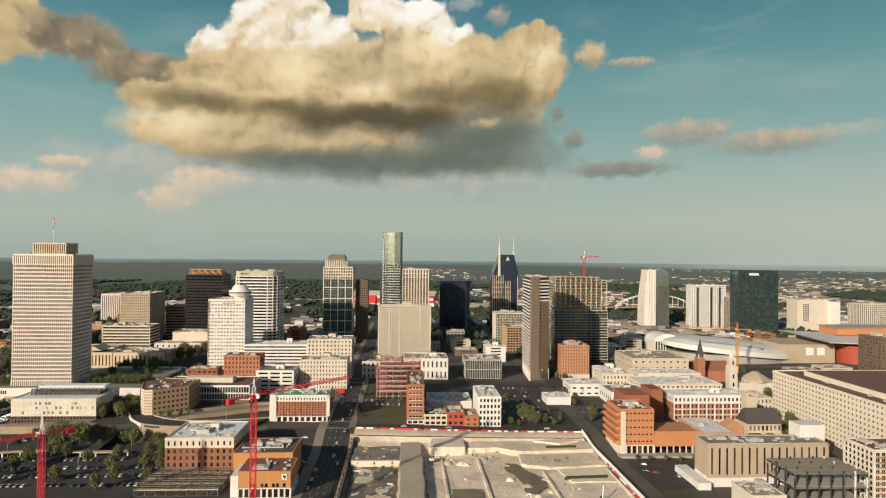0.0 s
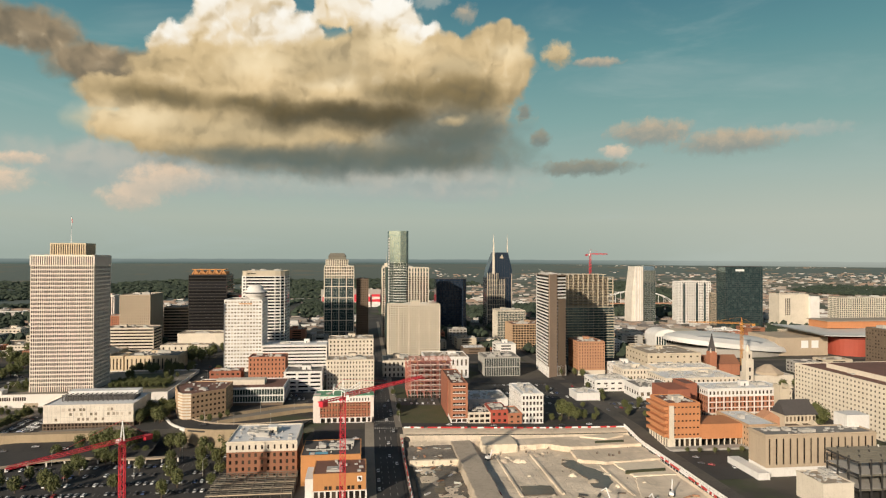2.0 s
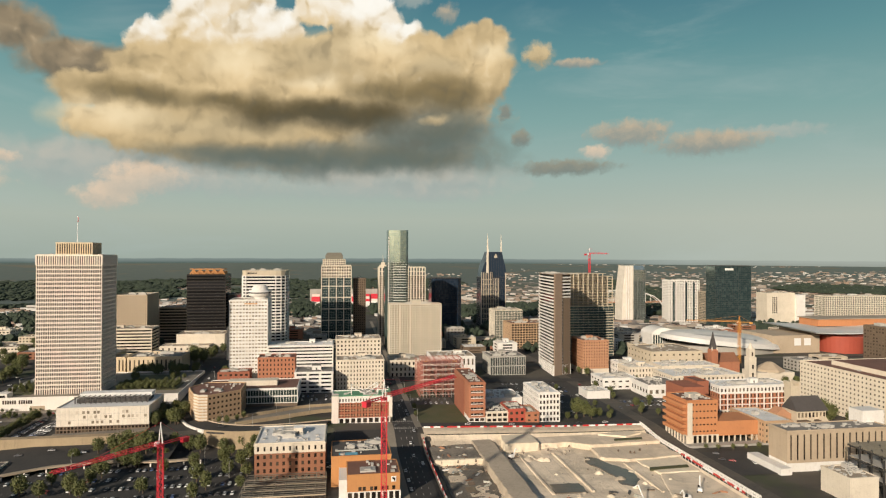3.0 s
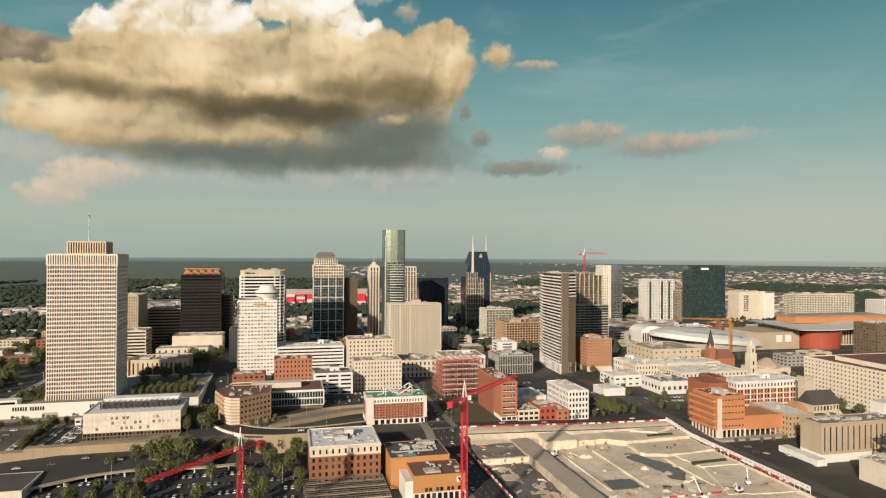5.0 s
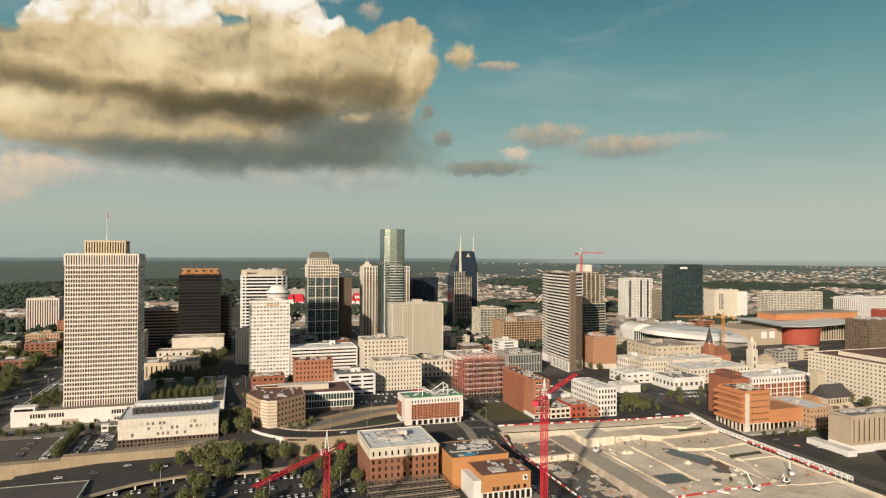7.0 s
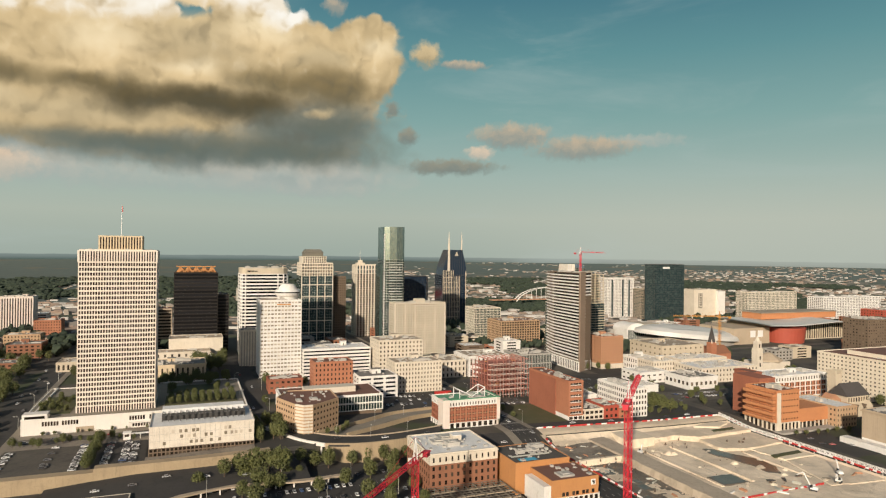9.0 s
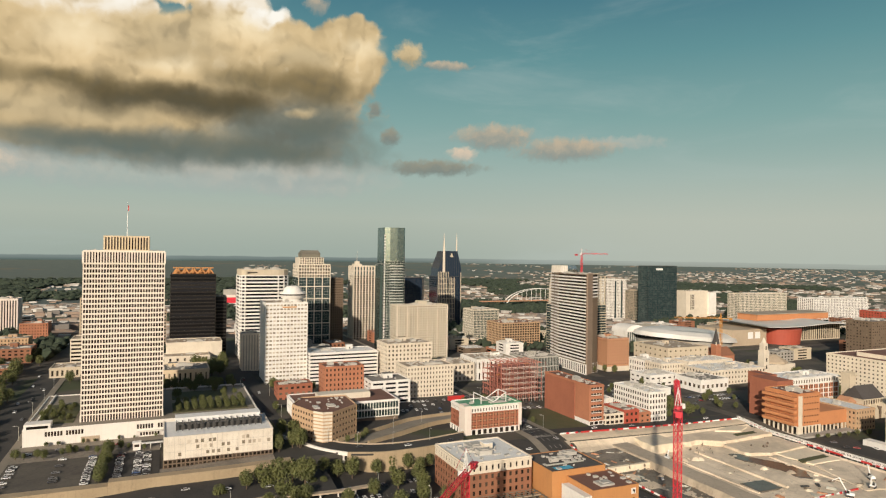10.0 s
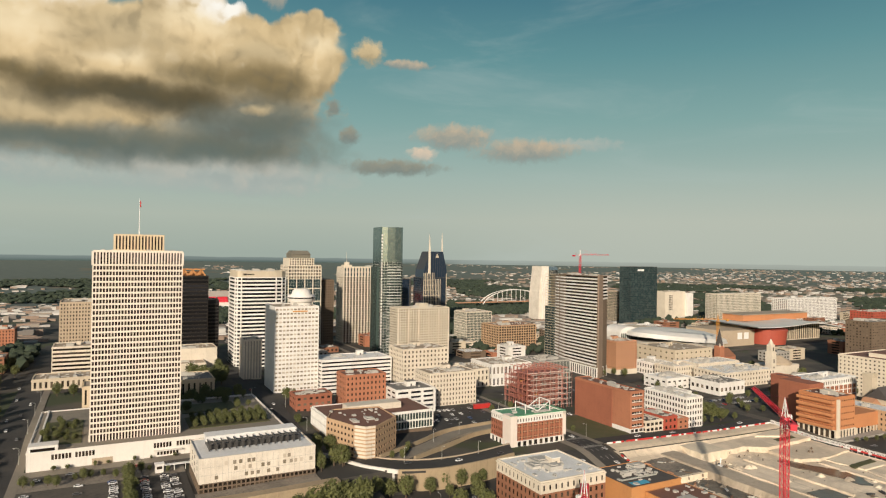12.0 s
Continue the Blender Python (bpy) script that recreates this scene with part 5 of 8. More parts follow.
# steel frame going up
fr = thing("unfinished_building", -3.5, 612, ground(-3.5, 612), "rust-red steel building frame with decks and scaffold, under construction", "construction frame")
for k in range(7):
    z = 1.0 + 4.6 * k
    back = 20 if k < 5 else 12
    if k < 6:
        deck = part("deck", Shape().box(-18.5, 18.5, -13, back - 4, z + 4.5, z + 4.62), STEEL_RUST, fr, "rust-red steel deck")
        part("deck_edge", Shape().box(-18.7, 18.7, -13.2, -13.0, z + 4.3, z + 4.85), STUCCO_PINK, deck)
    for i in range(7):
        x = -18.5 + 37 * i / 6
        part("beam", Shape().box(x - 0.16, x + 0.16, -20.5, back + 0.5, z + 4.0, z + 4.47), STEEL_RUST, fr)
    for j in range(7):
        y = -20 + 40 * j / 6
        if y < back + 1:
            part("beam", Shape().box(-19, 19, y - 0.16, y + 0.16, z + 4.03, z + 4.44), STEEL_RUST, fr)
for i in range(7):
    for j in range(7):
        x, y = -18.5 + 37 * i / 6, -20 + 40 * j / 6
        part("column", Shape().box(x - 0.22, x + 0.22, y - 0.22, y + 0.22, -1, 33 - 4.6 * ((i + j) % 3 == 0) - 5 * (j > 4)), STEEL_RUST, fr)
lift = random.Random(31)
for k in range(7):
    z = 0.4 + 4.4 * k
    walk_way = part("scaffold_deck", Shape().box(-21.4, 21.4, -22.3, -21.7, z + 2.0, z + 2.12), STUCCO_PINK, fr, "pale plank scaffold deck")
    part("guard_rail", Shape().box(-21.4, 21.4, -22.44, -22.36, z + 3.0, z + 3.1).box(-21.4, 21.4, -22.44, -22.36, z + 2.5, z + 2.6), STEEL_LIGHT, walk_way)
    part("scaffold_deck", Shape().box(-21.5, -21.0, -21, 18, z + 2.05, z + 2.17), STEEL_RUST, fr)
for i in range(16):
    x = -21.3 + 42.6 * i / 15
    part("scaffold_pole", Shape().box(x - 0.09, x + 0.09, -22.5, -22.32, -1, 31 + lift.uniform(-2, 3)), STEEL_LIGHT if i % 3 else STEEL_RUST, fr)
for i in range(12):
    y = -20 + 37 * i / 11
    part("scaffold_pole", Shape().box(-21.7, -21.52, y - 0.09, y + 0.09, -1, 30 + lift.uniform(-3, 3)), STEEL_RUST, fr)
for k in range(18):
    x, y, z = lift.uniform(-16, 14), lift.uniform(-18, 8), 5.52 + 4.6 * lift.randrange(6)
    part("pallet", Shape().box(x, x + lift.uniform(1.5, 4), y, y + lift.uniform(1, 2.5), z, z + lift.uniform(0.5, 1.6)), lift.choice((STUCCO_WHITE, CONCRETE_GREY, PANEL_ORANGE, BROWN_STONE)), fr)
TAKEN.append((-24, 18, 590, 634))

# towards the arena
ob = building("orange_office", "orange brick office with deep ledges and a raised ground floor", (150, 173, 443, 472), 21,
              [(None, -3.0, STUCCO_CREAM, (5.0, 4.0, 0.75, 0.85, GLASS_DARK, 1.0)), (-3.0, 21, BRICK_AMBER, (4.8, 2.9, 0.55, 0.22, GLASS_DARK, 0.35))], ROOF_BROWN, limit=60, units=2)
bz = ob.location.z
for k in range(5):
    z = -2.5 + 4.8 * k - bz
    part("ledge", Shape().box(-15.0, -11.3, -14, 15, z, z + 2.2), BRICK_AMBER, ob, "deep orange brick ledge")
part("stair_tower", Shape().box(-11.6, -8.2, -15.8, -13, 0, 20 - bz), STUCCO_CREAM, ob, "pale stair shaft")
part("low_wing", Shape().box(11.5, 50, -14, 10, 5.5, 6 - bz), BRICK_AMBER, ob, "low orange brick wing")
for k in range(9):
    x = 13 + 36 * k / 8
    part("column", Shape().box(x - 0.4, x + 0.4, -13.6, -12.8, -1, 5.5), STUCCO_CREAM, ob)
part("terrace", Shape().box(-14, 52, -22, -14.2, -1, 1.2), CONCRETE_GREY, ob)
part("rear_block", Shape().box(2, 20, 14.7, 42, 0, 25 - bz), BRICK_RED, ob, "darker red rear block")
part("roof_room", Shape().box(-4, 5, -4, 3, 21.2 - bz, 24 - bz), STUCCO_CREAM, ob)
bb = building("brown_school", "long orange brick building with white pilasters and cornice", (213, 279, 503, 530), 17.5,
              [(None, -1.5, STUCCO_CREAM, (5.0, 3.3, 0.55, 0.65, GLASS_DARK, 0.4)), (-1.5, 12, BRICK_ORANGE, (4.5, 3.3, 0.38, 0.62, GLASS_DARK, 0.3)), (12, 17.5, STUCCO_WHITE, (5.5, 3.3, 0.5, 0.5, GLASS_WARM, 0.4))], ROOF_WHITE, limit=60, units=5)
for k in range(11):
    x = -33 + 66 * k / 10
    part("pilaster", Shape().box(x - 0.4, x + 0.4, -14.3, -13.75, 0, 12.2 - bb.location.z), STUCCO_WHITE, bb)
for z in (-1.6, 2.6, 7.2, 11.8, 17.2):
    part("cornice", Shape().box(-33.6, 33.6, -14.5, -13.7, z - bb.location.z, z + 0.55 - bb.location.z), STUCCO_WHITE, bb)
block("red_stair_tower", "dark red brick stair tower", (196, 206, 508, 530), 21, BRICK_RED, None, ROOF_BROWN, units=0)
block("yellow_brick_house", "yellow brick house with red brick end and flat roof", (206, 228, 436, 478), 6, BRICK_BUFF, (3.8, 3.2, 0.45, 0.45, GLASS_WARM, 0.3), ROOF_WHITE, units=1)
rib = building("ribbed_block", "tan windowless block with dark vertical slots", (182, 256, 380, 398), 15, [(None, -4.5, STUCCO_WHITE, None), (-4.5, 15, CONCRETE_TAN, (19.5, 4.5, 0.27, 0.82, GLASS_DARK, 0.5))], ROOF_GREY, units=3, plain=(3,))
part("roof_room", Shape().box(28, 44, 4, 16, 15, 33), STUCCO_WHITE, rib, "white roof-top plant room")
part("apron", Shape().box(-45, -37.3, -14, 20, -1, 4.0), STUCCO_WHITE, rib, "white side wall")
long_b = block("white_ministry", "long cream government block with small square windows", (316, 420, 395, 541), 30.5, STUCCO_WARM, (3.8, 4.0, 0.38, 0.40, GLASS_WARM, 0.25), ROOF_BROWN, limit=40, units=5)
part("roof_storey", Shape().box(-38, 44, -55, 52, 30.5 - long_b.location.z, 34.5 - long_b.location.z), STUCCO_WARM, long_b)
part("storey_roof", Shape().box(-37, 43, -54, 51, 34.5 - long_b.location.z, 34.9 - long_b.location.z), ROOF_BROWN, long_b)

ch = thing("slate_church", 250, 468, ground(250, 468), "stone church with a steep slate roof", "church")
part("nave", Shape().box(0, 25, -8, 8, -2, 15), STONE_BEIGE, ch)
part("roof", Shape().add([(-0.6, -8.8, 15), (27, -8.8, 15), (27, 8.8, 15), (-0.6, 8.8, 15), (0.4, 0, 25), (24.5, 0, 25)], [(0, 1, 5, 4), (2, 3, 4, 5), (0, 4, 3), (1, 2, 5), (0, 3, 2, 1)]), SLATE, ch)
for x0, x1, y0, h in ((-14, -0.8, -3, 12), (17, 24.5, -13, 7), (7, 13, -13, 6)):
    m = (x0 + x1) / 2
    part("gable_front", Shape().add([(x0, y0, -2), (x1, y0, -2), (x1, y0, h), (m, y0, h + 4.5), (x0, y0, h), (x0, 7, -2), (x1, 7, -2), (x1, 7, h), (m, 7, h + 4.5), (x0, 7, h)],
                                    [(0, 1, 2, 3, 4), (9, 8, 7, 6, 5), (0, 5, 6, 1), (1, 6, 7, 2), (2, 7, 8, 3), (3, 8, 9, 4), (4, 9, 5, 0)]), BRICK_TAN if h > 8 else STONE_BEIGE, ch, "gabled front")
part("tower", Shape().box(8, 16, 9, 17, -2, 31).box(7.6, 9.5, 8.6, 17.4, 31, 34).box(14.5, 16.4, 8.6, 17.4, 31, 34), STONE_BEIGE, ch)
part("aisle", Shape().box(0, 25, -12.5, -8.1, -2, 8.5), BROWN_STONE, ch)
for k in range(8):
    o = part("window", pane_mesh(1.6, 3.6, GLASS_WARM), GLASS_WARM, ch)
    o.location = (1.8 + 3.1 * k, -8.1, 12)
    o = part("window", pane_mesh(1.4, 3.4, GLASS_WARM), GLASS_WARM, ch)
    o.location = (1.8 + 3.1 * k, -12.55, 4.5)
TAKEN.append((230, 270, 452, 490))

sp = thing("brick_church", 322, 690, ground(322, 690), "red brick church with a dark pointed spire", "church")
part("nave", Shape().box(-4, 34, 2, 26, -2, 12), BRICK_ORANGE, sp)
part("roof", Shape().add([(-4.5, 1.5, 12), (34.5, 1.5, 12), (34.5, 26.5, 12), (-4.5, 26.5, 12), (-4.5, 14, 21), (34.5, 14, 21)], [(0, 1, 5, 4), (2, 3, 4, 5), (0, 4, 3), (1, 2, 5), (0, 3, 2, 1)]), BRICK_BROWN, sp)
part("tower", Shape().box(-7, 1, -8, 0, -2, 26).taper(-3, -4, 26, 28, 4.4, 4.4, 3.4, 3.4), BRICK_ORANGE, sp)
part("spire", Shape().taper(-3, -4, 28, 48, 3.2, 3.2, 0.1, 0.1), SLATE, sp, "dark slate spire")
for sxx in (-6, 0):
    part("pinnacle", Shape().taper(sxx, -7.3, 26, 32, 0.8, 0.8, 0.05, 0.05), STUCCO_CREAM, sp)
bell = thing("stone_church", 325, 622, ground(325, 622), "cream stone church with a bell tower and low dome", "church")
part("nave", Shape().box(2, 44, -4, 22, -2, 13), STUCCO_CREAM, bell)
part("dome", Shape().tube(24, 8, 13, 15, 15, 14.5, 8).tube(24, 8, 15, 22, 14.5, 3, 8), CONCRETE_TAN, bell, "brown faceted low dome")
part("bell_tower", Shape().box(-10, -2, -8, 0, -2, 30).box(-9, -3, -7, -1, 30, 38).tube(-6, -4, 38, 44, 3, 0.4, 12), STUCCO_CREAM, bell, "cream stone bell tower")
for z in (12, 20, 33):
    o = part("window", pane_mesh(1.6, 4.0, GLASS_DARK), GLASS_DARK, bell)
    o.location = (-6, -8.1 if z < 30 else -7.1, z)
TAKEN.extend([(312, 360, 676, 720), (312, 372, 610, 648)])

block("low_white_hall", "low white hall with a flat dark roof", (187, 222, 577, 612), 4.5, STUCCO_WHITE, (11, 6.0, 0.5, 0.3, GLASS_WARM, 0.3), ROOF_GREY, units=3)
block("cream_complex", "cream low complex with stepped flat roofs", (224, 300, 600, 640), 7.5, STUCCO_CREAM, (4.5, 4.4, 0.4, 0.45, GLASS_WARM, 0.4), ROOF_WHITE, units=7)
block("cream_hall", "large cream hall with a white roof", (236, 300, 644, 672), 9.5, STUCCO_CREAM, (6, 5, 0.3, 0.4, GLASS_WARM, 0.4), ROOF_WHITE, units=6)
block("beige_hall", "broad beige hall with stepped parapets", (245, 306, 686, 745), 18, STONE_BEIGE, (6.2, 8, 0.3, 0.3, GLASS_WARM, 0.4), ROOF_TAN, units=3)
block("white_arcade", "white two-storey building with arched windows", (208, 236, 680, 712), 6, STUCCO_WHITE, (6.5, 4, 0.45, 0.55, GLASS_DARK, 0.4), ROOF_WHITE, units=3)
block("white_hall", "white low hall with a black roof edge", (160, 196, 618, 648), 3.5, STUCCO_WHITE, (5.5, 7.0, 0.5, 0.3, GLASS_DARK, 0.3), ROOF_WHITE, units=6)
block("cream_wing", "cream stone wing with a flat white roof", (200, 232, 646, 672), 8.5, STUCCO_CREAM, (4.5, 3.6, 0.4, 0.5, GLASS_WARM, 0.4), ROOF_WHITE, units=5)
block("stone_house", "small cream stone house with arched windows", (302, 326, 560, 590), 3.0, STUCCO_CREAM, (5, 3.6, 0.4, 0.55, GLASS_WARM, 0.4), ROOF_TAN, units=3)
block("kiosk_store", "small white roofed store beside the car park", (128, 150, 578, 600), 0, STUCCO_WHITE, None, ROOF_WHITE, units=2)

# arena and hall
ar = thing("arena", 440, 862, ground(440, 862), "round arena with a sweeping pale metal roof", "arena")
rings, nseg = [], 40
for r, z in ((1.0, 10), (0.97, 16), (0.8, 21), (0.5, 24.5), (0.2, 26), (0.01, 26.3)):
    rings.append([(90 * r * math.cos(2 * math.pi * k / nseg), 58 * r * math.sin(2 * math.pi * k / nseg) - 6 * (1 - r), z - 8.0 * math.cos(2 * math.pi * k / nseg) * r) for k in range(nseg)])
s = Shape()
v = [p for rg in rings for p in rg]
f = [(j * nseg + k, j * nseg + (k + 1) % nseg, (j + 1) * nseg + (k + 1) % nseg, (j + 1) * nseg + k) for j in range(len(rings) - 1) for k in range(nseg)]
s.add(v, f)
part("roof", s, ARENA_METAL, ar, "sweeping pale metal roof")
part("wall", Shape().prism([(84 * math.cos(2 * math.pi * k / nseg), 53 * math.sin(2 * math.pi * k / nseg)) for k in range(nseg)], -3, 10.5), CONCRETE_GREY, ar, "grey concrete wall under the roof")
arch_pts = [(-94, 0)] + [(-76 - 18 * math.cos(math.pi * k / 10), 20 + 9 * math.sin(math.pi * k / 10)) for k in range(11)] + [(-58, 0)]
barrel = Shape()
na = len(arch_pts)
barrel.add([(x, y, z) for y in (22, 58) for x, z in arch_pts], [tuple(range(na - 1, -1, -1)), tuple(range(na, 2 * na))] + [(k, (k + 1) % na, (k + 1) % na + na, k + na) for k in range(na)])
part("barrel_hall", barrel, STUCCO_WHITE, ar, "pale barrel-roofed entrance hall")
for k in range(9):
    o = part("window", pane_mesh(2.4, 16, GLASS_TEAL), GLASS_TEAL, ar)
    o.location = (-91 + 3.75 * k, 21.9, 11)
part("fin_hall", Shape().box(-80, -25, 30, 62, -2, 26), STONE_BEIGE, ar)
TAKEN.append((340, 540, 800, 930))
mc = thing("convention_hall", 640, 850, ground(640, 850), "convention hall with a red curved room under a rolling roof", "hall")
part("brown_wing", Shape().box(-150, -78, -30, 40, -2, 24), CONCRETE_TAN, mc, "plain brown wing")
for x in (-112, -97):
    part("sign_panel", Shape().box(x - 5, x + 5, -30.5, -30.1, 10, 20), WHITE_PAINT, mc, "white pictogram panel")
part("red_room", Shape().tube(-38, -20, -2, 23, 29, 32, 36), RUST_RED, mc, "rust-red curved wall")
hall, cells = Shape().box(-76, 110, -14, 58, -2, 26), []
facade(hall, cells, (-76, -14), (110, -14), 0, 25, (25, 5.0, 0.72, 0.9, GLASS_WARM, 0.8))
part("glazed_hall", hall, STONE_BEIGE, mc)
for x, y, z, turn, w, h, glass in cells:
    o = part("window", pane_mesh(w, h, glass), glass, mc)
    o.location, o.rotation_euler = (x, y, z), (0, 0, turn)
wave, nn = Shape(), 40
v, f = [], []
for i in range(nn + 1):
    x = -100 + 270 * i / nn
    z = 30 - 3.0 * math.sin((i / nn) * 5.5) - 16 * smooth(0.55, 1.0, i / nn)
    y0 = -52 + 14 * math.sin(i / nn * 3)
    v += [(x, y0, z), (x, 62, z + 3), (x, 62, z + 1.8), (x, y0, z - 1.2)]
for i in range(nn):
    a = i * 4
    f += [(a + k, a + (k + 1) % 4, a + 4 + (k + 1) % 4, a + 4 + k) for k in range(4)]
wave.add(v, f)
part("rolling_roof", wave, ARENA_METAL, mc, "thin rolling grey roof")
part("upper_hall", Shape().box(-40, 130, 20, 60, 30, 40), BRICK_AMBER, mc, "orange-red upper hall")
part("upper_roof", Shape().box(-42, 132, 18, 62, 40, 41), ROOF_TAN, mc)
TAKEN.append((545, 800, 780, 920))

# ---------- streets and paving ----------
strip("road", -57, -41, 250, 1250, ASPHALT, "long straight asphalt street through downtown")
strip("pavement", -63.5, -57, 250, 1250, PAVING, "concrete pavement beside the street", 0.25)
strip("pavement", -41, -36, 488, 1250, PAVING, "concrete pavement beside the street", 0.25)
strip("road", -39, 330, 487, 500.5, ASPHALT, "asphalt cross street above the excavation", 0.14, 4.0)
strip("road", 137, 149, 260, 900, ASPHALT_OLD, "asphalt street beside the excavation", 0.18, 4.0)
strip("road", -232, -214, 545, 1000, ASPHALT, "asphalt street past the white hotel", 0.14)
strip("road", -402, -383, 492, 1100, ASPHALT, "broad boulevard beside the podium", 0.14)
strip("road", -380, -232, 560, 572, ASPHALT_OLD, "asphalt street below the podium", 0.14, 4.0)
strip("pavement", -380, -232, 572, 583, PAVING, "concrete forecourt of the podium", 0.1, 4.0)
strip("pavement", -382, -296, 547, 561, DUST, "dusty planted verge below the podium", 0.12, 4.0)
strip("pavement", -383, -378, 492, 1100, PAVING, "concrete pavement beside the boulevard", 0.2, 5.0)
strip("road", -232, 420, 660, 676, ASPHALT, "asphalt cross street", 0.2)
strip("road", -214, 420, 752, 770, ASPHALT, "asphalt cross street", 0.2)
strip("road", -380, 900, 782, 796, ASPHALT_OLD, "asphalt cross street", 0.2)
strip("pavement", -36, 1.5, 500.8, 560, GRASS, "worn grass lot behind the corner", 0.1)
strip("pavement", -36, 1.5, 560.3, 588, ASPHALT_OLD, "asphalt car park", 0.1)
strip("pavement", 76, 137, 503, 576, ASPHALT, "asphalt car park with trees", 0.1)
strip("pavement", 60, 137, 576.2, 658, ASPHALT, "asphalt car park", 0.1)
strip("pavement", 149.2, 260, 535, 574, ASPHALT_OLD, "asphalt yard", 0.12)
strip("pavement", -160, -63.6, 528, 625, ASPHALT, "asphalt car park behind the hotel", 0.1)
strip("pavement", -300, -150, 300, 482, ASPHALT, "sunken asphalt car park", 0.1, 5.0)
strip("pavement", -150, -63.6, 300, 484, ASPHALT, "asphalt yard between brick buildings", 0.06, 5.0)
strip("pavement", -378, -328, 490, 547, ASPHALT_OLD, "worn asphalt car park below the podium", 0.12, 4.0)
strip("pavement", -328, -296, 490, 547, ASPHALT, "asphalt car park below the podium", 0.13, 4.0)
strip("pavement", -296, -232, 490, 507, DUST, "bare tan ground before the low office", 0.12, 4.0)
strip("road", -460, -300.3, 300, 482, ASPHALT, "sunken asphalt road below the retaining wall", 0.12, 5.0)
strip("pavement", 149.2, 182, 378, 425, ASPHALT, "dark asphalt yard beside the tan block", 0.1, 4.0)

dash = Shape()
for k in range(70):
    for x in (-53.0, -49.0, -45.0):
        y = 260 + 9.5 * k
        z0, z1 = ground(x, y) + 0.13, ground(x, y + 3.2) + 0.13
        dash.add([(x - 0.15, y, z0), (x + 0.15, y, z0), (x + 0.15, y + 3.2, z1), (x - 0.15, y + 3.2, z1)], [(0, 1, 2, 3)])
for y0 in (484, 503, 657, 679):
    for k in range(12):
        x = -58 + 1.6 * k
        z = ground(x, y0) + 0.16
        dash.add([(x, y0, z), (x + 0.8, y0, z), (x + 0.8, y0 + 3.4, ground(x, y0 + 3.4) + 0.16), (x, y0 + 3.4, ground(x, y0 + 3.4) + 0.16)], [(0, 1, 2, 3)])
for row_y in (392, 408, 424, 440, 456):
    for k in range(50):
        x = -292 + 2.75 * k
        dash.add([(x, row_y - 2.6, -9.84), (x + 0.16, row_y - 2.6, -9.84), (x + 0.16, row_y + 2.6, -9.84), (x, row_y + 2.6, -9.84)], [(0, 1, 2, 3)])
for row_y, x0, x1 in ((530, 80, 124), (548, 78, 126), (566, 78, 130), (592, 64, 128), (610, 64, 128), (630, 64, 128), (648, 64, 124)):
    for k in range(int((x1 - x0) / 2.4)):
        x = x0 + 2.4 * k
        z = ground(x, row_y) + 0.17
        dash.add([(x, row_y - 2.5, z), (x + 0.14, row_y - 2.5, z), (x + 0.14, row_y + 2.5, z), (x, row_y + 2.5, z)], [(0, 1, 2, 3)])
tagged(new("road_marking", dash.mesh("road_marking", PAINT_WORN)), "white painted lane, crossing and bay lines", "road marking", "", "stuff")

# ---------- retaining walls and the curved ramp ----------


def ribbon(name, inner, outer, top, thick, material, label, steps=8):
    """A curved slab between two edges that pass through the given points."""
    def curve(pts):
        out = []
        for i in range(len(pts) - 1):
            p0, p1, p2, p3 = (Vector(pts[max(0, min(len(pts) - 1, j))]) for j in (i - 1, i, i + 1, i + 2))
            for k in range(steps):
                u = k / steps
                out.append(0.5 * (2 * p1 + (p2 - p0) * u + (2 * p0 - 5 * p1 + 4 * p2 - p3) * u * u + (3 * p1 - p0 - 3 * p2 + p3) * u ** 3))
        return out + [Vector(pts[-1])]
    a, b = curve(inner), curve(outer)
    n, v, f = len(a), [], []
    for p, q in zip(a, b):
        v += [(p.x, p.y, top), (q.x, q.y, top), (q.x, q.y, top - thick), (p.x, p.y, top - thick)]
    for i in range(n - 1):
        f += [(4 * i + k, 4 * i + (k + 1) % 4, 4 * i + 4 + (k + 1) % 4, 4 * i + 4 + k) for k in range(4)]
    f += [(0, 3, 2, 1), (4 * n - 4, 4 * n - 3, 4 * n - 2, 4 * n - 1)]
    return structure(name, Shape().add(v, f), material, label), b


RAMP_IN = [(-203, 561), (-201, 533), (-194, 515), (-178, 501), (-158, 495), (-134, 496), (-103, 503)]
RAMP_OUT = [(-222, 540), (-213, 520), (-203, 500), (-190, 485), (-167, 478), (-140, 479), (-112, 484)]
ribbon("road_ramp", RAMP_IN, RAMP_OUT, 1.7, 1.2, ASPHALT, "curved asphalt ramp on a retaining wall")
ribbon("wall_ramp", [(x, y + 0.8) for x, y in RAMP_OUT[3:]], [(x, y - 0.4) for x, y in RAMP_OUT[3:]], 2.6, 13.0, RETAINING, "tan concrete retaining wall under the ramp")
ribbon("wall_bridge", [(x + 0.3, y) for x, y in RAMP_OUT[:4]], [(x - 0.8, y - 0.4) for x, y in RAMP_OUT[:4]], 2.7, 2.3, CONCRETE_WHITE, "white concrete bridge parapet")
for k in range(9):
    u = k / 8
    x, y = -214 + 22 * u, 520 - 33 * u
    structure("wall_pier", Shape().box(x - 0.5, x + 0.5, y - 0.5, y + 0.5, -10.2, 0.5), CONCRETE_WHITE, "white concrete bridge pier")
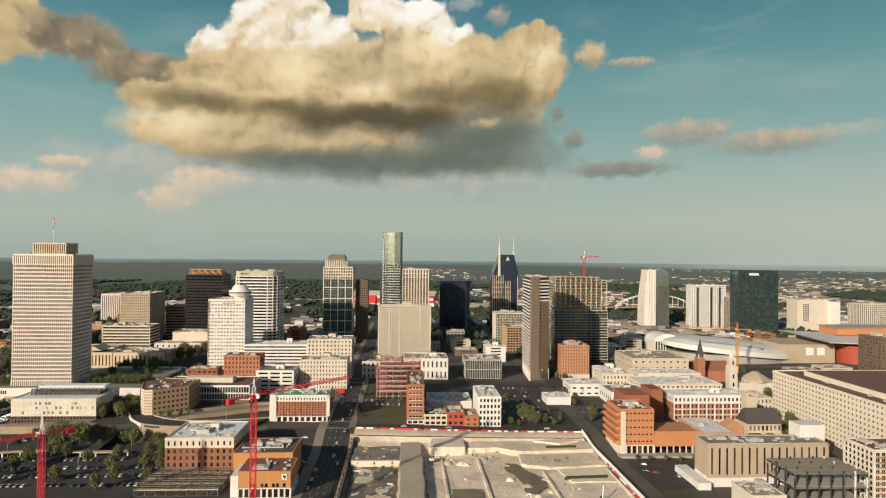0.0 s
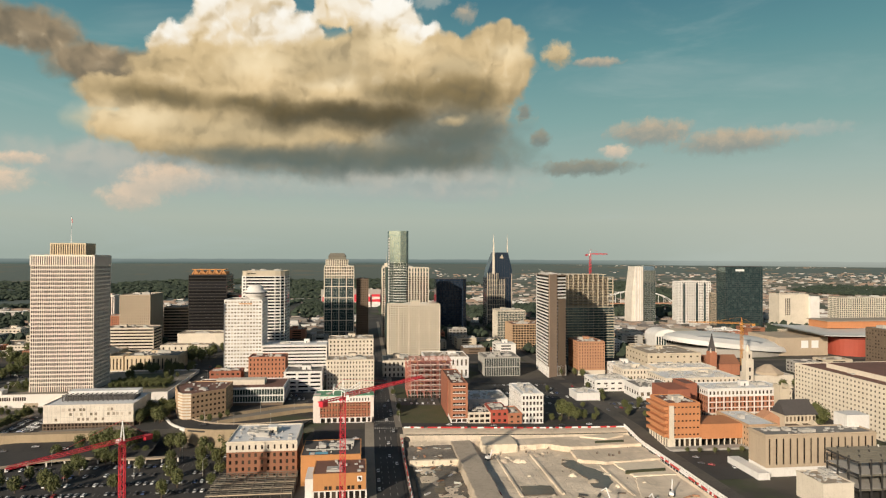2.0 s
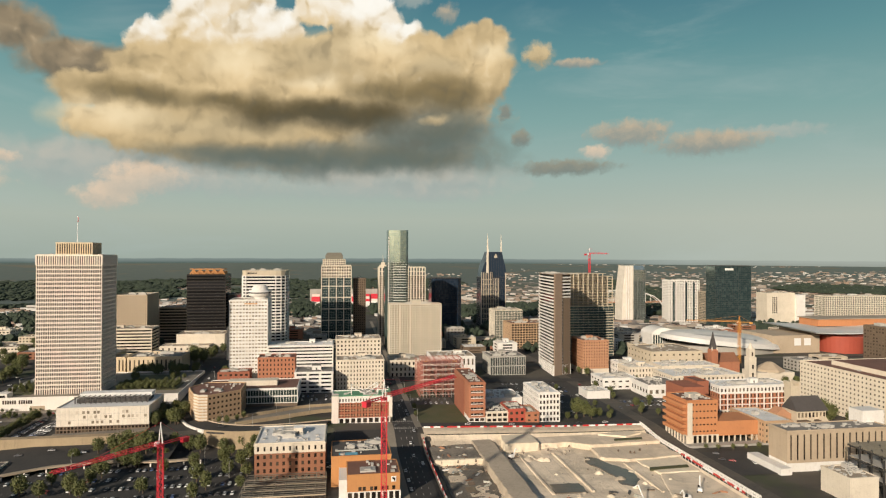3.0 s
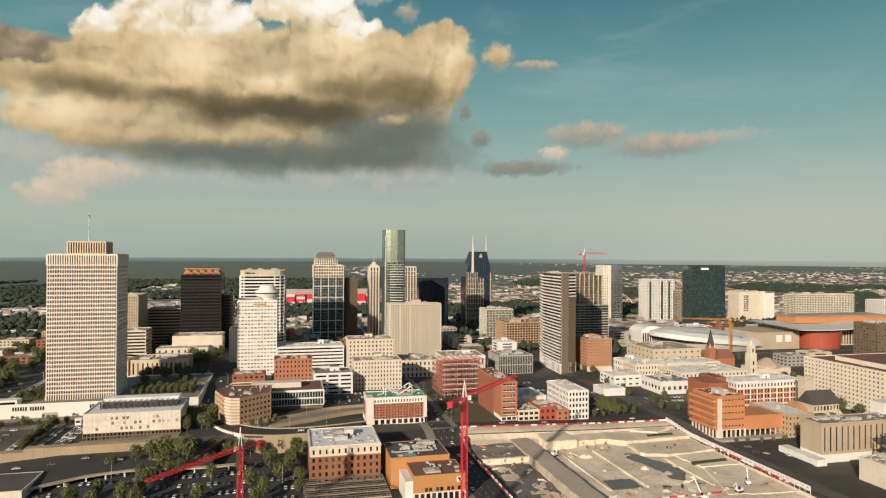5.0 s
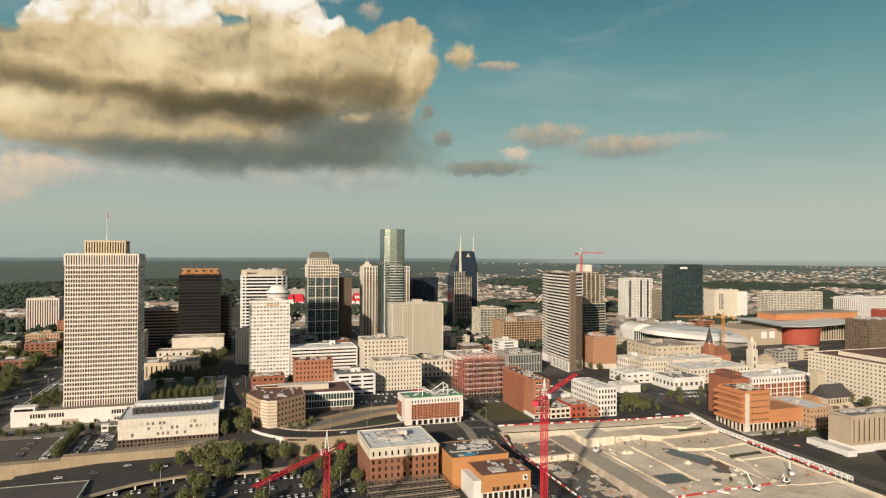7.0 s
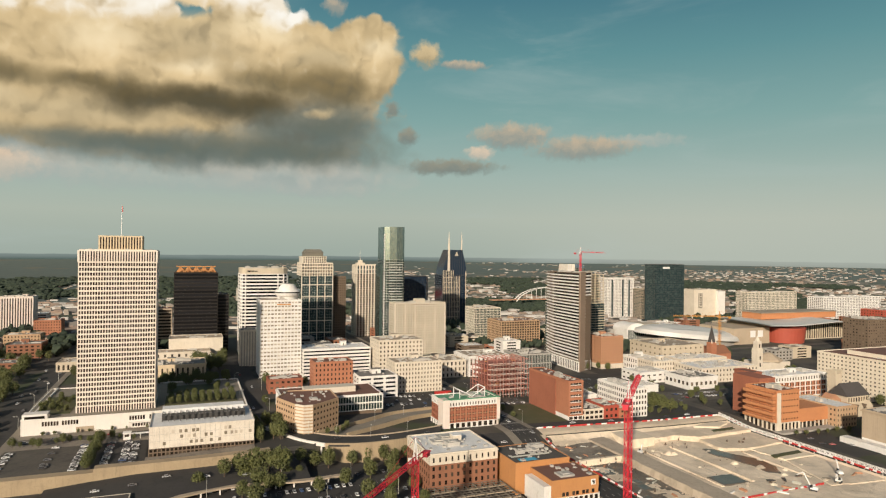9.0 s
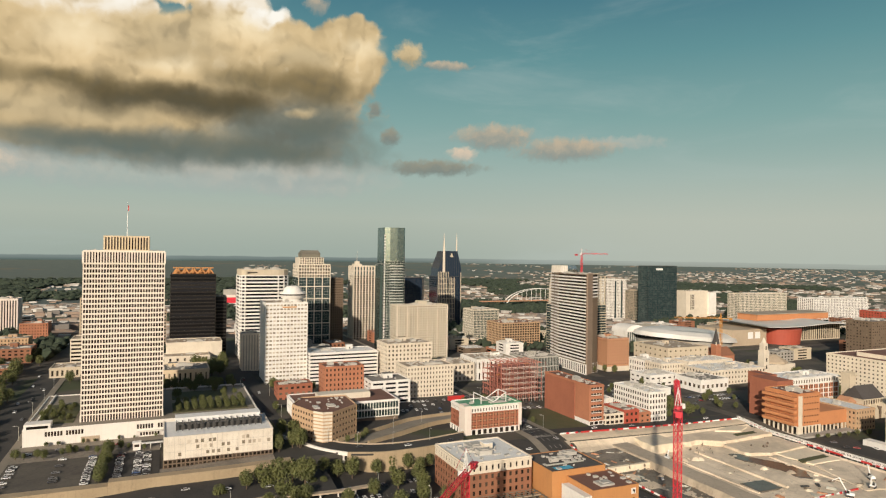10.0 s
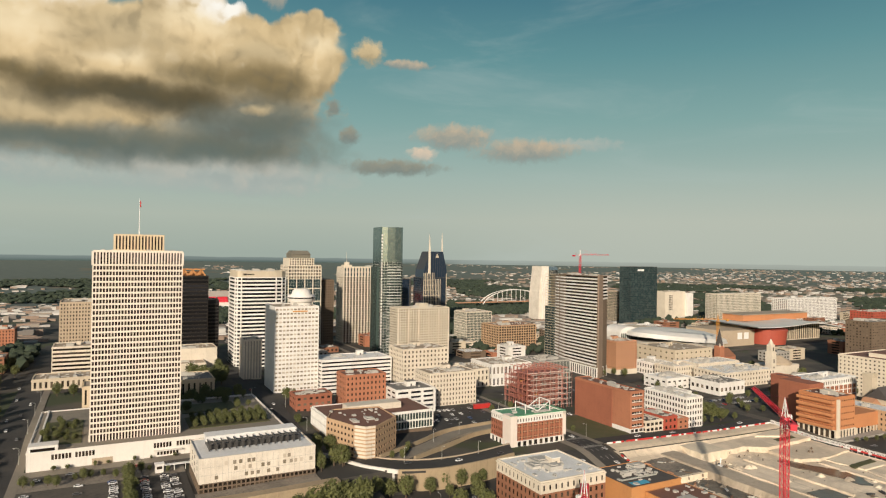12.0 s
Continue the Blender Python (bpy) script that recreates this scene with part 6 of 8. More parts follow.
ribbon("kerb", [(x + 0.9, y + 0.9) for x, y in RAMP_IN], [(x, y) for x, y in RAMP_IN], 2.4, 1.2, CONCRETE_TAN, "tan concrete kerb wall of the ramp")
ribbon("road_slope", [(-186, 512), (-152, 530), (-122, 547), (-80, 553)], [(-176, 505), (-147, 521), (-117, 538), (-80, 545)], 1.4, 1.6, PAVING, "pale concrete slope between retaining walls")
ribbon("wall_slope", [(-190, 514), (-154, 533), (-124, 550), (-80, 556)], [(-189, 513.2), (-153.5, 532), (-123.5, 549), (-80, 555)], 3.0, 3.0, RETAINING, "tan concrete retaining wall of the slope")
ribbon("wall_slope_lower", [(-172, 503), (-144, 517), (-114, 533), (-95, 537)], [(-171, 502), (-143.5, 516), (-113.5, 532), (-95, 536)], 2.9, 2.9, RETAINING, "tan concrete retaining wall of the slope")
ribbon("wall_west", [(-470, 489), (-400, 489), (-345, 489), (-321, 489)], [(-470, 482), (-400, 482), (-345, 482), (-321, 482)], -0.6, 9.6, RETAINING, "low tan concrete retaining wall")
ribbon("wall_west_upper", [(-321, 488), (-294, 488), (-262, 488.5), (-224, 491)], [(-321, 481.5), (-294, 481.5), (-262, 482), (-224, 484)], 1.7, 12.0, RETAINING, "tan concrete retaining wall")
deck_in = [(-340, 405), (-310, 425), (-291, 438), (-274, 448), (-247, 454), (-211, 450), (-186, 452)]
ribbon("wall_deck", deck_in, [(x + 0.4, y - 3.5) for x, y in deck_in], -6.4, 1.0, CONCRETE_TAN, "curved concrete deck over the car park")
terr, tv, tf = Shape(), [], []
for k in range(29):
    x = -345 + 5 * k
    zi = lerp(x, (-345, -320, -300, -205), (-7.4, -5.2, -3.6, -3.6))
    yo = lerp(x, [p[0] for p in deck_in], [p[1] for p in deck_in])
    for j in range(5):
        u = j / 4
        tv.append((x, 482.5 + (yo - 482.5) * u, zi + (-6.35 - zi) * u))
    tv.append((x, yo, -7.6))
for k in range(28):
    for j in range(5):
        a = k * 6 + j
        tf.append((a, a + 1, a + 7, a + 6))
structure("road_terrace", terr.add(tv, tf), ASPHALT, "sloping asphalt road below the retaining wall")
for k in range(16):
    x = -335 + 150 * k / 15
    y = lerp(x, [p[0] for p in deck_in], [p[1] for p in deck_in]) - 2.5
    structure("wall_post", Shape().box(x - 0.4, x + 0.4, y - 0.4, y + 0.4, -10, -7.3), CONCRETE_WHITE, "concrete post of the deck")
block("dark_roofed_shed", "low shed with a wide dark flat roof", (-348, -300, 420, 452), -4.5, STUCCO_CREAM, None, ROOF_DARK, units=0, parapet=0.4)

# ---------- excavation ----------
rnd = random.Random(5)
site, sv, sf = Shape(), [], []
for j in range(151):
    for i in range(112):
        x, y = -34 + 1.505 * i, 250 + 1.5 * j
        edge = smooth(0, 6, min(x + 34, 133 - x, 476 - y))
        n1, n2, n3 = (noise.noise(Vector((x * f, y * f, f * 40))) for f in (0.045, 0.16, 0.5))
        cut = 0.5 * (smooth(0.02, 0.10, n1) + smooth(0.22, 0.28, n1) - 1.0)       # low benches left by the diggers
        sv.append((x, y, ground(x, y) + 0.45 + edge * (0.35 * cut + 0.25 * n2 + 0.16 * n3)))
for j in range(150):
    for i in range(111):
        a = j * 112 + i
        sf.append((a, a + 1, a + 113, a + 112))
structure("ground_site", site.add(sv, sf), SITE, "pale uneven excavated limestone floor")
strip("ground_apron", -36, 136, 476, 488, SAND, "dusty ground along the edge of the excavation", 0.15, 3.0)
strip("ground_dust", -38.5, -34, 250, 476, SAND, "dusty strip beside the street", 0.2, 6.0)


def bench(name, ring, z0, z1, material, label):
    """A cut rock bench with an uneven edge."""
    top, foot, n = [], [], len(ring)
    mid = sum((Vector(p) for p in ring), Vector((0, 0))) / n
    rag = min(1.0, min(max(p[0] for p in ring) - min(p[0] for p in ring), max(p[1] for p in ring) - min(p[1] for p in ring)) / 22)
    for i in range(n):
        p, q = Vector(ring[i]), Vector(ring[(i + 1) % n])
        m = max(2, int((q - p).length / 2.2))
        t = (q - p).normalized()
        for k in range(m):
            w = p + (q - p) * (k / m)
            w += Vector((t.y, -t.x)) * rag * (1.3 * noise.noise(Vector((w.x * 0.13, w.y * 0.13, 7))) + 0.6 * noise.noise(Vector((w.x * 0.6, w.y * 0.6, 3))))
            top.append((w.x, w.y, z1 + 0.25 * noise.noise(Vector((w.x * 0.3, w.y * 0.3, 1)))))
            w += Vector((t.y, -t.x)) * (0.35 * min(z1 - z0, 5) * (0.7 + 0.6 * noise.noise(Vector((w.x * 0.2, w.y * 0.2, 9)))))
            foot.append((w.x, w.y, z0))
    c = len(top)
    inner = [(mid.x + (x - mid.x) * 0.93, mid.y + (y - mid.y) * 0.93, z1 + 0.15) for x, y, z in top]
    s = Shape().add(foot + top + inner, [(i, (i + 1) % c, (i + 1) % c + c, i + c) for i in range(c)] + [(i + c, (i + 1) % c + c, (i + 1) % c + 2 * c, i + 2 * c) for i in range(c)] + [tuple(range(2 * c, 3 * c))])
    return structure(name, s, material, label)


bench("ground_bench", [(18, 453), (43, 453), (43, 479), (20, 479)], -14, -6.6, SAND_PALE, "pale cut limestone block")
bench("ground_bench", [(43, 456), (66, 457), (80, 449), (104, 450), (134, 452), (134, 479), (43, 479)], -14, -8.6, SITE, "pale limestone bench")
bench("ground_bench", [(78, 428), (96, 420), (134, 424), (134, 452), (80, 449)], -14, -10.6, SITE, "limestone bench of the excavation")
bench("ground_bench", [(104, 395), (134, 396), (134, 424), (100, 421)], -14, -11.7, SAND_PALE, "low limestone bench of the excavation")
bench("ground_bench", [(90, 350), (133, 345), (133, 396), (104, 395)], -14, -12.2, SITE, "sandy bench of the excavation")
bench("ground_bench", [(-34, 433), (-2, 433), (-2, 478), (-34, 478)], -14, -9.6, DUST, "grey dusty bench beside the ramp")
bench("ground_bench", [(-34, 431), (-2, 431), (-2, 433.5), (-34, 433.5)], -14, -9.2, SAND_PALE, "pale edge wall of the pit")
bench("ground_pit", [(-33, 345), (-3, 345), (-3, 430), (-33, 430)], -13.5, -12.55, DUST_DARK, "grey dusty floor of the pit")
bench("ground_ramp", [(-2, 250), (12.5, 250), (12.5, 488), (-2, 488)], -14, -8.4, DUST_TAN, "tan haul ramp across the excavation")
bench("ground_puddle", [(69, 434), (76, 432), (80, 420), (88, 405), (87, 388), (78, 376), (72, 380), (74, 396), (70, 410), (66, 424)], -13.4, -12.15, MUD_OR_SHADE, "dark wet hollow in the limestone")
# raised slab whose dark colour stands in for a trench sunk in shade
bench("ground_puddle", [(28, 372), (47, 371), (47, 386), (29, 387)], -13.4, -12.2, MUD_OR_SHADE, "dark slab in place of a sunken trench")
for x0, x1, y0, y1, h in ((50, 51.6, 372, 446, 1.3), (25.5, 27, 371, 448, 0.9), (90, 91.5, 365, 418, 1.2)):
    bench("ground_ridge", [(x0, y0), (x1, y0), (x1, y1), (x0, y1)], -14, -12.7 + 0.7 * h, SITE, "pale limestone ridge left between cuts")
bench("ground_ridge", [(94, 470), (112, 462), (128, 470), (120, 476)], -9, -7.4, SAND_PALE, "heap of pale rubble")
bench("ground_weeds", [(100, 455), (122, 456), (124, 461), (102, 460)], -9, -8.3, GRASS, "strip of dry weeds on the bench")
bench("ground_weeds", [(100, 400), (128, 402), (130, 407), (102, 405)], -12, -11.4, GRASS, "strip of dry weeds on the bench")
for k in range(9):
    px, py, a, b = rnd.uniform(-30, -8), 350 + 9 * k, rnd.uniform(2, 6), rnd.uniform(2, 6)
    bench("ground_patch", [(px - a, py - b), (px + a, py - b), (px + a, py + b), (px - a, py + b)], -13.2, -12.5 + 0.02 * k, SAND if k % 3 == 0 else MUD_OR_SHADE, "patch of broken ground in the pit")
rub = Shape()
for k in range(380):
    x, y = rnd.uniform(-32, 132), rnd.uniform(350, 476)
    if k > 90:
        x, y = rnd.uniform(-33, -3), rnd.uniform(350, 478)
    r = rnd.uniform(0.2, 0.7)
    z = -12.9 if y < 430 else -9.9
    rub.taper(x, y, z - 1, z + r * rnd.uniform(0.8, 1.6), r, r * rnd.uniform(0.5, 1.3), r * 0.5, r * 0.4, rnd.uniform(-0.3, 0.3), rnd.uniform(-0.3, 0.3))
tagged(new("rubble", rub.mesh("rubble", BROWN_STONE)), "scattered limestone rubble and timber on the site", "rubble", "", "stuff")



def heap(x, y, z, r, h, material, label):
    """A tipped pile: a lumpy cone with a flattened top."""
    v, f, n = [], [], 16
    for j, (k, u) in enumerate(((1.0, 0.0), (0.78, 0.35), (0.5, 0.72), (0.2, 0.96))):
        for i in range(n):
            a = 2 * math.pi * i / n
            q = r * k * (1 + 0.35 * noise.noise(Vector((x + math.cos(a) * 1.3, y + math.sin(a) * 1.3, j * 0.4))))
            v.append((x + q * math.cos(a), y + q * math.sin(a) * 0.8, z - 0.5 + (h + 0.5) * u * (1 + 0.15 * noise.noise(Vector((i * 0.9, x, j))))))
    for j in range(3):
        f += [(j * n + i, j * n + (i + 1) % n, (j + 1) * n + (i + 1) % n, (j + 1) * n + i) for i in range(n)]
    f.append(tuple(range(3 * n, 4 * n)))
    me = Shape().add(v, f).mesh("dirt_mound", material)
    tagged(new("dirt_mound", me), label, "mound", "mounds on the site")


hr = random.Random(77)
for k in range(26):
    x, y = hr.uniform(24, 126), hr.uniform(352, 450)
    r = hr.uniform(1.5, 4.5)
    heap(x, y, -12.4, r, r * hr.uniform(0.25, 0.5), hr.choice((SITE, SAND_PALE, DUST_TAN)), "low tipped heap of pale limestone spoil")
for k in range(16):
    x, y = hr.uniform(-32, -4), hr.uniform(346, 476)
    r = hr.uniform(1.2, 3.2)
    heap(x, y, -9.7 if y > 433 else -12.6, r, r * 0.45, hr.choice((DUST, SAND, BROWN_STONE)), "dark tipped heap of rubble in the pit")
for k in range(44):
    left = k < 30
    x, y = (hr.uniform(-32, -5), hr.uniform(346, 474)) if left else (hr.uniform(20, 128), hr.uniform(350, 372))
    z = (-9.55 if y > 433 else -12.5) if left else -12.3
    o = thing("material_stack", x, y, z, "stack of timber and steel lying on the site", "stack", "stacks on the site")
    o.rotation_euler = (0, 0, hr.uniform(0, 3.1))
    m = hr.choice((BROWN_STONE, STEEL_DARK, STUCCO_WHITE, STEEL_LIGHT, BRICK_TAN))
    for q in range(2 + k % 2):
        part("timber", Shape().box(-hr.uniform(1.5, 3), hr.uniform(1.5, 3), -0.9 + 0.7 * (q % 2), -0.3 + 0.7 * (q % 2), -0.3 if q < 2 else 0.5, 0.5 if q < 2 else 1.0), m, o)

# red and white barriers round the site
BAR_R = Shape().taper(0, 0, 0, 0.4, 1.2, 0.4, 1.2, 0.25).taper(0, 0, 0.4, 1.1, 1.2, 0.25, 1.2, 0.12).mesh("panel", RED_PAINT)
BAR_W = Shape().taper(0, 0, 0, 0.4, 1.2, 0.4, 1.2, 0.25).taper(0, 0, 0.4, 1.0, 1.2, 0.25, 1.2, 0.12).mesh("panel", WHITE_PAINT)


def barriers(p, q, red, zf):
    p, q = Vector(p), Vector(q)
    n = int((q - p).length / 2.5)
    turn = math.atan2(q.y - p.y, q.x - p.x)
    for k in range(n):
        w = p + (q - p) * ((k + 0.5) / n)
        if rnd.random() < 0.06:
            continue
        is_red = rnd.random() < red
        o = new("barrier", BAR_R if is_red else BAR_W)
        o.matrix_world = pose(w.x, w.y, zf(w.x, w.y), 0, 0, math.degrees(turn) + rnd.uniform(-4, 4))
        tagged(o, "red site barrier beside the excavation" if is_red else "white site barrier beside the excavation", "barrier", "barriers round the excavation")


barriers((-35, 486.4), (136, 486.4), 0.55, lambda x, y: ground(x, y) + 0.15)
barriers((136.2, 484), (132.5, 350), 0.5, lambda x, y: ground(136.5, y) + 0.1)
barriers((13.6, 446), (15, 352), 0.6, lambda x, y: -12.7)
barriers((18, 352), (88, 354), 0.75, lambda x, y: -12.7)
barriers((-37.2, 470), (-37.2, 300), 0.5, lambda x, y: ground(-39, y) + 0.2)


def excavator(x, y, z, turn, boom):
    ob = thing("crawler_lift", x, y, z, "white crawler machine with a raised boom on the site", "machine", "site machines")
    ob.rotation_euler = (0, 0, radians(turn))
    for s in (-1.3, 1.3):
        part("track", Shape().taper(0, s, 0, 1.0, 2.3, 0.35, 1.8, 0.35), RUBBER, ob)
    part("body", Shape().taper(-0.4, 0, 1.0, 2.6, 2.0, 1.4, 1.8, 1.2), WHITE_PAINT, ob)
    part("cab", Shape().taper(1.0, 0.7, 2.0, 3.4, 0.8, 0.6, 0.6, 0.5), CAR_GLASS, ob)
    part("boom", Shape().bar((1.2, 0, 2.0), (boom * 0.55, 0, boom), 0.55).bar((boom * 0.55, 0, boom), (boom * 0.9, 0, boom * 0.75), 0.4), WHITE_PAINT, ob)


excavator(72, 348, -12.7, 120, 10)
excavator(112, 362, -12.2, 60, 8)
excavator(98, 352, -12.2, 200, 6)
excavator(20, 440, -12.7, 30, 6)


# ---------- cranes ----------
def tower_crane(name, label, x, y, z0, deck, apex, jib, az, material, width=2.0, counter=15.0):
    """A lattice tower crane; az: where the jib points, degrees clockwise from +y."""
    ob = thing(name, x, y, z0, label, "tower crane", "tower cranes")
    w, h = width / 2, deck - z0
    for i, (a, b) in enumerate(((-w, -w), (w, -w), (w, w), (-w, w))):
        part("mast_leg", Shape().bar((a, b, 0), (a, b, h), 0.21 * width / 2), material, ob)
    lace = Shape()
    n = int(h / (width * 1.1))
    ring = ((-w, -w), (w, -w), (w, w), (-w, w))
    for k in range(n):
        za, zb = h * k / n, h * (k + 1) / n
        for i in range(4):
            (a, b), (c, d) = ring[i], ring[(i + 1) % 4]
            lace.bar((a, b, za), (c, d, zb), 0.10 * width / 2).bar((c, d, za), (a, b, zb), 0.10 * width / 2).bar((a, b, zb), (c, d, zb), 0.10 * width / 2)
    tagged(part("mast_lacing", lace, material, ob), kind="stuff")
    part("slewing_ring", Shape().tube(0, 0, h, h + 1.2, w * 1.5, w * 1.3, 12), material, ob)
    u = Vector((math.sin(radians(az)), math.cos(radians(az)), 0))
    s = Vector((u.y, -u.x, 0))
    up = Vector((0, 0, 1))
    base = Vector((0, 0, h + 1.3))
    top = Vector((0, 0, apex - z0))
    jw = 0.6 * width
    for side in (-1, 1):
        part("jib_chord", Shape().bar(base + s * jw * side, base + s * jw * side + u * jib, 0.22 * width / 2), material, ob)
    part("jib_chord", Shape().bar(base + up * 1.7, base + up * 1.2 + u * jib, 0.22 * width / 2), material, ob)
    lj, m = Shape(), int(jib / 2.2)
    for k in range(m):
        a, b = base + u * (jib * k / m), base + u * (jib * (k + 1) / m)
        lift = up * (1.7 - 0.5 * k / m)
        lj.bar(a + s * jw, (a + b) / 2 + lift, 0.10 * width / 2).bar((a + b) / 2 + lift, b + s * jw, 0.10 * width / 2)
        lj.bar(a - s * jw, (a + b) / 2 + lift, 0.10 * width / 2).bar((a + b) / 2 + lift, b - s * jw, 0.10 * width / 2)
        lj.bar(a - s * jw, b + s * jw, 0.09 * width / 2)
    tagged(part("jib_lacing", lj, material, ob), kind="stuff")
    cb = Shape()
    for side in (-1, 1):
        cb.bar(base + s * jw * side, base + s * jw * side - u * counter, 0.35 * width / 2)
    part("counter_jib", cb, material, ob)
    part("counterweight", Shape().bar(base - u * (counter - 3.5) - up * 0.9, base - u * counter - up * 0.9, 2.0 * width / 2), material, ob)
    part("cat_head", Shape().bar(base + s * w, top, 0.25).bar(base - s * w, top, 0.25).bar(base + u * w, top, 0.25).bar(base - u * w, top, 0.25), WHITE_PAINT if material is CRANE_RED else material, ob)
    part("tie_rod", Shape().bar(top, base + u * jib * 0.62 + up * 1.5, 0.10), material, ob)
    part("tie_rod", Shape().bar(top, base - u * counter * 0.9, 0.10), material, ob)
    c = base + s * (w + 0.8) + u * 1.0
    part("cab", Shape().taper(c.x, c.y, c.z - 1.2, c.z + 1.0, 0.8, 0.8, 0.7, 0.7), WHITE_PAINT, ob, "white driver's cab")
    return ob


tower_crane("tower_crane", "tall red lattice tower crane beside the street", -74.7, 329.6, -10.0, 54.5, 64.5, 64, 42.5, CRANE_RED, 2.6)
tower_crane("tower_crane", "red lattice tower crane over the car park", -180.4, 336.6, -10.0, 34.0, 45.5, 50, 221, CRANE_RED, 2.4)
tower_crane("tower_crane", "red tower crane on the tower under construction", 236, 845, 98.6, 126, 135, 52, 176, CRANE_RED, 2.2, 14)
tower_crane("tower_crane", "yellow tower crane near the arena", 394, 750, -8.0, 42, 51, 62, 293, CRANE_ORANGE, 2.6)

# open steel grid on the yard in front of the warehouse
grid = thing("steel_grid", -127, 391, -9.95, "dull steel framework of an open yard structure", "steel framework")
for i in range(9):
    x = -23 + 46 * i / 8
    part("beam", Shape().box(x - 0.15, x + 0.15, -18, 17, 4.2, 4.6), STEEL_OLIVE, grid)
    for j in range(4):
        y = -17.5 + 34 * j / 3
        part("post", Shape().box(x - 0.15, x + 0.15, y - 0.15, y + 0.15, 0, 4.2), STEEL_OLIVE, grid)
for j in range(12):
    y = -17.5 + 34 * j / 11
    part("purlin", Shape().box(-23.3, 23.3, y - 0.12, y + 0.12, 4.62, 4.9), STEEL_OLIVE, grid)
for i in range(8):
    x = -23 + 46 * i / 8
    part("brace", Shape().bar((x, -17.6, 0.2), (x + 5.7, -17.6, 4.2), 0.16), STEEL_OLIVE, grid)

part("deck", Shape().box(-23.5, 23.5, -18, 17, 0.05, 0.6), STEEL_DARK, grid, "dark deck under the framework")
for k in range(16):
    x = -22 + 44 * k / 15
    part("joist", Shape().box(x - 0.1, x + 0.1, -17.8, 16.8, 2.2, 2.5), STEEL_OLIVE, grid)
for j in (0, 3, 6, 9):
    y = -17.5 + 34 * j / 11
    part("girder", Shape().box(-23.3, 23.3, y - 0.2, y + 0.2, 3.4, 4.15), CONCRETE_TAN, grid)
# white lattice fence along the street edge of the excavation
fence = thing("lattice_fence", 134.5, 410, -9.0, "long white lattice fence beside the excavation", "fence")
for k in range(37):
    y = -72 + 4.0 * k
    zf = ground(138, 410 + y) + 9.0
    part("post", Shape().box(-0.12, 0.12, y - 0.12, y + 0.12, zf - 4, zf + 3.2), WHITE_PAINT, fence)
    panel = Shape()
    for m in range(4):
        a, b = y + m, y + m + 1
        panel.bar((0, a, zf + 0.3), (0, b, zf + 3.0), 0.22).bar((0, b, zf + 0.3), (0, a, zf + 3.0), 0.22)
    panel.bar((0, y, zf + 3.0), (0, y + 4, zf + 3.0), 0.25).bar((0, y, zf + 0.3), (0, y + 4, zf + 0.3), 0.25)
    part("lattice_panel", panel, WHITE_PAINT, fence)

# half-built frames by the tan block
nf = thing("concrete_frame", 226, 345, -10, "half-built concrete frame with steel beams", "construction frame")
for i in range(7):
    for j in range(4):
        x, y = -20 + 6.6 * i, -13 + 8.6 * j
        part("column", Shape().box(x - 0.35, x + 0.35, y - 0.35, y + 0.35, -1, 24.5 if (i + j) % 3 else 21), STUCCO_WHITE if i > 4 else STEEL_DARK, nf)
for level in (7.5, 15.5, 23.0):
    for j in range(10 if level > 20 else 4):
        y = -13 + 25.8 * j / (9 if level > 20 else 3)
        part("beam", Shape().box(-20.5, 20.2, y - 0.25, y + 0.25, level, level + 0.8), STEEL_OLIVE, nf)
    for i in range(7):
        x = -20 + 6.6 * i
        part("beam", Shape().box(x - 0.3, x + 0.3, -13.5, 13.5, level - 0.9, level - 0.05), STEEL_DARK, nf)
    if level < 20:
        part("deck", Shape().box(-20.2, 20, -12.6, 12.6, level + 0.82, level + 1.05), CONCRETE_GREY, nf, "grey concrete deck")
block("beige_box", "plain beige concrete core with a stepped top", (181, 199, 328, 350), 3.0, STUCCO_CREAM, None, ROOF_TAN, units=2)
cf = block("scaffolded_block", "half-built block wrapped in scaffold", (263, 296, 350, 374), 19.5, STONE_AGED, (3.4, 3.4, 0.8, 0.72, GLASS_DARK, 0.9), ROOF_BROWN, units=3)
for i in range(12):
    x = -17.5 + 35 * i / 11
    part("scaffold_pole", Shape().box(x - 0.08, x + 0.08, -16, -15.84, -1, 29), STEEL_LIGHT, cf)
for k in range(10):
    part("scaffold_deck", Shape().box(-17.8, 17.8, -16.1, -14.9, 1 + 2.9 * k, 1.15 + 2.9 * k), PANEL_ORANGE, cf)


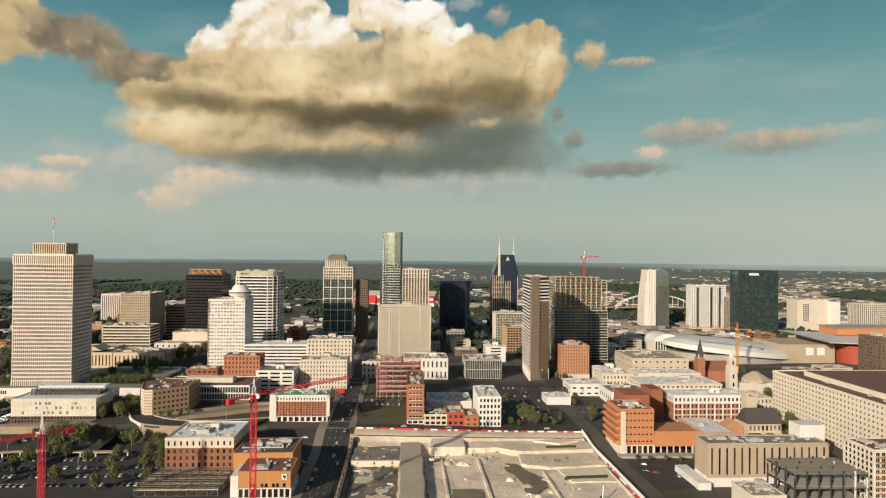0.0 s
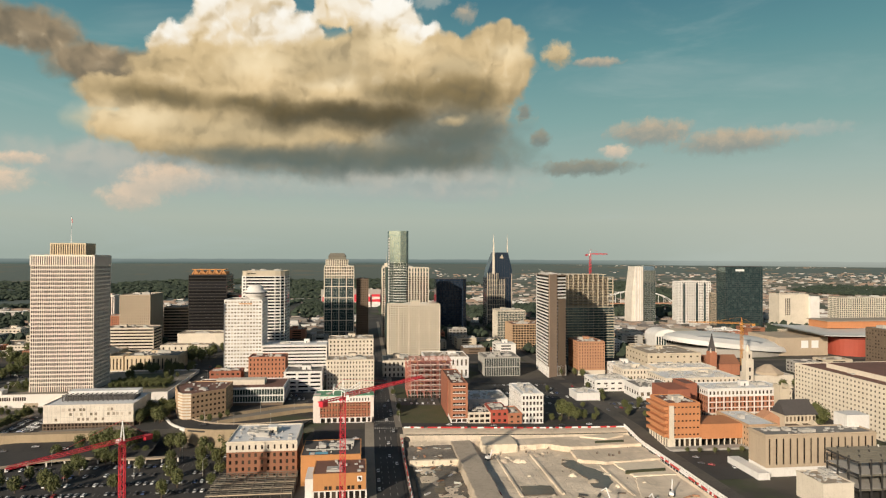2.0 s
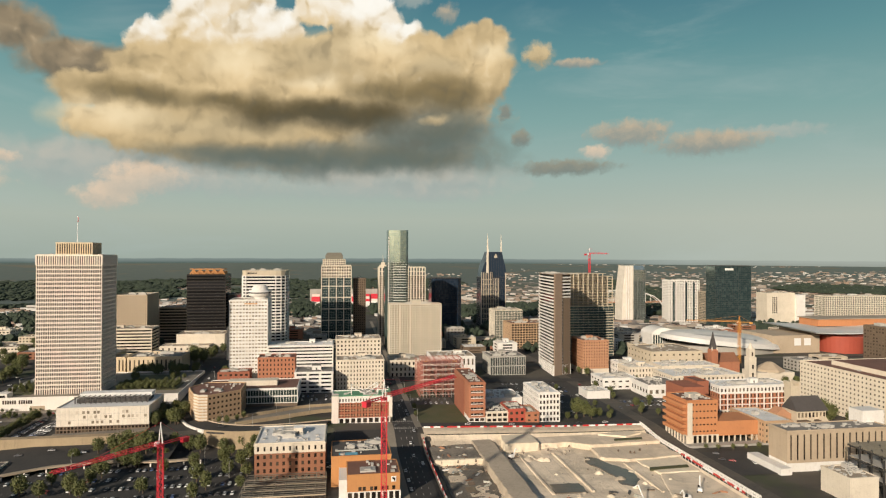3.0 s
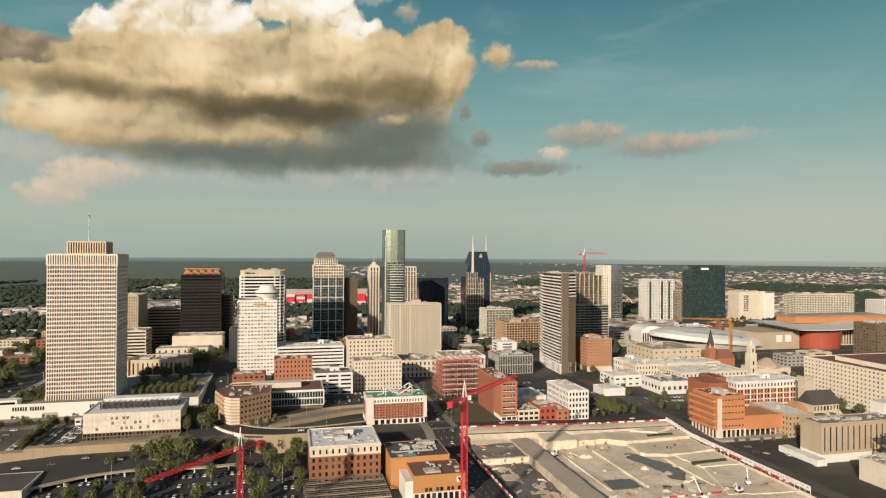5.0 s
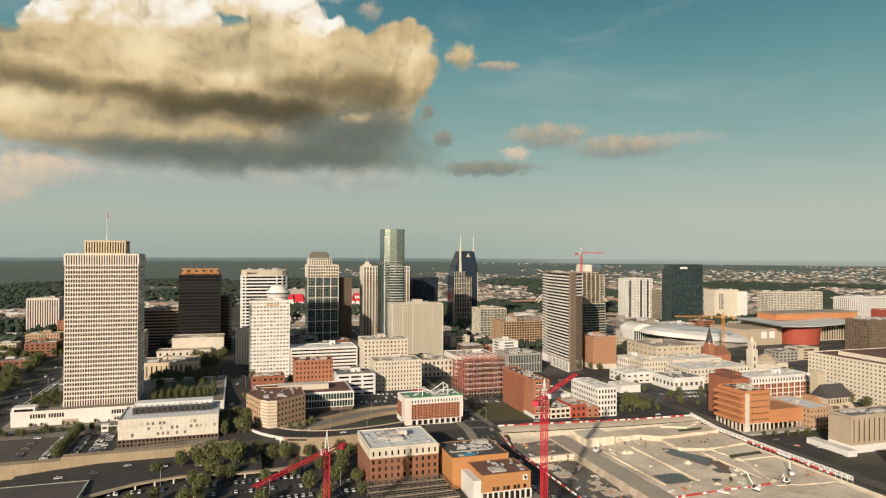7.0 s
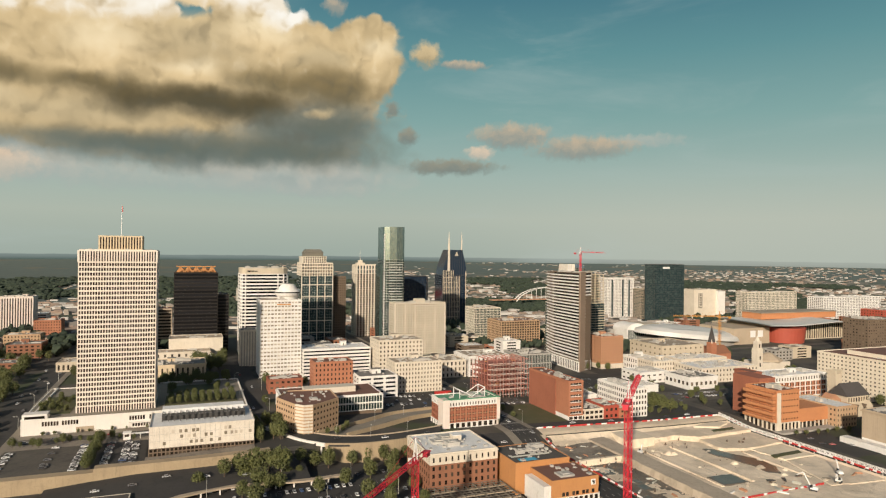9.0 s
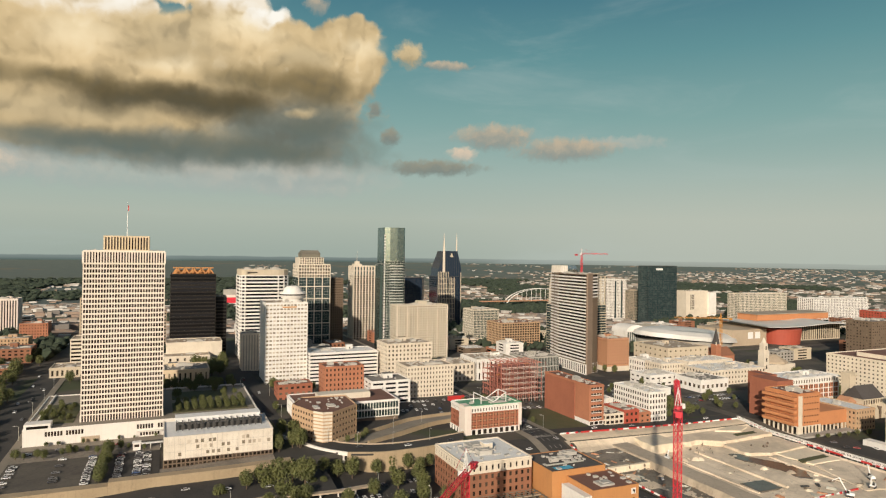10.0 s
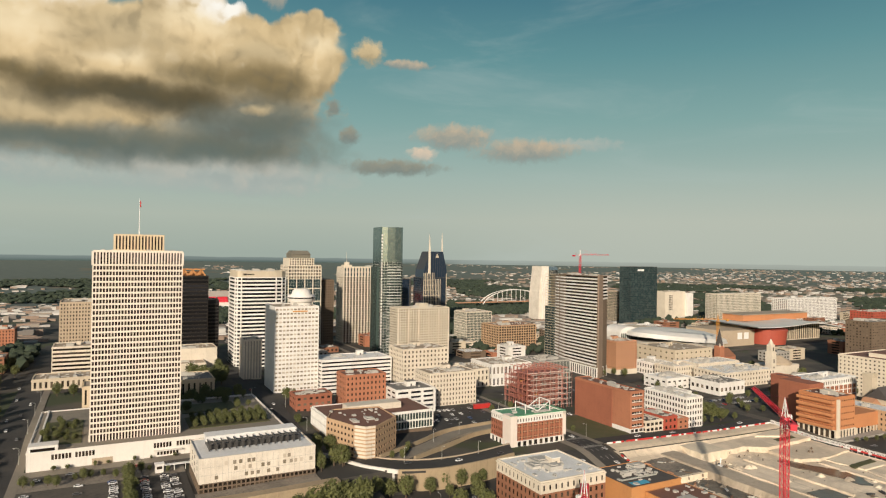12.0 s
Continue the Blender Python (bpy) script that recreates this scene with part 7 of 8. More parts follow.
# ---------- vehicles ----------
def make_car(paint, van=False):
    ob = thing("car", 0, 0, -60, "parked car", "car")
    h = 0.75 if not van else 0.95
    body = Shape().taper(0, 0, 0.32, h * 0.85, 2.25, 0.88, 2.2, 0.90).taper(0, 0, h * 0.85, h + 0.1, 2.2, 0.90, 2.05, 0.82)
    body.taper(-0.2, 0, h + 0.53, h + 0.6, 0.97, 0.68, 0.85, 0.60)
    part("body", body, paint, ob)
    part("glasshouse", Shape().taper(-0.2, 0, h + 0.1, h + 0.52, 1.35, 0.80, 0.95, 0.66), CAR_GLASS, ob)
    gear = Shape().box(-1.9, 1.9, -0.7, 0.7, 0.22, 0.36)
    ring = [(0.32 * math.cos(2 * math.pi * k / 8), 0.32 * math.sin(2 * math.pi * k / 8)) for k in range(8)]
    for p in (-1.4, 1.4):
        for q in (-0.82, 0.82):
            gear.add([(p + c, q - 0.11, 0.32 + d) for c, d in ring] + [(p + c, q + 0.11, 0.32 + d) for c, d in ring], [tuple(range(8)), tuple(range(15, 7, -1))] + [(k, k + 8, (k + 1) % 8 + 8, (k + 1) % 8) for k in range(8)])
    part("running_gear", gear, RUBBER, ob)
    return ob


COLOURS = ("white", "silver grey", "black", "dark grey", "red", "dark blue")
protos = [make_car(p) for p in CAR_PAINTS]
used = set()


def car(x, y, turn, z=None, group="parked cars", where="parked on asphalt", pick=None):
    k = rnd.choices(range(6), (7, 4, 3, 3, 1, 1))[0] if pick is None else pick
    m = pose(x, y, (ground(x, y) + 0.16) if z is None else z, 0, 0, turn)
    if k in used:
        o = copy_thing(protos[k], m)
    else:
        o = protos[k]
        o.matrix_basis = m
        used.add(k)
    tagged(o, COLOURS[k] + " car " + where, "car", group)


for row_y in (392, 408, 424, 440, 456):
    for k in range(34):
        x = -288 + 4.0 * k
        if rnd.random() < 0.62 and not (-260 < x < -252):
            car(x, row_y + rnd.uniform(-0.4, 0.4), 90 + rnd.uniform(-4, 4), where="parked in the sunken car park", group="cars in the sunken car park")
for col_x, share in ((-374, 0.55), (-350, 0.3), (-333.5, 0.75), (-318, 0.8), (-308, 0.75), (-303, 0.6)):
    for k in range(17):
        if rnd.random() < share:
            car(col_x + rnd.uniform(-0.4, 0.4), 494 + 3.2 * k, rnd.uniform(-4, 4), where="parked below the podium", group="cars below the podium")
for x, y in ((-300, 465), (-283, 472), (-262, 466), (-318, 462), (-240, 463)):
    car(x, y, 8, z=lerp(y, (450, 482), (-6.2, -3.6)) + 0.25, where="driving below the retaining wall", group="cars on the street")
for x in (-372, -352, -322, -290, -270, -248):
    car(x + rnd.uniform(-4, 4), rnd.choice((563, 568)), rnd.uniform(-3, 3), where="driving below the podium", group="cars on the street")
for row_y, x0, n in ((530, 82, 9), (548, 80, 10), (566, 80, 11), (592, 66, 13), (610, 66, 13), (630, 66, 13), (648, 66, 12)):
    for k in range(n):
        if rnd.random() < 0.62:
            car(x0 + 4.8 * k, row_y, 90 + rnd.uniform(-4, 4), where="parked in the downtown car park", group="cars in the downtown car park")
for row_y in (565, 578):
    for k in range(7):
        if rnd.random() < 0.7:
            car(-33 + 4.8 * k, row_y, 90, where="parked beside the grass lot", group="cars beside the grass lot")
for k in range(92):
    row_y = (567, 581, 595, 609)[k // 23]
    if rnd.random() < 0.55 and (row_y == 609 or -128 + 4.0 * (k % 23) < -66):
        car((-152 if row_y == 609 else -128) + 4.0 * (k % 23), row_y + rnd.uniform(-0.5, 0.5), 90 + rnd.uniform(-3, 3), where="parked behind the hotel", group="cars behind the hotel")
for k in range(24):
    y = 300 + 16 * k + rnd.uniform(-4, 4)
    car(rnd.choice((-55.2, -51.0, -47.0, -42.9)), y, 90 + rnd.uniform(-2, 2), where="driving down the long street", group="cars on the street")
for x, y in ((-120, 462), (-124, 468), (-70, 460), (-66, 432), (-70, 470), (155, 408), (160, 404), (158, 420), (172, 398), (-98, 466), (-104, 436), (-102, 429), (-100, 456)):
    car(x, y, rnd.uniform(0, 180), where="parked in a yard", group="cars in the yards")
for x, y in ((-395, 560), (-400, 620), (-398, 690), (-388, 740), (-387, 530), (-391, 585), (-398, 600), (-387, 640), (-395, 660), (-391, 705), (-399, 760), (-387, 790), (-402, 810), (-392, 880), (-224, 600), (-220, 660), (-226, 720), (-221, 790), (143, 540), (141, 600), (144, 640)):
    car(x, y, 90, where="driving on a side street", group="cars on the street")
for k in range(26):
    car(153 + 4.2 * (k % 13) + rnd.uniform(-0.5, 0.5), 548 + 14 * (k // 13), 90, where="parked in the asphalt yard", group="cars in the yards")
for x, y in ((0, 494), (34, 493), (88, 494), (110, 495), (-120, 487), (-150, 486), (-180, 494)):
    car(x, y, 4, z=1.95 if x < -100 else None, where="driving on the cross street", group="cars on the street")
bus = thing("red_bus", -62, 606, ground(-62, 606) + 0.1, "bright red box trailer parked by the cream block", "trailer")
part("box", Shape().taper(0, 0, 0.6, 4.2, 7.5, 1.4, 7.4, 1.35), RED_PAINT, bus)
for a in (-5.5, -4.0, 4.5, 5.8):
    part("wheel", Shape().box(a - 0.5, a + 0.5, -1.35, 1.35, 0, 0.7), RUBBER, bus)


# ---------- trees and lamps ----------
def make_tree(seed):
    r = random.Random(seed)
    ob = thing("tree", 0, 0, -70, "leafy tree", "tree")
    wide = (1.0, 0.8, 1.15, 0.9, 1.05)[seed % 5]
    trunk = Shape().tube(0, 0, -0.5, 3.2, 0.32, 0.2, 7)
    crown = Shape()
    ico = [Vector(p).normalized() for p in ((0, 0, 1), (0.89, 0, 0.45), (0.28, 0.85, 0.45), (-0.72, 0.53, 0.45), (-0.72, -0.53, 0.45), (0.28, -0.85, 0.45),
                                            (0.72, 0.53, -0.45), (-0.28, 0.85, -0.45), (-0.89, 0, -0.45), (-0.28, -0.85, -0.45), (0.72, -0.53, -0.45), (0, 0, -1))]
    fc = [(0, 1, 2), (0, 2, 3), (0, 3, 4), (0, 4, 5), (0, 5, 1), (1, 6, 2), (2, 7, 3), (3, 8, 4), (4, 9, 5), (5, 10, 1), (6, 7, 2), (7, 8, 3), (8, 9, 4), (9, 10, 5), (10, 6, 1), (11, 7, 6), (11, 8, 7), (11, 9, 8), (11, 10, 9), (11, 6, 10)]
    for k in range(6):
        a = k * 1.05 + r.uniform(-0.3, 0.3)
        tip = Vector((math.cos(a) * r.uniform(1.4, 2.4), math.sin(a) * r.uniform(1.4, 2.4), r.uniform(4.2, 6.5)))
        trunk.bar((0, 0, 2.6), tip, 0.16)
    for k in range(95):
        d = Vector((r.gauss(0, 1), r.gauss(0, 1), r.gauss(0, 0.9))).normalized() * (r.uniform(0.35, 1.0))
        c = Vector((d.x * 2.7 * wide, d.y * 2.7 * wide, 4.9 + d.z * 3.1))
        s = r.uniform(0.32, 0.78)
        crown.add([c + v * s * r.uniform(0.6, 1.25) for v in ico], fc)
    for k in range(620):
        d = Vector((r.gauss(0, 1), r.gauss(0, 1), r.gauss(0, 0.95))).normalized() * r.uniform(0.75, 1.18)
        c = Vector((d.x * 2.8 * wide, d.y * 2.8 * wide, 4.9 + d.z * 3.2))
        a, b = Vector((r.gauss(0, 1), r.gauss(0, 1), r.gauss(0, 1))).normalized() * 0.24, Vector((r.gauss(0, 1), r.gauss(0, 1), r.gauss(0, 1))).normalized() * 0.24
        crown.add([c - a, c + b, c + a, c - b], [(0, 1, 2, 3)])
    part("trunk", trunk, BARK, ob)
    part("crown", crown, LEAVES, ob)
    return ob


tree_protos, tree_used = [make_tree(k) for k in range(5)], set()


def tree(x, y, size=1.0, z=None, group="street trees", label="green leafy tree beside the street"):
    k = rnd.randrange(5)
    s = size * rnd.uniform(0.85, 1.15)
    m = pose(x, y, ground(x, y) if z is None else z, 0, 0, rnd.uniform(0, 360))
    if k not in tree_used:
        o = tree_protos[k]
        tree_used.add(k)
        o.matrix_basis = m @ Matrix.Scale(s, 4)
    else:
        o = copy_thing(tree_protos[k], m @ Matrix.Scale(s, 4) @ Matrix.Diagonal([1 / v for v in tree_protos[k].scale] + [1]))
    tagged(o, label, "tree", group)


for x, y, s in ((-252, 478, 1.5), (-243, 480, 1.6), (-235, 479, 1.7), (-227, 478, 1.6), (-221, 473, 1.8), (-217, 481, 1.4), (-234, 453, 1.5), (-229, 447, 1.3), (-170, 448, 1.4), (-187, 440, 1.3), (-154, 476, 1.3),
                (-148, 470, 1.2), (-139, 477, 1.2), (-163, 480, 1.3), (-175, 474, 1.2), (-190, 474, 1.4), (-207, 488, 1.2), (-198, 478, 1.2), (-244, 440, 1.4), (-238, 430, 1.4), (-240, 418, 1.3), (-246, 404, 1.5), (-238, 396, 1.4),
                (-180, 415, 1.3), (-172, 400, 1.4), (-164, 424, 1.3), (-158, 440, 1.2), (-155, 455, 1.2), (-176, 384, 1.5), (-206, 400, 1.2), (-262, 420, 1.3), (-272, 404, 1.4), (-284, 392, 1.4), (-152, 420, 1.0), (-153, 400, 1.0)):
    if y > 470 and x < -205:
        y -= 13
    tree(x, y, s, -5.2 if y > 455 and x < -205 else None, group="trees of the sunken car park", label="leafy tree growing in the sunken car park")
for k in range(16):
    tree(-326 + rnd.uniform(-1.5, 1.5), 493 + 3.9 * k, rnd.uniform(0.8, 1.15), group="trees by the podium", label="dark leafy tree in the strip below the podium")
for k in range(14):
    tree(rnd.uniform(-232, -212), rnd.uniform(505, 560), rnd.uniform(1.0, 1.5), label="dark leafy tree beside the low office")
for k in range(9):
    x, y = rnd.uniform(-270, -152), rnd.choice((400, 416, 432, 448, 464)) + rnd.uniform(-1.5, 1.5)
    tree(x, y, rnd.uniform(0.9, 1.35), group="trees of the sunken car park", label="leafy tree on an island of the sunken car park")
for k in range(14):
    tree(-376 + 5.6 * k + rnd.uniform(-2, 2), rnd.uniform(550, 559), rnd.uniform(0.45, 0.75), group="trees by the podium", label="low dark tree on the verge below the podium")
for k in range(12):
    tree(-366 + 11 * k + rnd.uniform(-3, 3), 580 + rnd.uniform(-1, 1), rnd.uniform(0.25, 0.4), group="shrubs by the podium", label="low clipped shrub against the podium wall")
for x, y, s in ((-370, 640, 0.6), (-366, 628, 0.6), (-371, 618, 0.6), (-363, 612, 0.55), (-369, 604, 0.6), (-362, 640, 0.6), (-364, 652, 0.6)):
    tree(x, y, s, 8.1, "terrace trees", "small tree in the raised terrace garden")
for k in range(16):
    tree(rnd.uniform(-370, -352), rnd.uniform(600, 652), rnd.uniform(0.4, 0.7), 8.1, "terrace trees", "small tree in the raised terrace garden")
for k in range(14):
    tree(rnd.uniform(-286, -236), rnd.uniform(644, 684), rnd.uniform(0.7, 1.0), 8.1, "terrace trees", "dark tree at the back of the terrace")
for i in range(9):
    for j in range(4):
        tree(-284 + 5.6 * i, 604 + 7.5 * j, 0.72, 8.1, "terrace trees", "small clipped tree in the raised terrace garden")
for x, y, s in ((-262, 752, 1.8), (-252, 748, 1.9), (-244, 756, 1.8), (-250, 768, 1.9), (-240, 775, 1.8), (-258, 775, 1.8), (-240, 800, 1.6), (-264, 800, 1.6), (-236, 830, 1.4), (-207, 672, 1.2), (-200, 676, 1.2), (-172, 672, 1.2), (-214, 610, 1.0), (-178, 506, 0.7), (-184, 508, 0.7), (-172, 514, 0.7), (-168, 520, 0.7),
                (100, 514, 1.8), (104, 508, 1.5), (112, 512, 1.1), (96, 520, 1.6), (118, 506, 0.8), (168, 655, 1.0), (172, 690, 1.1), (205, 640, 1.0), (150, 700, 1.2), (166, 700, 1.0), (180, 560, 0.9), (205, 560, 0.9), (228, 545, 0.9), (255, 545, 1.0),
                (282, 480, 1.5), (290, 476, 1.6), (298, 482, 1.5), (306, 470, 1.5), (275, 462, 1.3), (306, 500, 1.5), (305, 520, 1.5), (300, 560, 1.3), (310, 575, 1.3), (345, 600, 1.4), (365, 610, 1.4), (300, 655, 1.4), (308, 665, 1.5), (316, 660, 1.3), (350, 665, 1.2),
                (-36, 540, 0.8), (-37, 520, 0.7), (-38, 600, 0.8), (-62, 570, 0.8), (-62, 590, 0.8), (-64, 640, 0.7), (-406, 560, 1.3), (-407, 600, 1.4), (-408, 650, 1.5), (-407, 700, 1.5), (-406, 535, 1.2), (-410, 580, 1.4), (-409, 625, 1.5), (-408, 675, 1.5), (-414, 545, 1.3), (-418, 590, 1.5), (-420, 740, 1.6), (-428, 700, 1.6), (-425, 660, 1.5), (-430, 620, 1.5), (-433, 770, 1.7), (-440, 720, 1.7), (-372, 770, 1.5), (-360, 765, 1.4), (-345, 770, 1.4), (-330, 765, 1.5),
                (84, 508, 0.8), (90, 505, 0.7), (126, 520, 0.7), (130, 535, 0.6), (124, 550, 0.7), (152, 520, 0.8), (158, 530, 0.9), (165, 515, 0.7), (160, 545, 0.9), (172, 545, 0.8), (190, 540, 0.8), (152, 575, 0.8), (160, 600, 0.9), (155, 625, 0.9), (172, 620, 0.9), (180, 640, 0.9), (76, 585, 0.8), (95, 600, 0.8), (112, 618, 0.8), (240, 560, 0.9), (270, 560, 1.0), (285, 590, 1.0), (158, 432, 0.5), (166, 430, 0.5), (176, 428, 0.5), (186, 428, 0.5), (196, 428, 0.5), (204, 424, 0.6)):
    tree(x, y, s)
for k in range(46):
    x, y = rnd.uniform(-480, -408), 600 + 7.5 * k + rnd.uniform(-4, 4)
    tree(x, y, rnd.uniform(1.2, 1.8), label="dark leafy tree beyond the boulevard")
for k in range(20):
    tree(rnd.uniform(-300, -238), rnd.uniform(692, 708), rnd.uniform(1.0, 1.4), label="dark leafy tree behind the podium")


kiosk = thing("parking_kiosk", -309.6, 552.4, ground(-309.6, 552.4), "small white parking kiosk below the podium", "kiosk")
part("body", Shape().box(-2.2, 2.2, -2, 2, 0, 4.6), STUCCO_WHITE, kiosk)
part("roof", Shape().box(-2.6, 2.6, -2.4, 2.4, 4.6, 5.1), WHITE_PAINT, kiosk)
part("window", Shape().box(-1.4, 1.4, -2.1, -2.0, 2.2, 3.8), GLASS_DARK, kiosk)
part("canopy", Shape().box(2.6, 20, -1.6, 1.2, 3.6, 4.0), WHITE_PAINT, kiosk, "long white canopy")
for x in (8, 14, 19):
    part("post", Shape().box(x - 0.15, x + 0.15, -0.3, 0, 0, 3.6), WHITE_PAINT, kiosk)


def street_lamp(x, y, turn):
    ob = thing("street_lamp", x, y, ground(x, y), "grey steel street lamp with a curved arm", "street lamp", "street lamps")
    ob.rotation_euler = (0, 0, radians(turn))
    part("pole", Shape().tube(0, 0, 0, 9.5, 0.14, 0.09, 6), STEEL_LIGHT, ob)
    part("arm", Shape().bar((0, 0, 9.3), (1.2, 0, 9.9), 0.11).bar((1.2, 0, 9.9), (2.4, 0, 10.0), 0.11), STEEL_LIGHT, ob)
    part("lamp_head", Shape().taper(2.7, 0, 9.8, 10.0, 0.45, 0.16, 0.35, 0.1), WHITE_PAINT, ob)


for k in range(14):
    street_lamp(-60.5 if k % 2 else -37.3, 505 + 26 * k, 0 if k % 2 else 180)
for k in range(5):
    street_lamp(-382, 600 + 50 * k, 180)
    street_lamp(-213 if k % 2 else -233, 560 + 30 * k, 180 if k % 2 else 0)
for k in range(6):
    street_lamp(-262 + 20 * k, 418 if k % 2 else 448, 90)
for x, y in ((-196, 512), (-180, 499), (-158, 493), (-132, 494), (-120, 540), (-145, 530)):
    street_lamp(x, y, 270)

# ---------- the rest of downtown ----------
r2 = random.Random(11)
looks = [(STUCCO_CREAM, ROOF_TAN), (STUCCO_WHITE, ROOF_WHITE), (BRICK_BROWN, ROOF_GREY), (BRICK_ORANGE, ROOF_BROWN), (CONCRETE_GREY, ROOF_GREY), (STONE_BEIGE, ROOF_TAN), (BROWN_STONE, ROOF_WHITE)]
words = {"cream_stucco": "cream rendered", "white_stucco": "white rendered", "brown_brick": "brown brick", "orange_brick": "orange brick", "grey_concrete": "grey concrete", "beige_stone": "beige stone", "dark_brown_stone": "dark brown"}
roads_x, roads_y = ((-62, -36), (-234, -212), (-400, -379), (136, 150)), ((658, 678), (750, 798))


def free(x0, x1, y0, y1, gap=4):
    if any(x0 < b + gap and x1 > a - gap and y0 < d + gap and y1 > c - gap for a, b, c, d in TAKEN):
        return False
    return not any(x0 < b and x1 > a for a, b in roads_x) and not any(y0 < d and y1 > c for c, d in roads_y)


for j in range(8):
    for i in range(46):
        x0, y0 = -700 + 40 * i + r2.uniform(0, 8), 688 + 42 * j + r2.uniform(0, 8)
        w, d = r2.uniform(20, 33), r2.uniform(20, 34)
        off = abs(math.degrees(math.atan2(x0 - CX, y0 - CY)) - 12)
        if off > 47 or not free(x0, x0 + w, y0, y0 + d) or r2.random() < 0.30:
            continue
        wall, roof = r2.choice(looks)
        h = r2.choice((5, 7, 9, 12, 14, 18)) * (1.0 if y0 > 900 or x0 > 0 else 0.8)
        base = ground(x0, y0)
        block("town_building", "low " + words[wall.name] + " downtown building with a flat roof", (x0, x0 + w, y0, y0 + d), base + h, wall,
              (3.8, r2.choice((4.0, 5.5, 90.0)), 0.5, 0.45, GLASS_DARK, 0.3), roof, group="downtown blocks", units=1, limit=0)

# stadium and arch bridge beyond the river
st = thing("stadium", -95, 1590, ground(-95, 1590), "far stadium with red and white seating blocks", "stadium")
for k in range(5):
    for m in range(10):
        part("seating_block", Shape().taper(-60 + 24 * m, 10 * k + 5, 0, 6 + 5.5 * k, 10.5, 5, 10, 4), STUCCO_PINK if (k + m) % 4 == 0 else CRANE_RED if k > 1 else STUCCO_WHITE, st)
part("rear_wall", Shape().box(-75, 171, 52, 60, 0, 40), CONCRETE_GREY, st)
br = thing("arch_bridge", 610, 1560, ground(610, 1560), "far white steel arch bridge", "bridge")
for s in (-8, 8):
    arch, av, af = Shape(), [], []
    for k in range(25):
        c, z = -math.cos(math.pi * k / 24), math.sin(math.pi * k / 24)
        av += [(p * c, s + q, 46 / 102 * p * z) for p, q in ((100.7, -1.3), (103.3, -1.3), (103.3, 1.3), (100.7, 1.3))]
    for k in range(24):
        af += [(4 * k + i, 4 * k + (i + 1) % 4, 4 * k + 4 + (i + 1) % 4, 4 * k + 4 + i) for i in range(4)]
    arch.add(av, af + [(3, 2, 1, 0), (96, 97, 98, 99)])
    part("arch", arch, STUCCO_WHITE, br)
part("deck", Shape().box(-170, 170, -9, 9, 14, 16), BRICK_TAN, br)
for k in range(11):
    x = -70 + 14 * k
    part("hanger", Shape().box(x - 0.5, x + 0.5, -8.4, -7.6, 16, 46 * math.sqrt(1 - (x / 102.0) ** 2)), STUCCO_WHITE, br)

# distant roofs and woods
far_m, nd, lk = nodes_of("distant_building")
nt = far_m.node_tree
cr = nd.new("ShaderNodeValToRGB")
lk.new(nd.new("ShaderNodeNewGeometry").outputs["Random Per Island"], cr.inputs[0])
cr.color_ramp.interpolation = "CONSTANT"
for k, c in enumerate(((0.50, 0.46, 0.41), (0.34, 0.29, 0.24), (0.20, 0.18, 0.16), (0.33, 0.24, 0.18), (0.62, 0.59, 0.54), (0.42, 0.34, 0.25))):
    e = cr.color_ramp.elements[k] if k < 2 else cr.color_ramp.elements.new(0.5)
    e.position, e.color = k / 6, (*c, 1)
lk.new(cr.outputs[0], nd["Principled BSDF"].inputs["Base Color"])
nd["Principled BSDF"].inputs["Roughness"].default_value = 0.9
far_b = Shape()
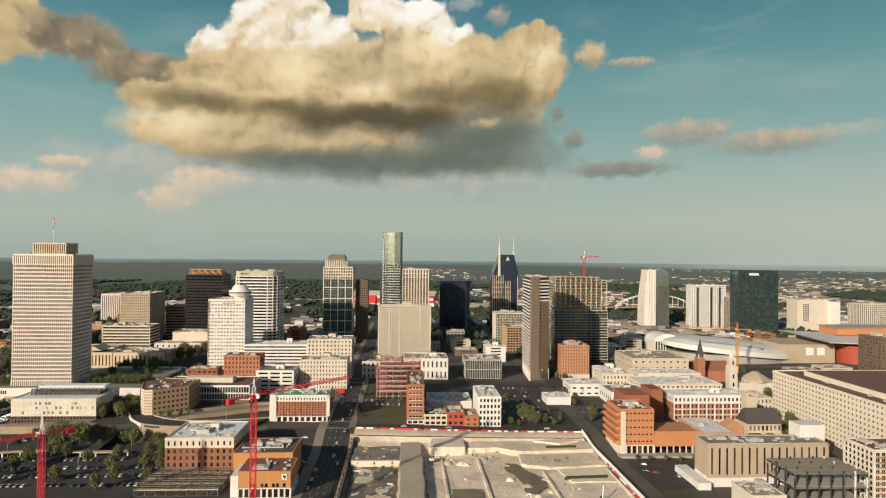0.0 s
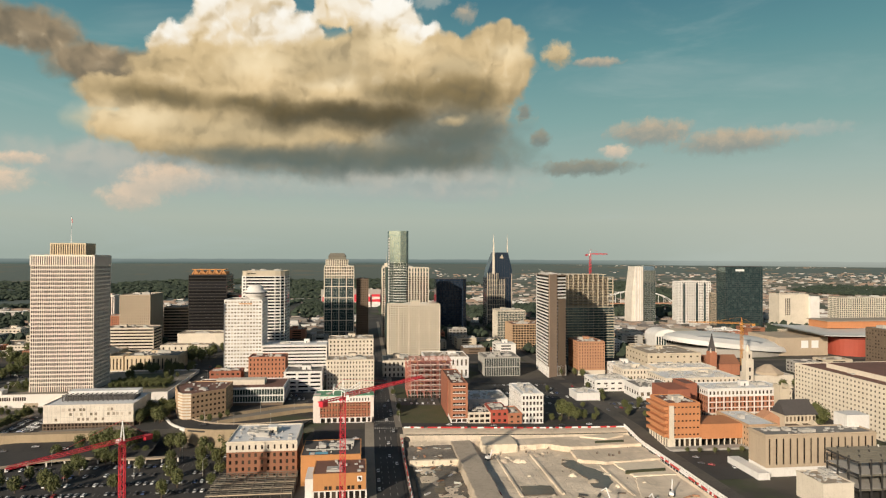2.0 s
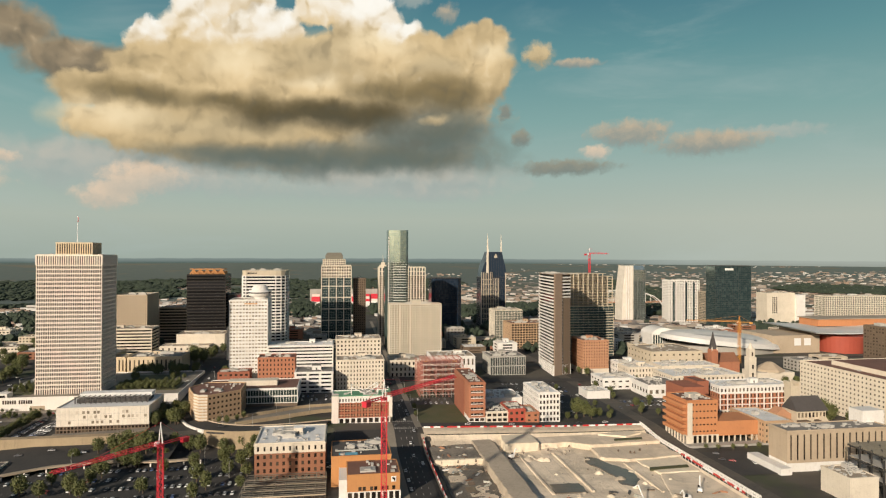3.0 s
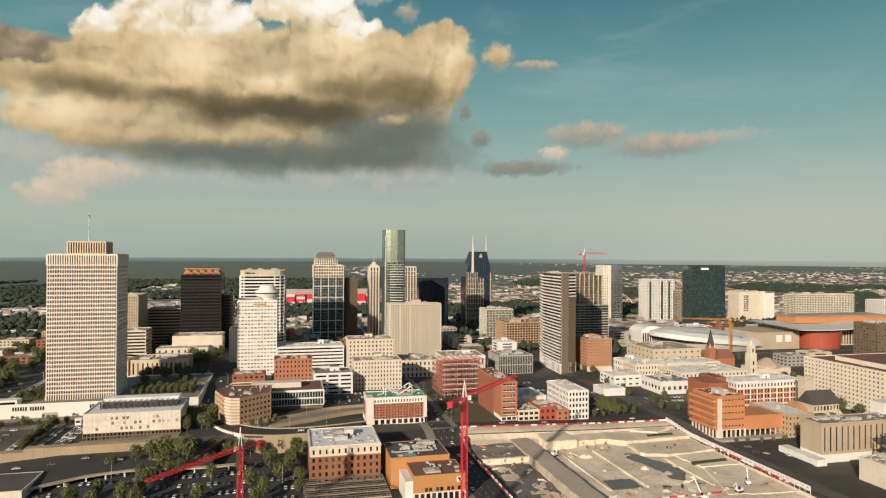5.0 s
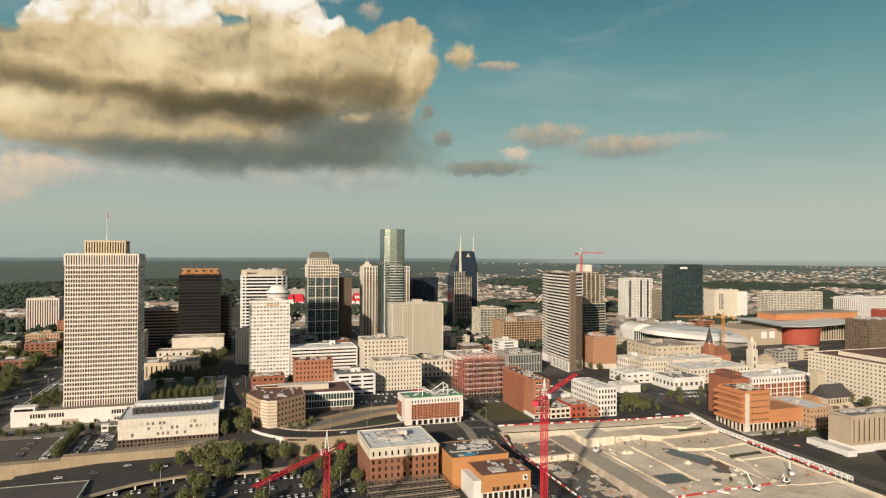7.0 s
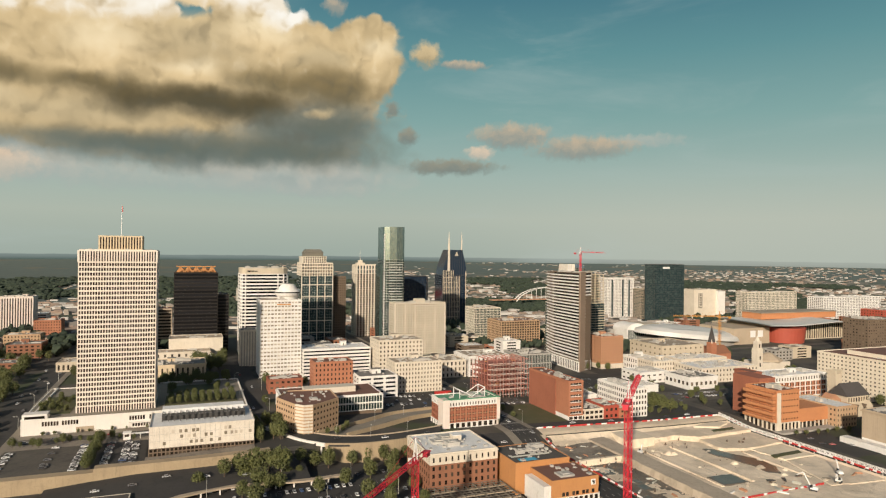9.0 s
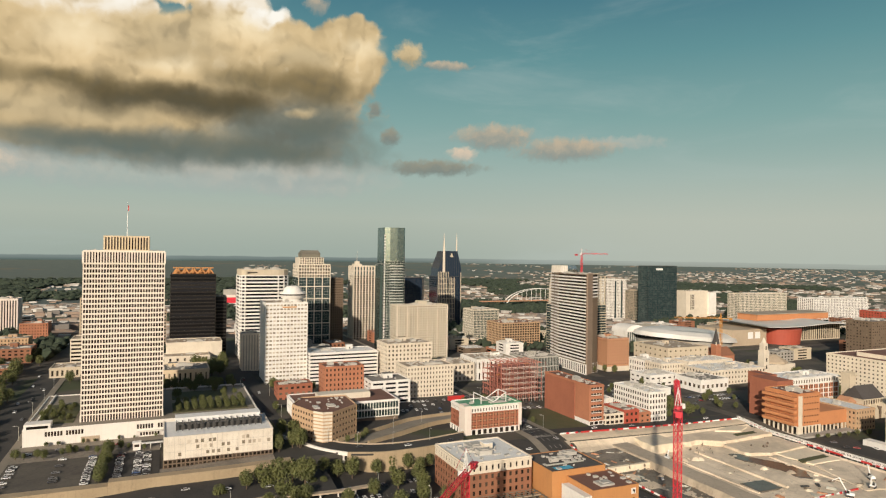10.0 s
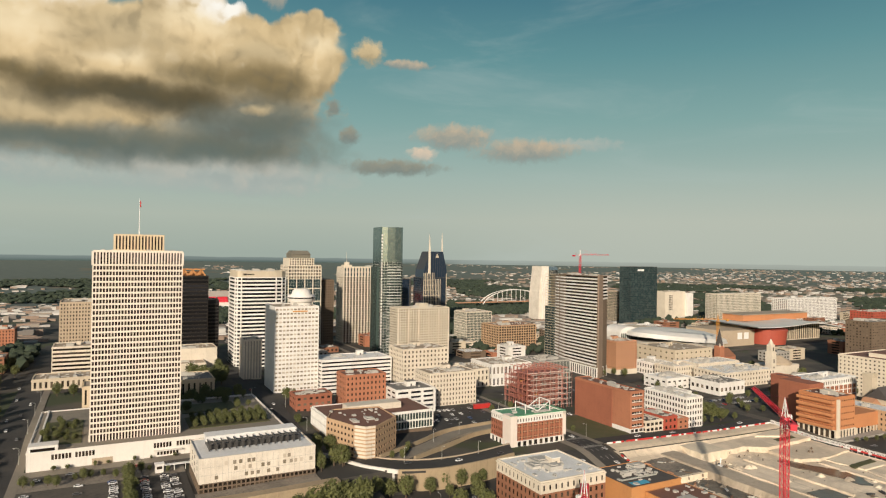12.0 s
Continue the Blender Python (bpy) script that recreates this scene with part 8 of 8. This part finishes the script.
for k in range(17000):
    d = 1020 + 3130 * (k / 17000) ** 1.2
    a = radians(r2.uniform(-42, 72))
    x, y = CX + d * math.sin(a), CY + d * math.cos(a)
    if y < 1030 or (d < 1700 and not free(x - 15, x + 15, y - 15, y + 15)):
        continue
    clump = noise.noise(Vector((x * 0.0022, y * 0.0022, 3.0)))
    if math.hypot(x - 1250, y - 1750) < 1150 and r2.random() < 0.5:
        clump += 0.5
    if clump < r2.uniform(-0.30, 0.30) - 0.70 * math.sin(a) - 0.42 * (d < 1900) + 0.62 * smooth(1900, 2900, d) - 0.25 * smooth(0.5, 0.9, a) * smooth(1900, 2900, d):
        continue
    s = d / real_distance(d)
    w, dd, h = r2.uniform(7, 19) * (2.6 if r2.random() < (0.3 if d < 2000 else 0.14) else 1), r2.uniform(6, 16), r2.uniform(3.5, 8) * (1.8 if r2.random() < 0.06 else 1)
    z = ground(x, y) - 1
    w, dd, h = w * (0.35 + 0.55 * s), dd * (0.5 + 0.5 * s), h * (0.2 + 0.55 * s)
    far_b.box(x - w / 2, x + w / 2, y - dd / 2, y + dd / 2, z, z + h)
tagged(new("distant_buildings", far_b.mesh("distant_buildings", far_m)), "scattered pale and brown roofs of far suburbs", "buildings", "", "stuff")


def woods():
    n = 30000
    g = np.random.default_rng(4)
    d = 900 + 1800 * g.random(n) ** 0.9
    a = np.radians(g.uniform(-46, 76, n))
    xs, ys = CX + d * np.sin(a), CY + d * np.cos(a)
    base = np.array([(1, 0, 0), (-1, 0, 0), (0, 1, 0), (0, -1, 0), (0, 0, 1), (0.5, 0.5, 0.75), (-0.5, 0.6, 0.7), (-0.4, -0.6, 0.75), (0.6, -0.5, 0.7), (0, 0, -0.6)])
    faces = np.array([(0, 5, 8), (0, 2, 5), (2, 6, 5), (2, 1, 6), (1, 7, 6), (1, 3, 7), (3, 8, 7), (3, 0, 8), (4, 8, 5), (4, 5, 6), (4, 6, 7), (4, 7, 8), (0, 9, 2), (2, 9, 1), (1, 9, 3), (3, 9, 0)])
    vs, fs, c = [], [], 0
    for x, y, dist in zip(xs, ys, d):
        if y < 690 or (dist < 1700 and not free(x - 6, x + 6, y - 6, y + 6, 2)):
            continue
        dense = noise.noise(Vector((x * 0.0030, y * 0.0030, 9.0)))
        if dense < (0.14 if dist < 1250 else 0.06 if x > 0.1 * y else 0.04 if dist < 1900 else -0.12):
            continue
        s = (0.35 + 0.65 * dist / real_distance(dist))
        r = g.uniform(4.0, 8.0) * (1 if dist < 1500 else 1.5 if dist < 2200 else 2.2) * s
        hgt = g.uniform(5, 9) * (1 if dist < 1500 else 0.9) * s
        jit = base * g.uniform(0.7, 1.25, (10, 1))
        vs.append(jit * (r, r, hgt) + (x, y, ground(x, y) + hgt * 0.55))
        fs.append(faces + c)
        c += 10
    me = bpy.data.meshes.new("woods")
    me.from_pydata(np.concatenate(vs).tolist(), [], np.concatenate(fs).tolist())
    me.materials.append(LEAVES_FAR)
    tagged(new("woods", me), "dark green woods and garden trees towards the hills", "trees", "", "stuff")


woods()
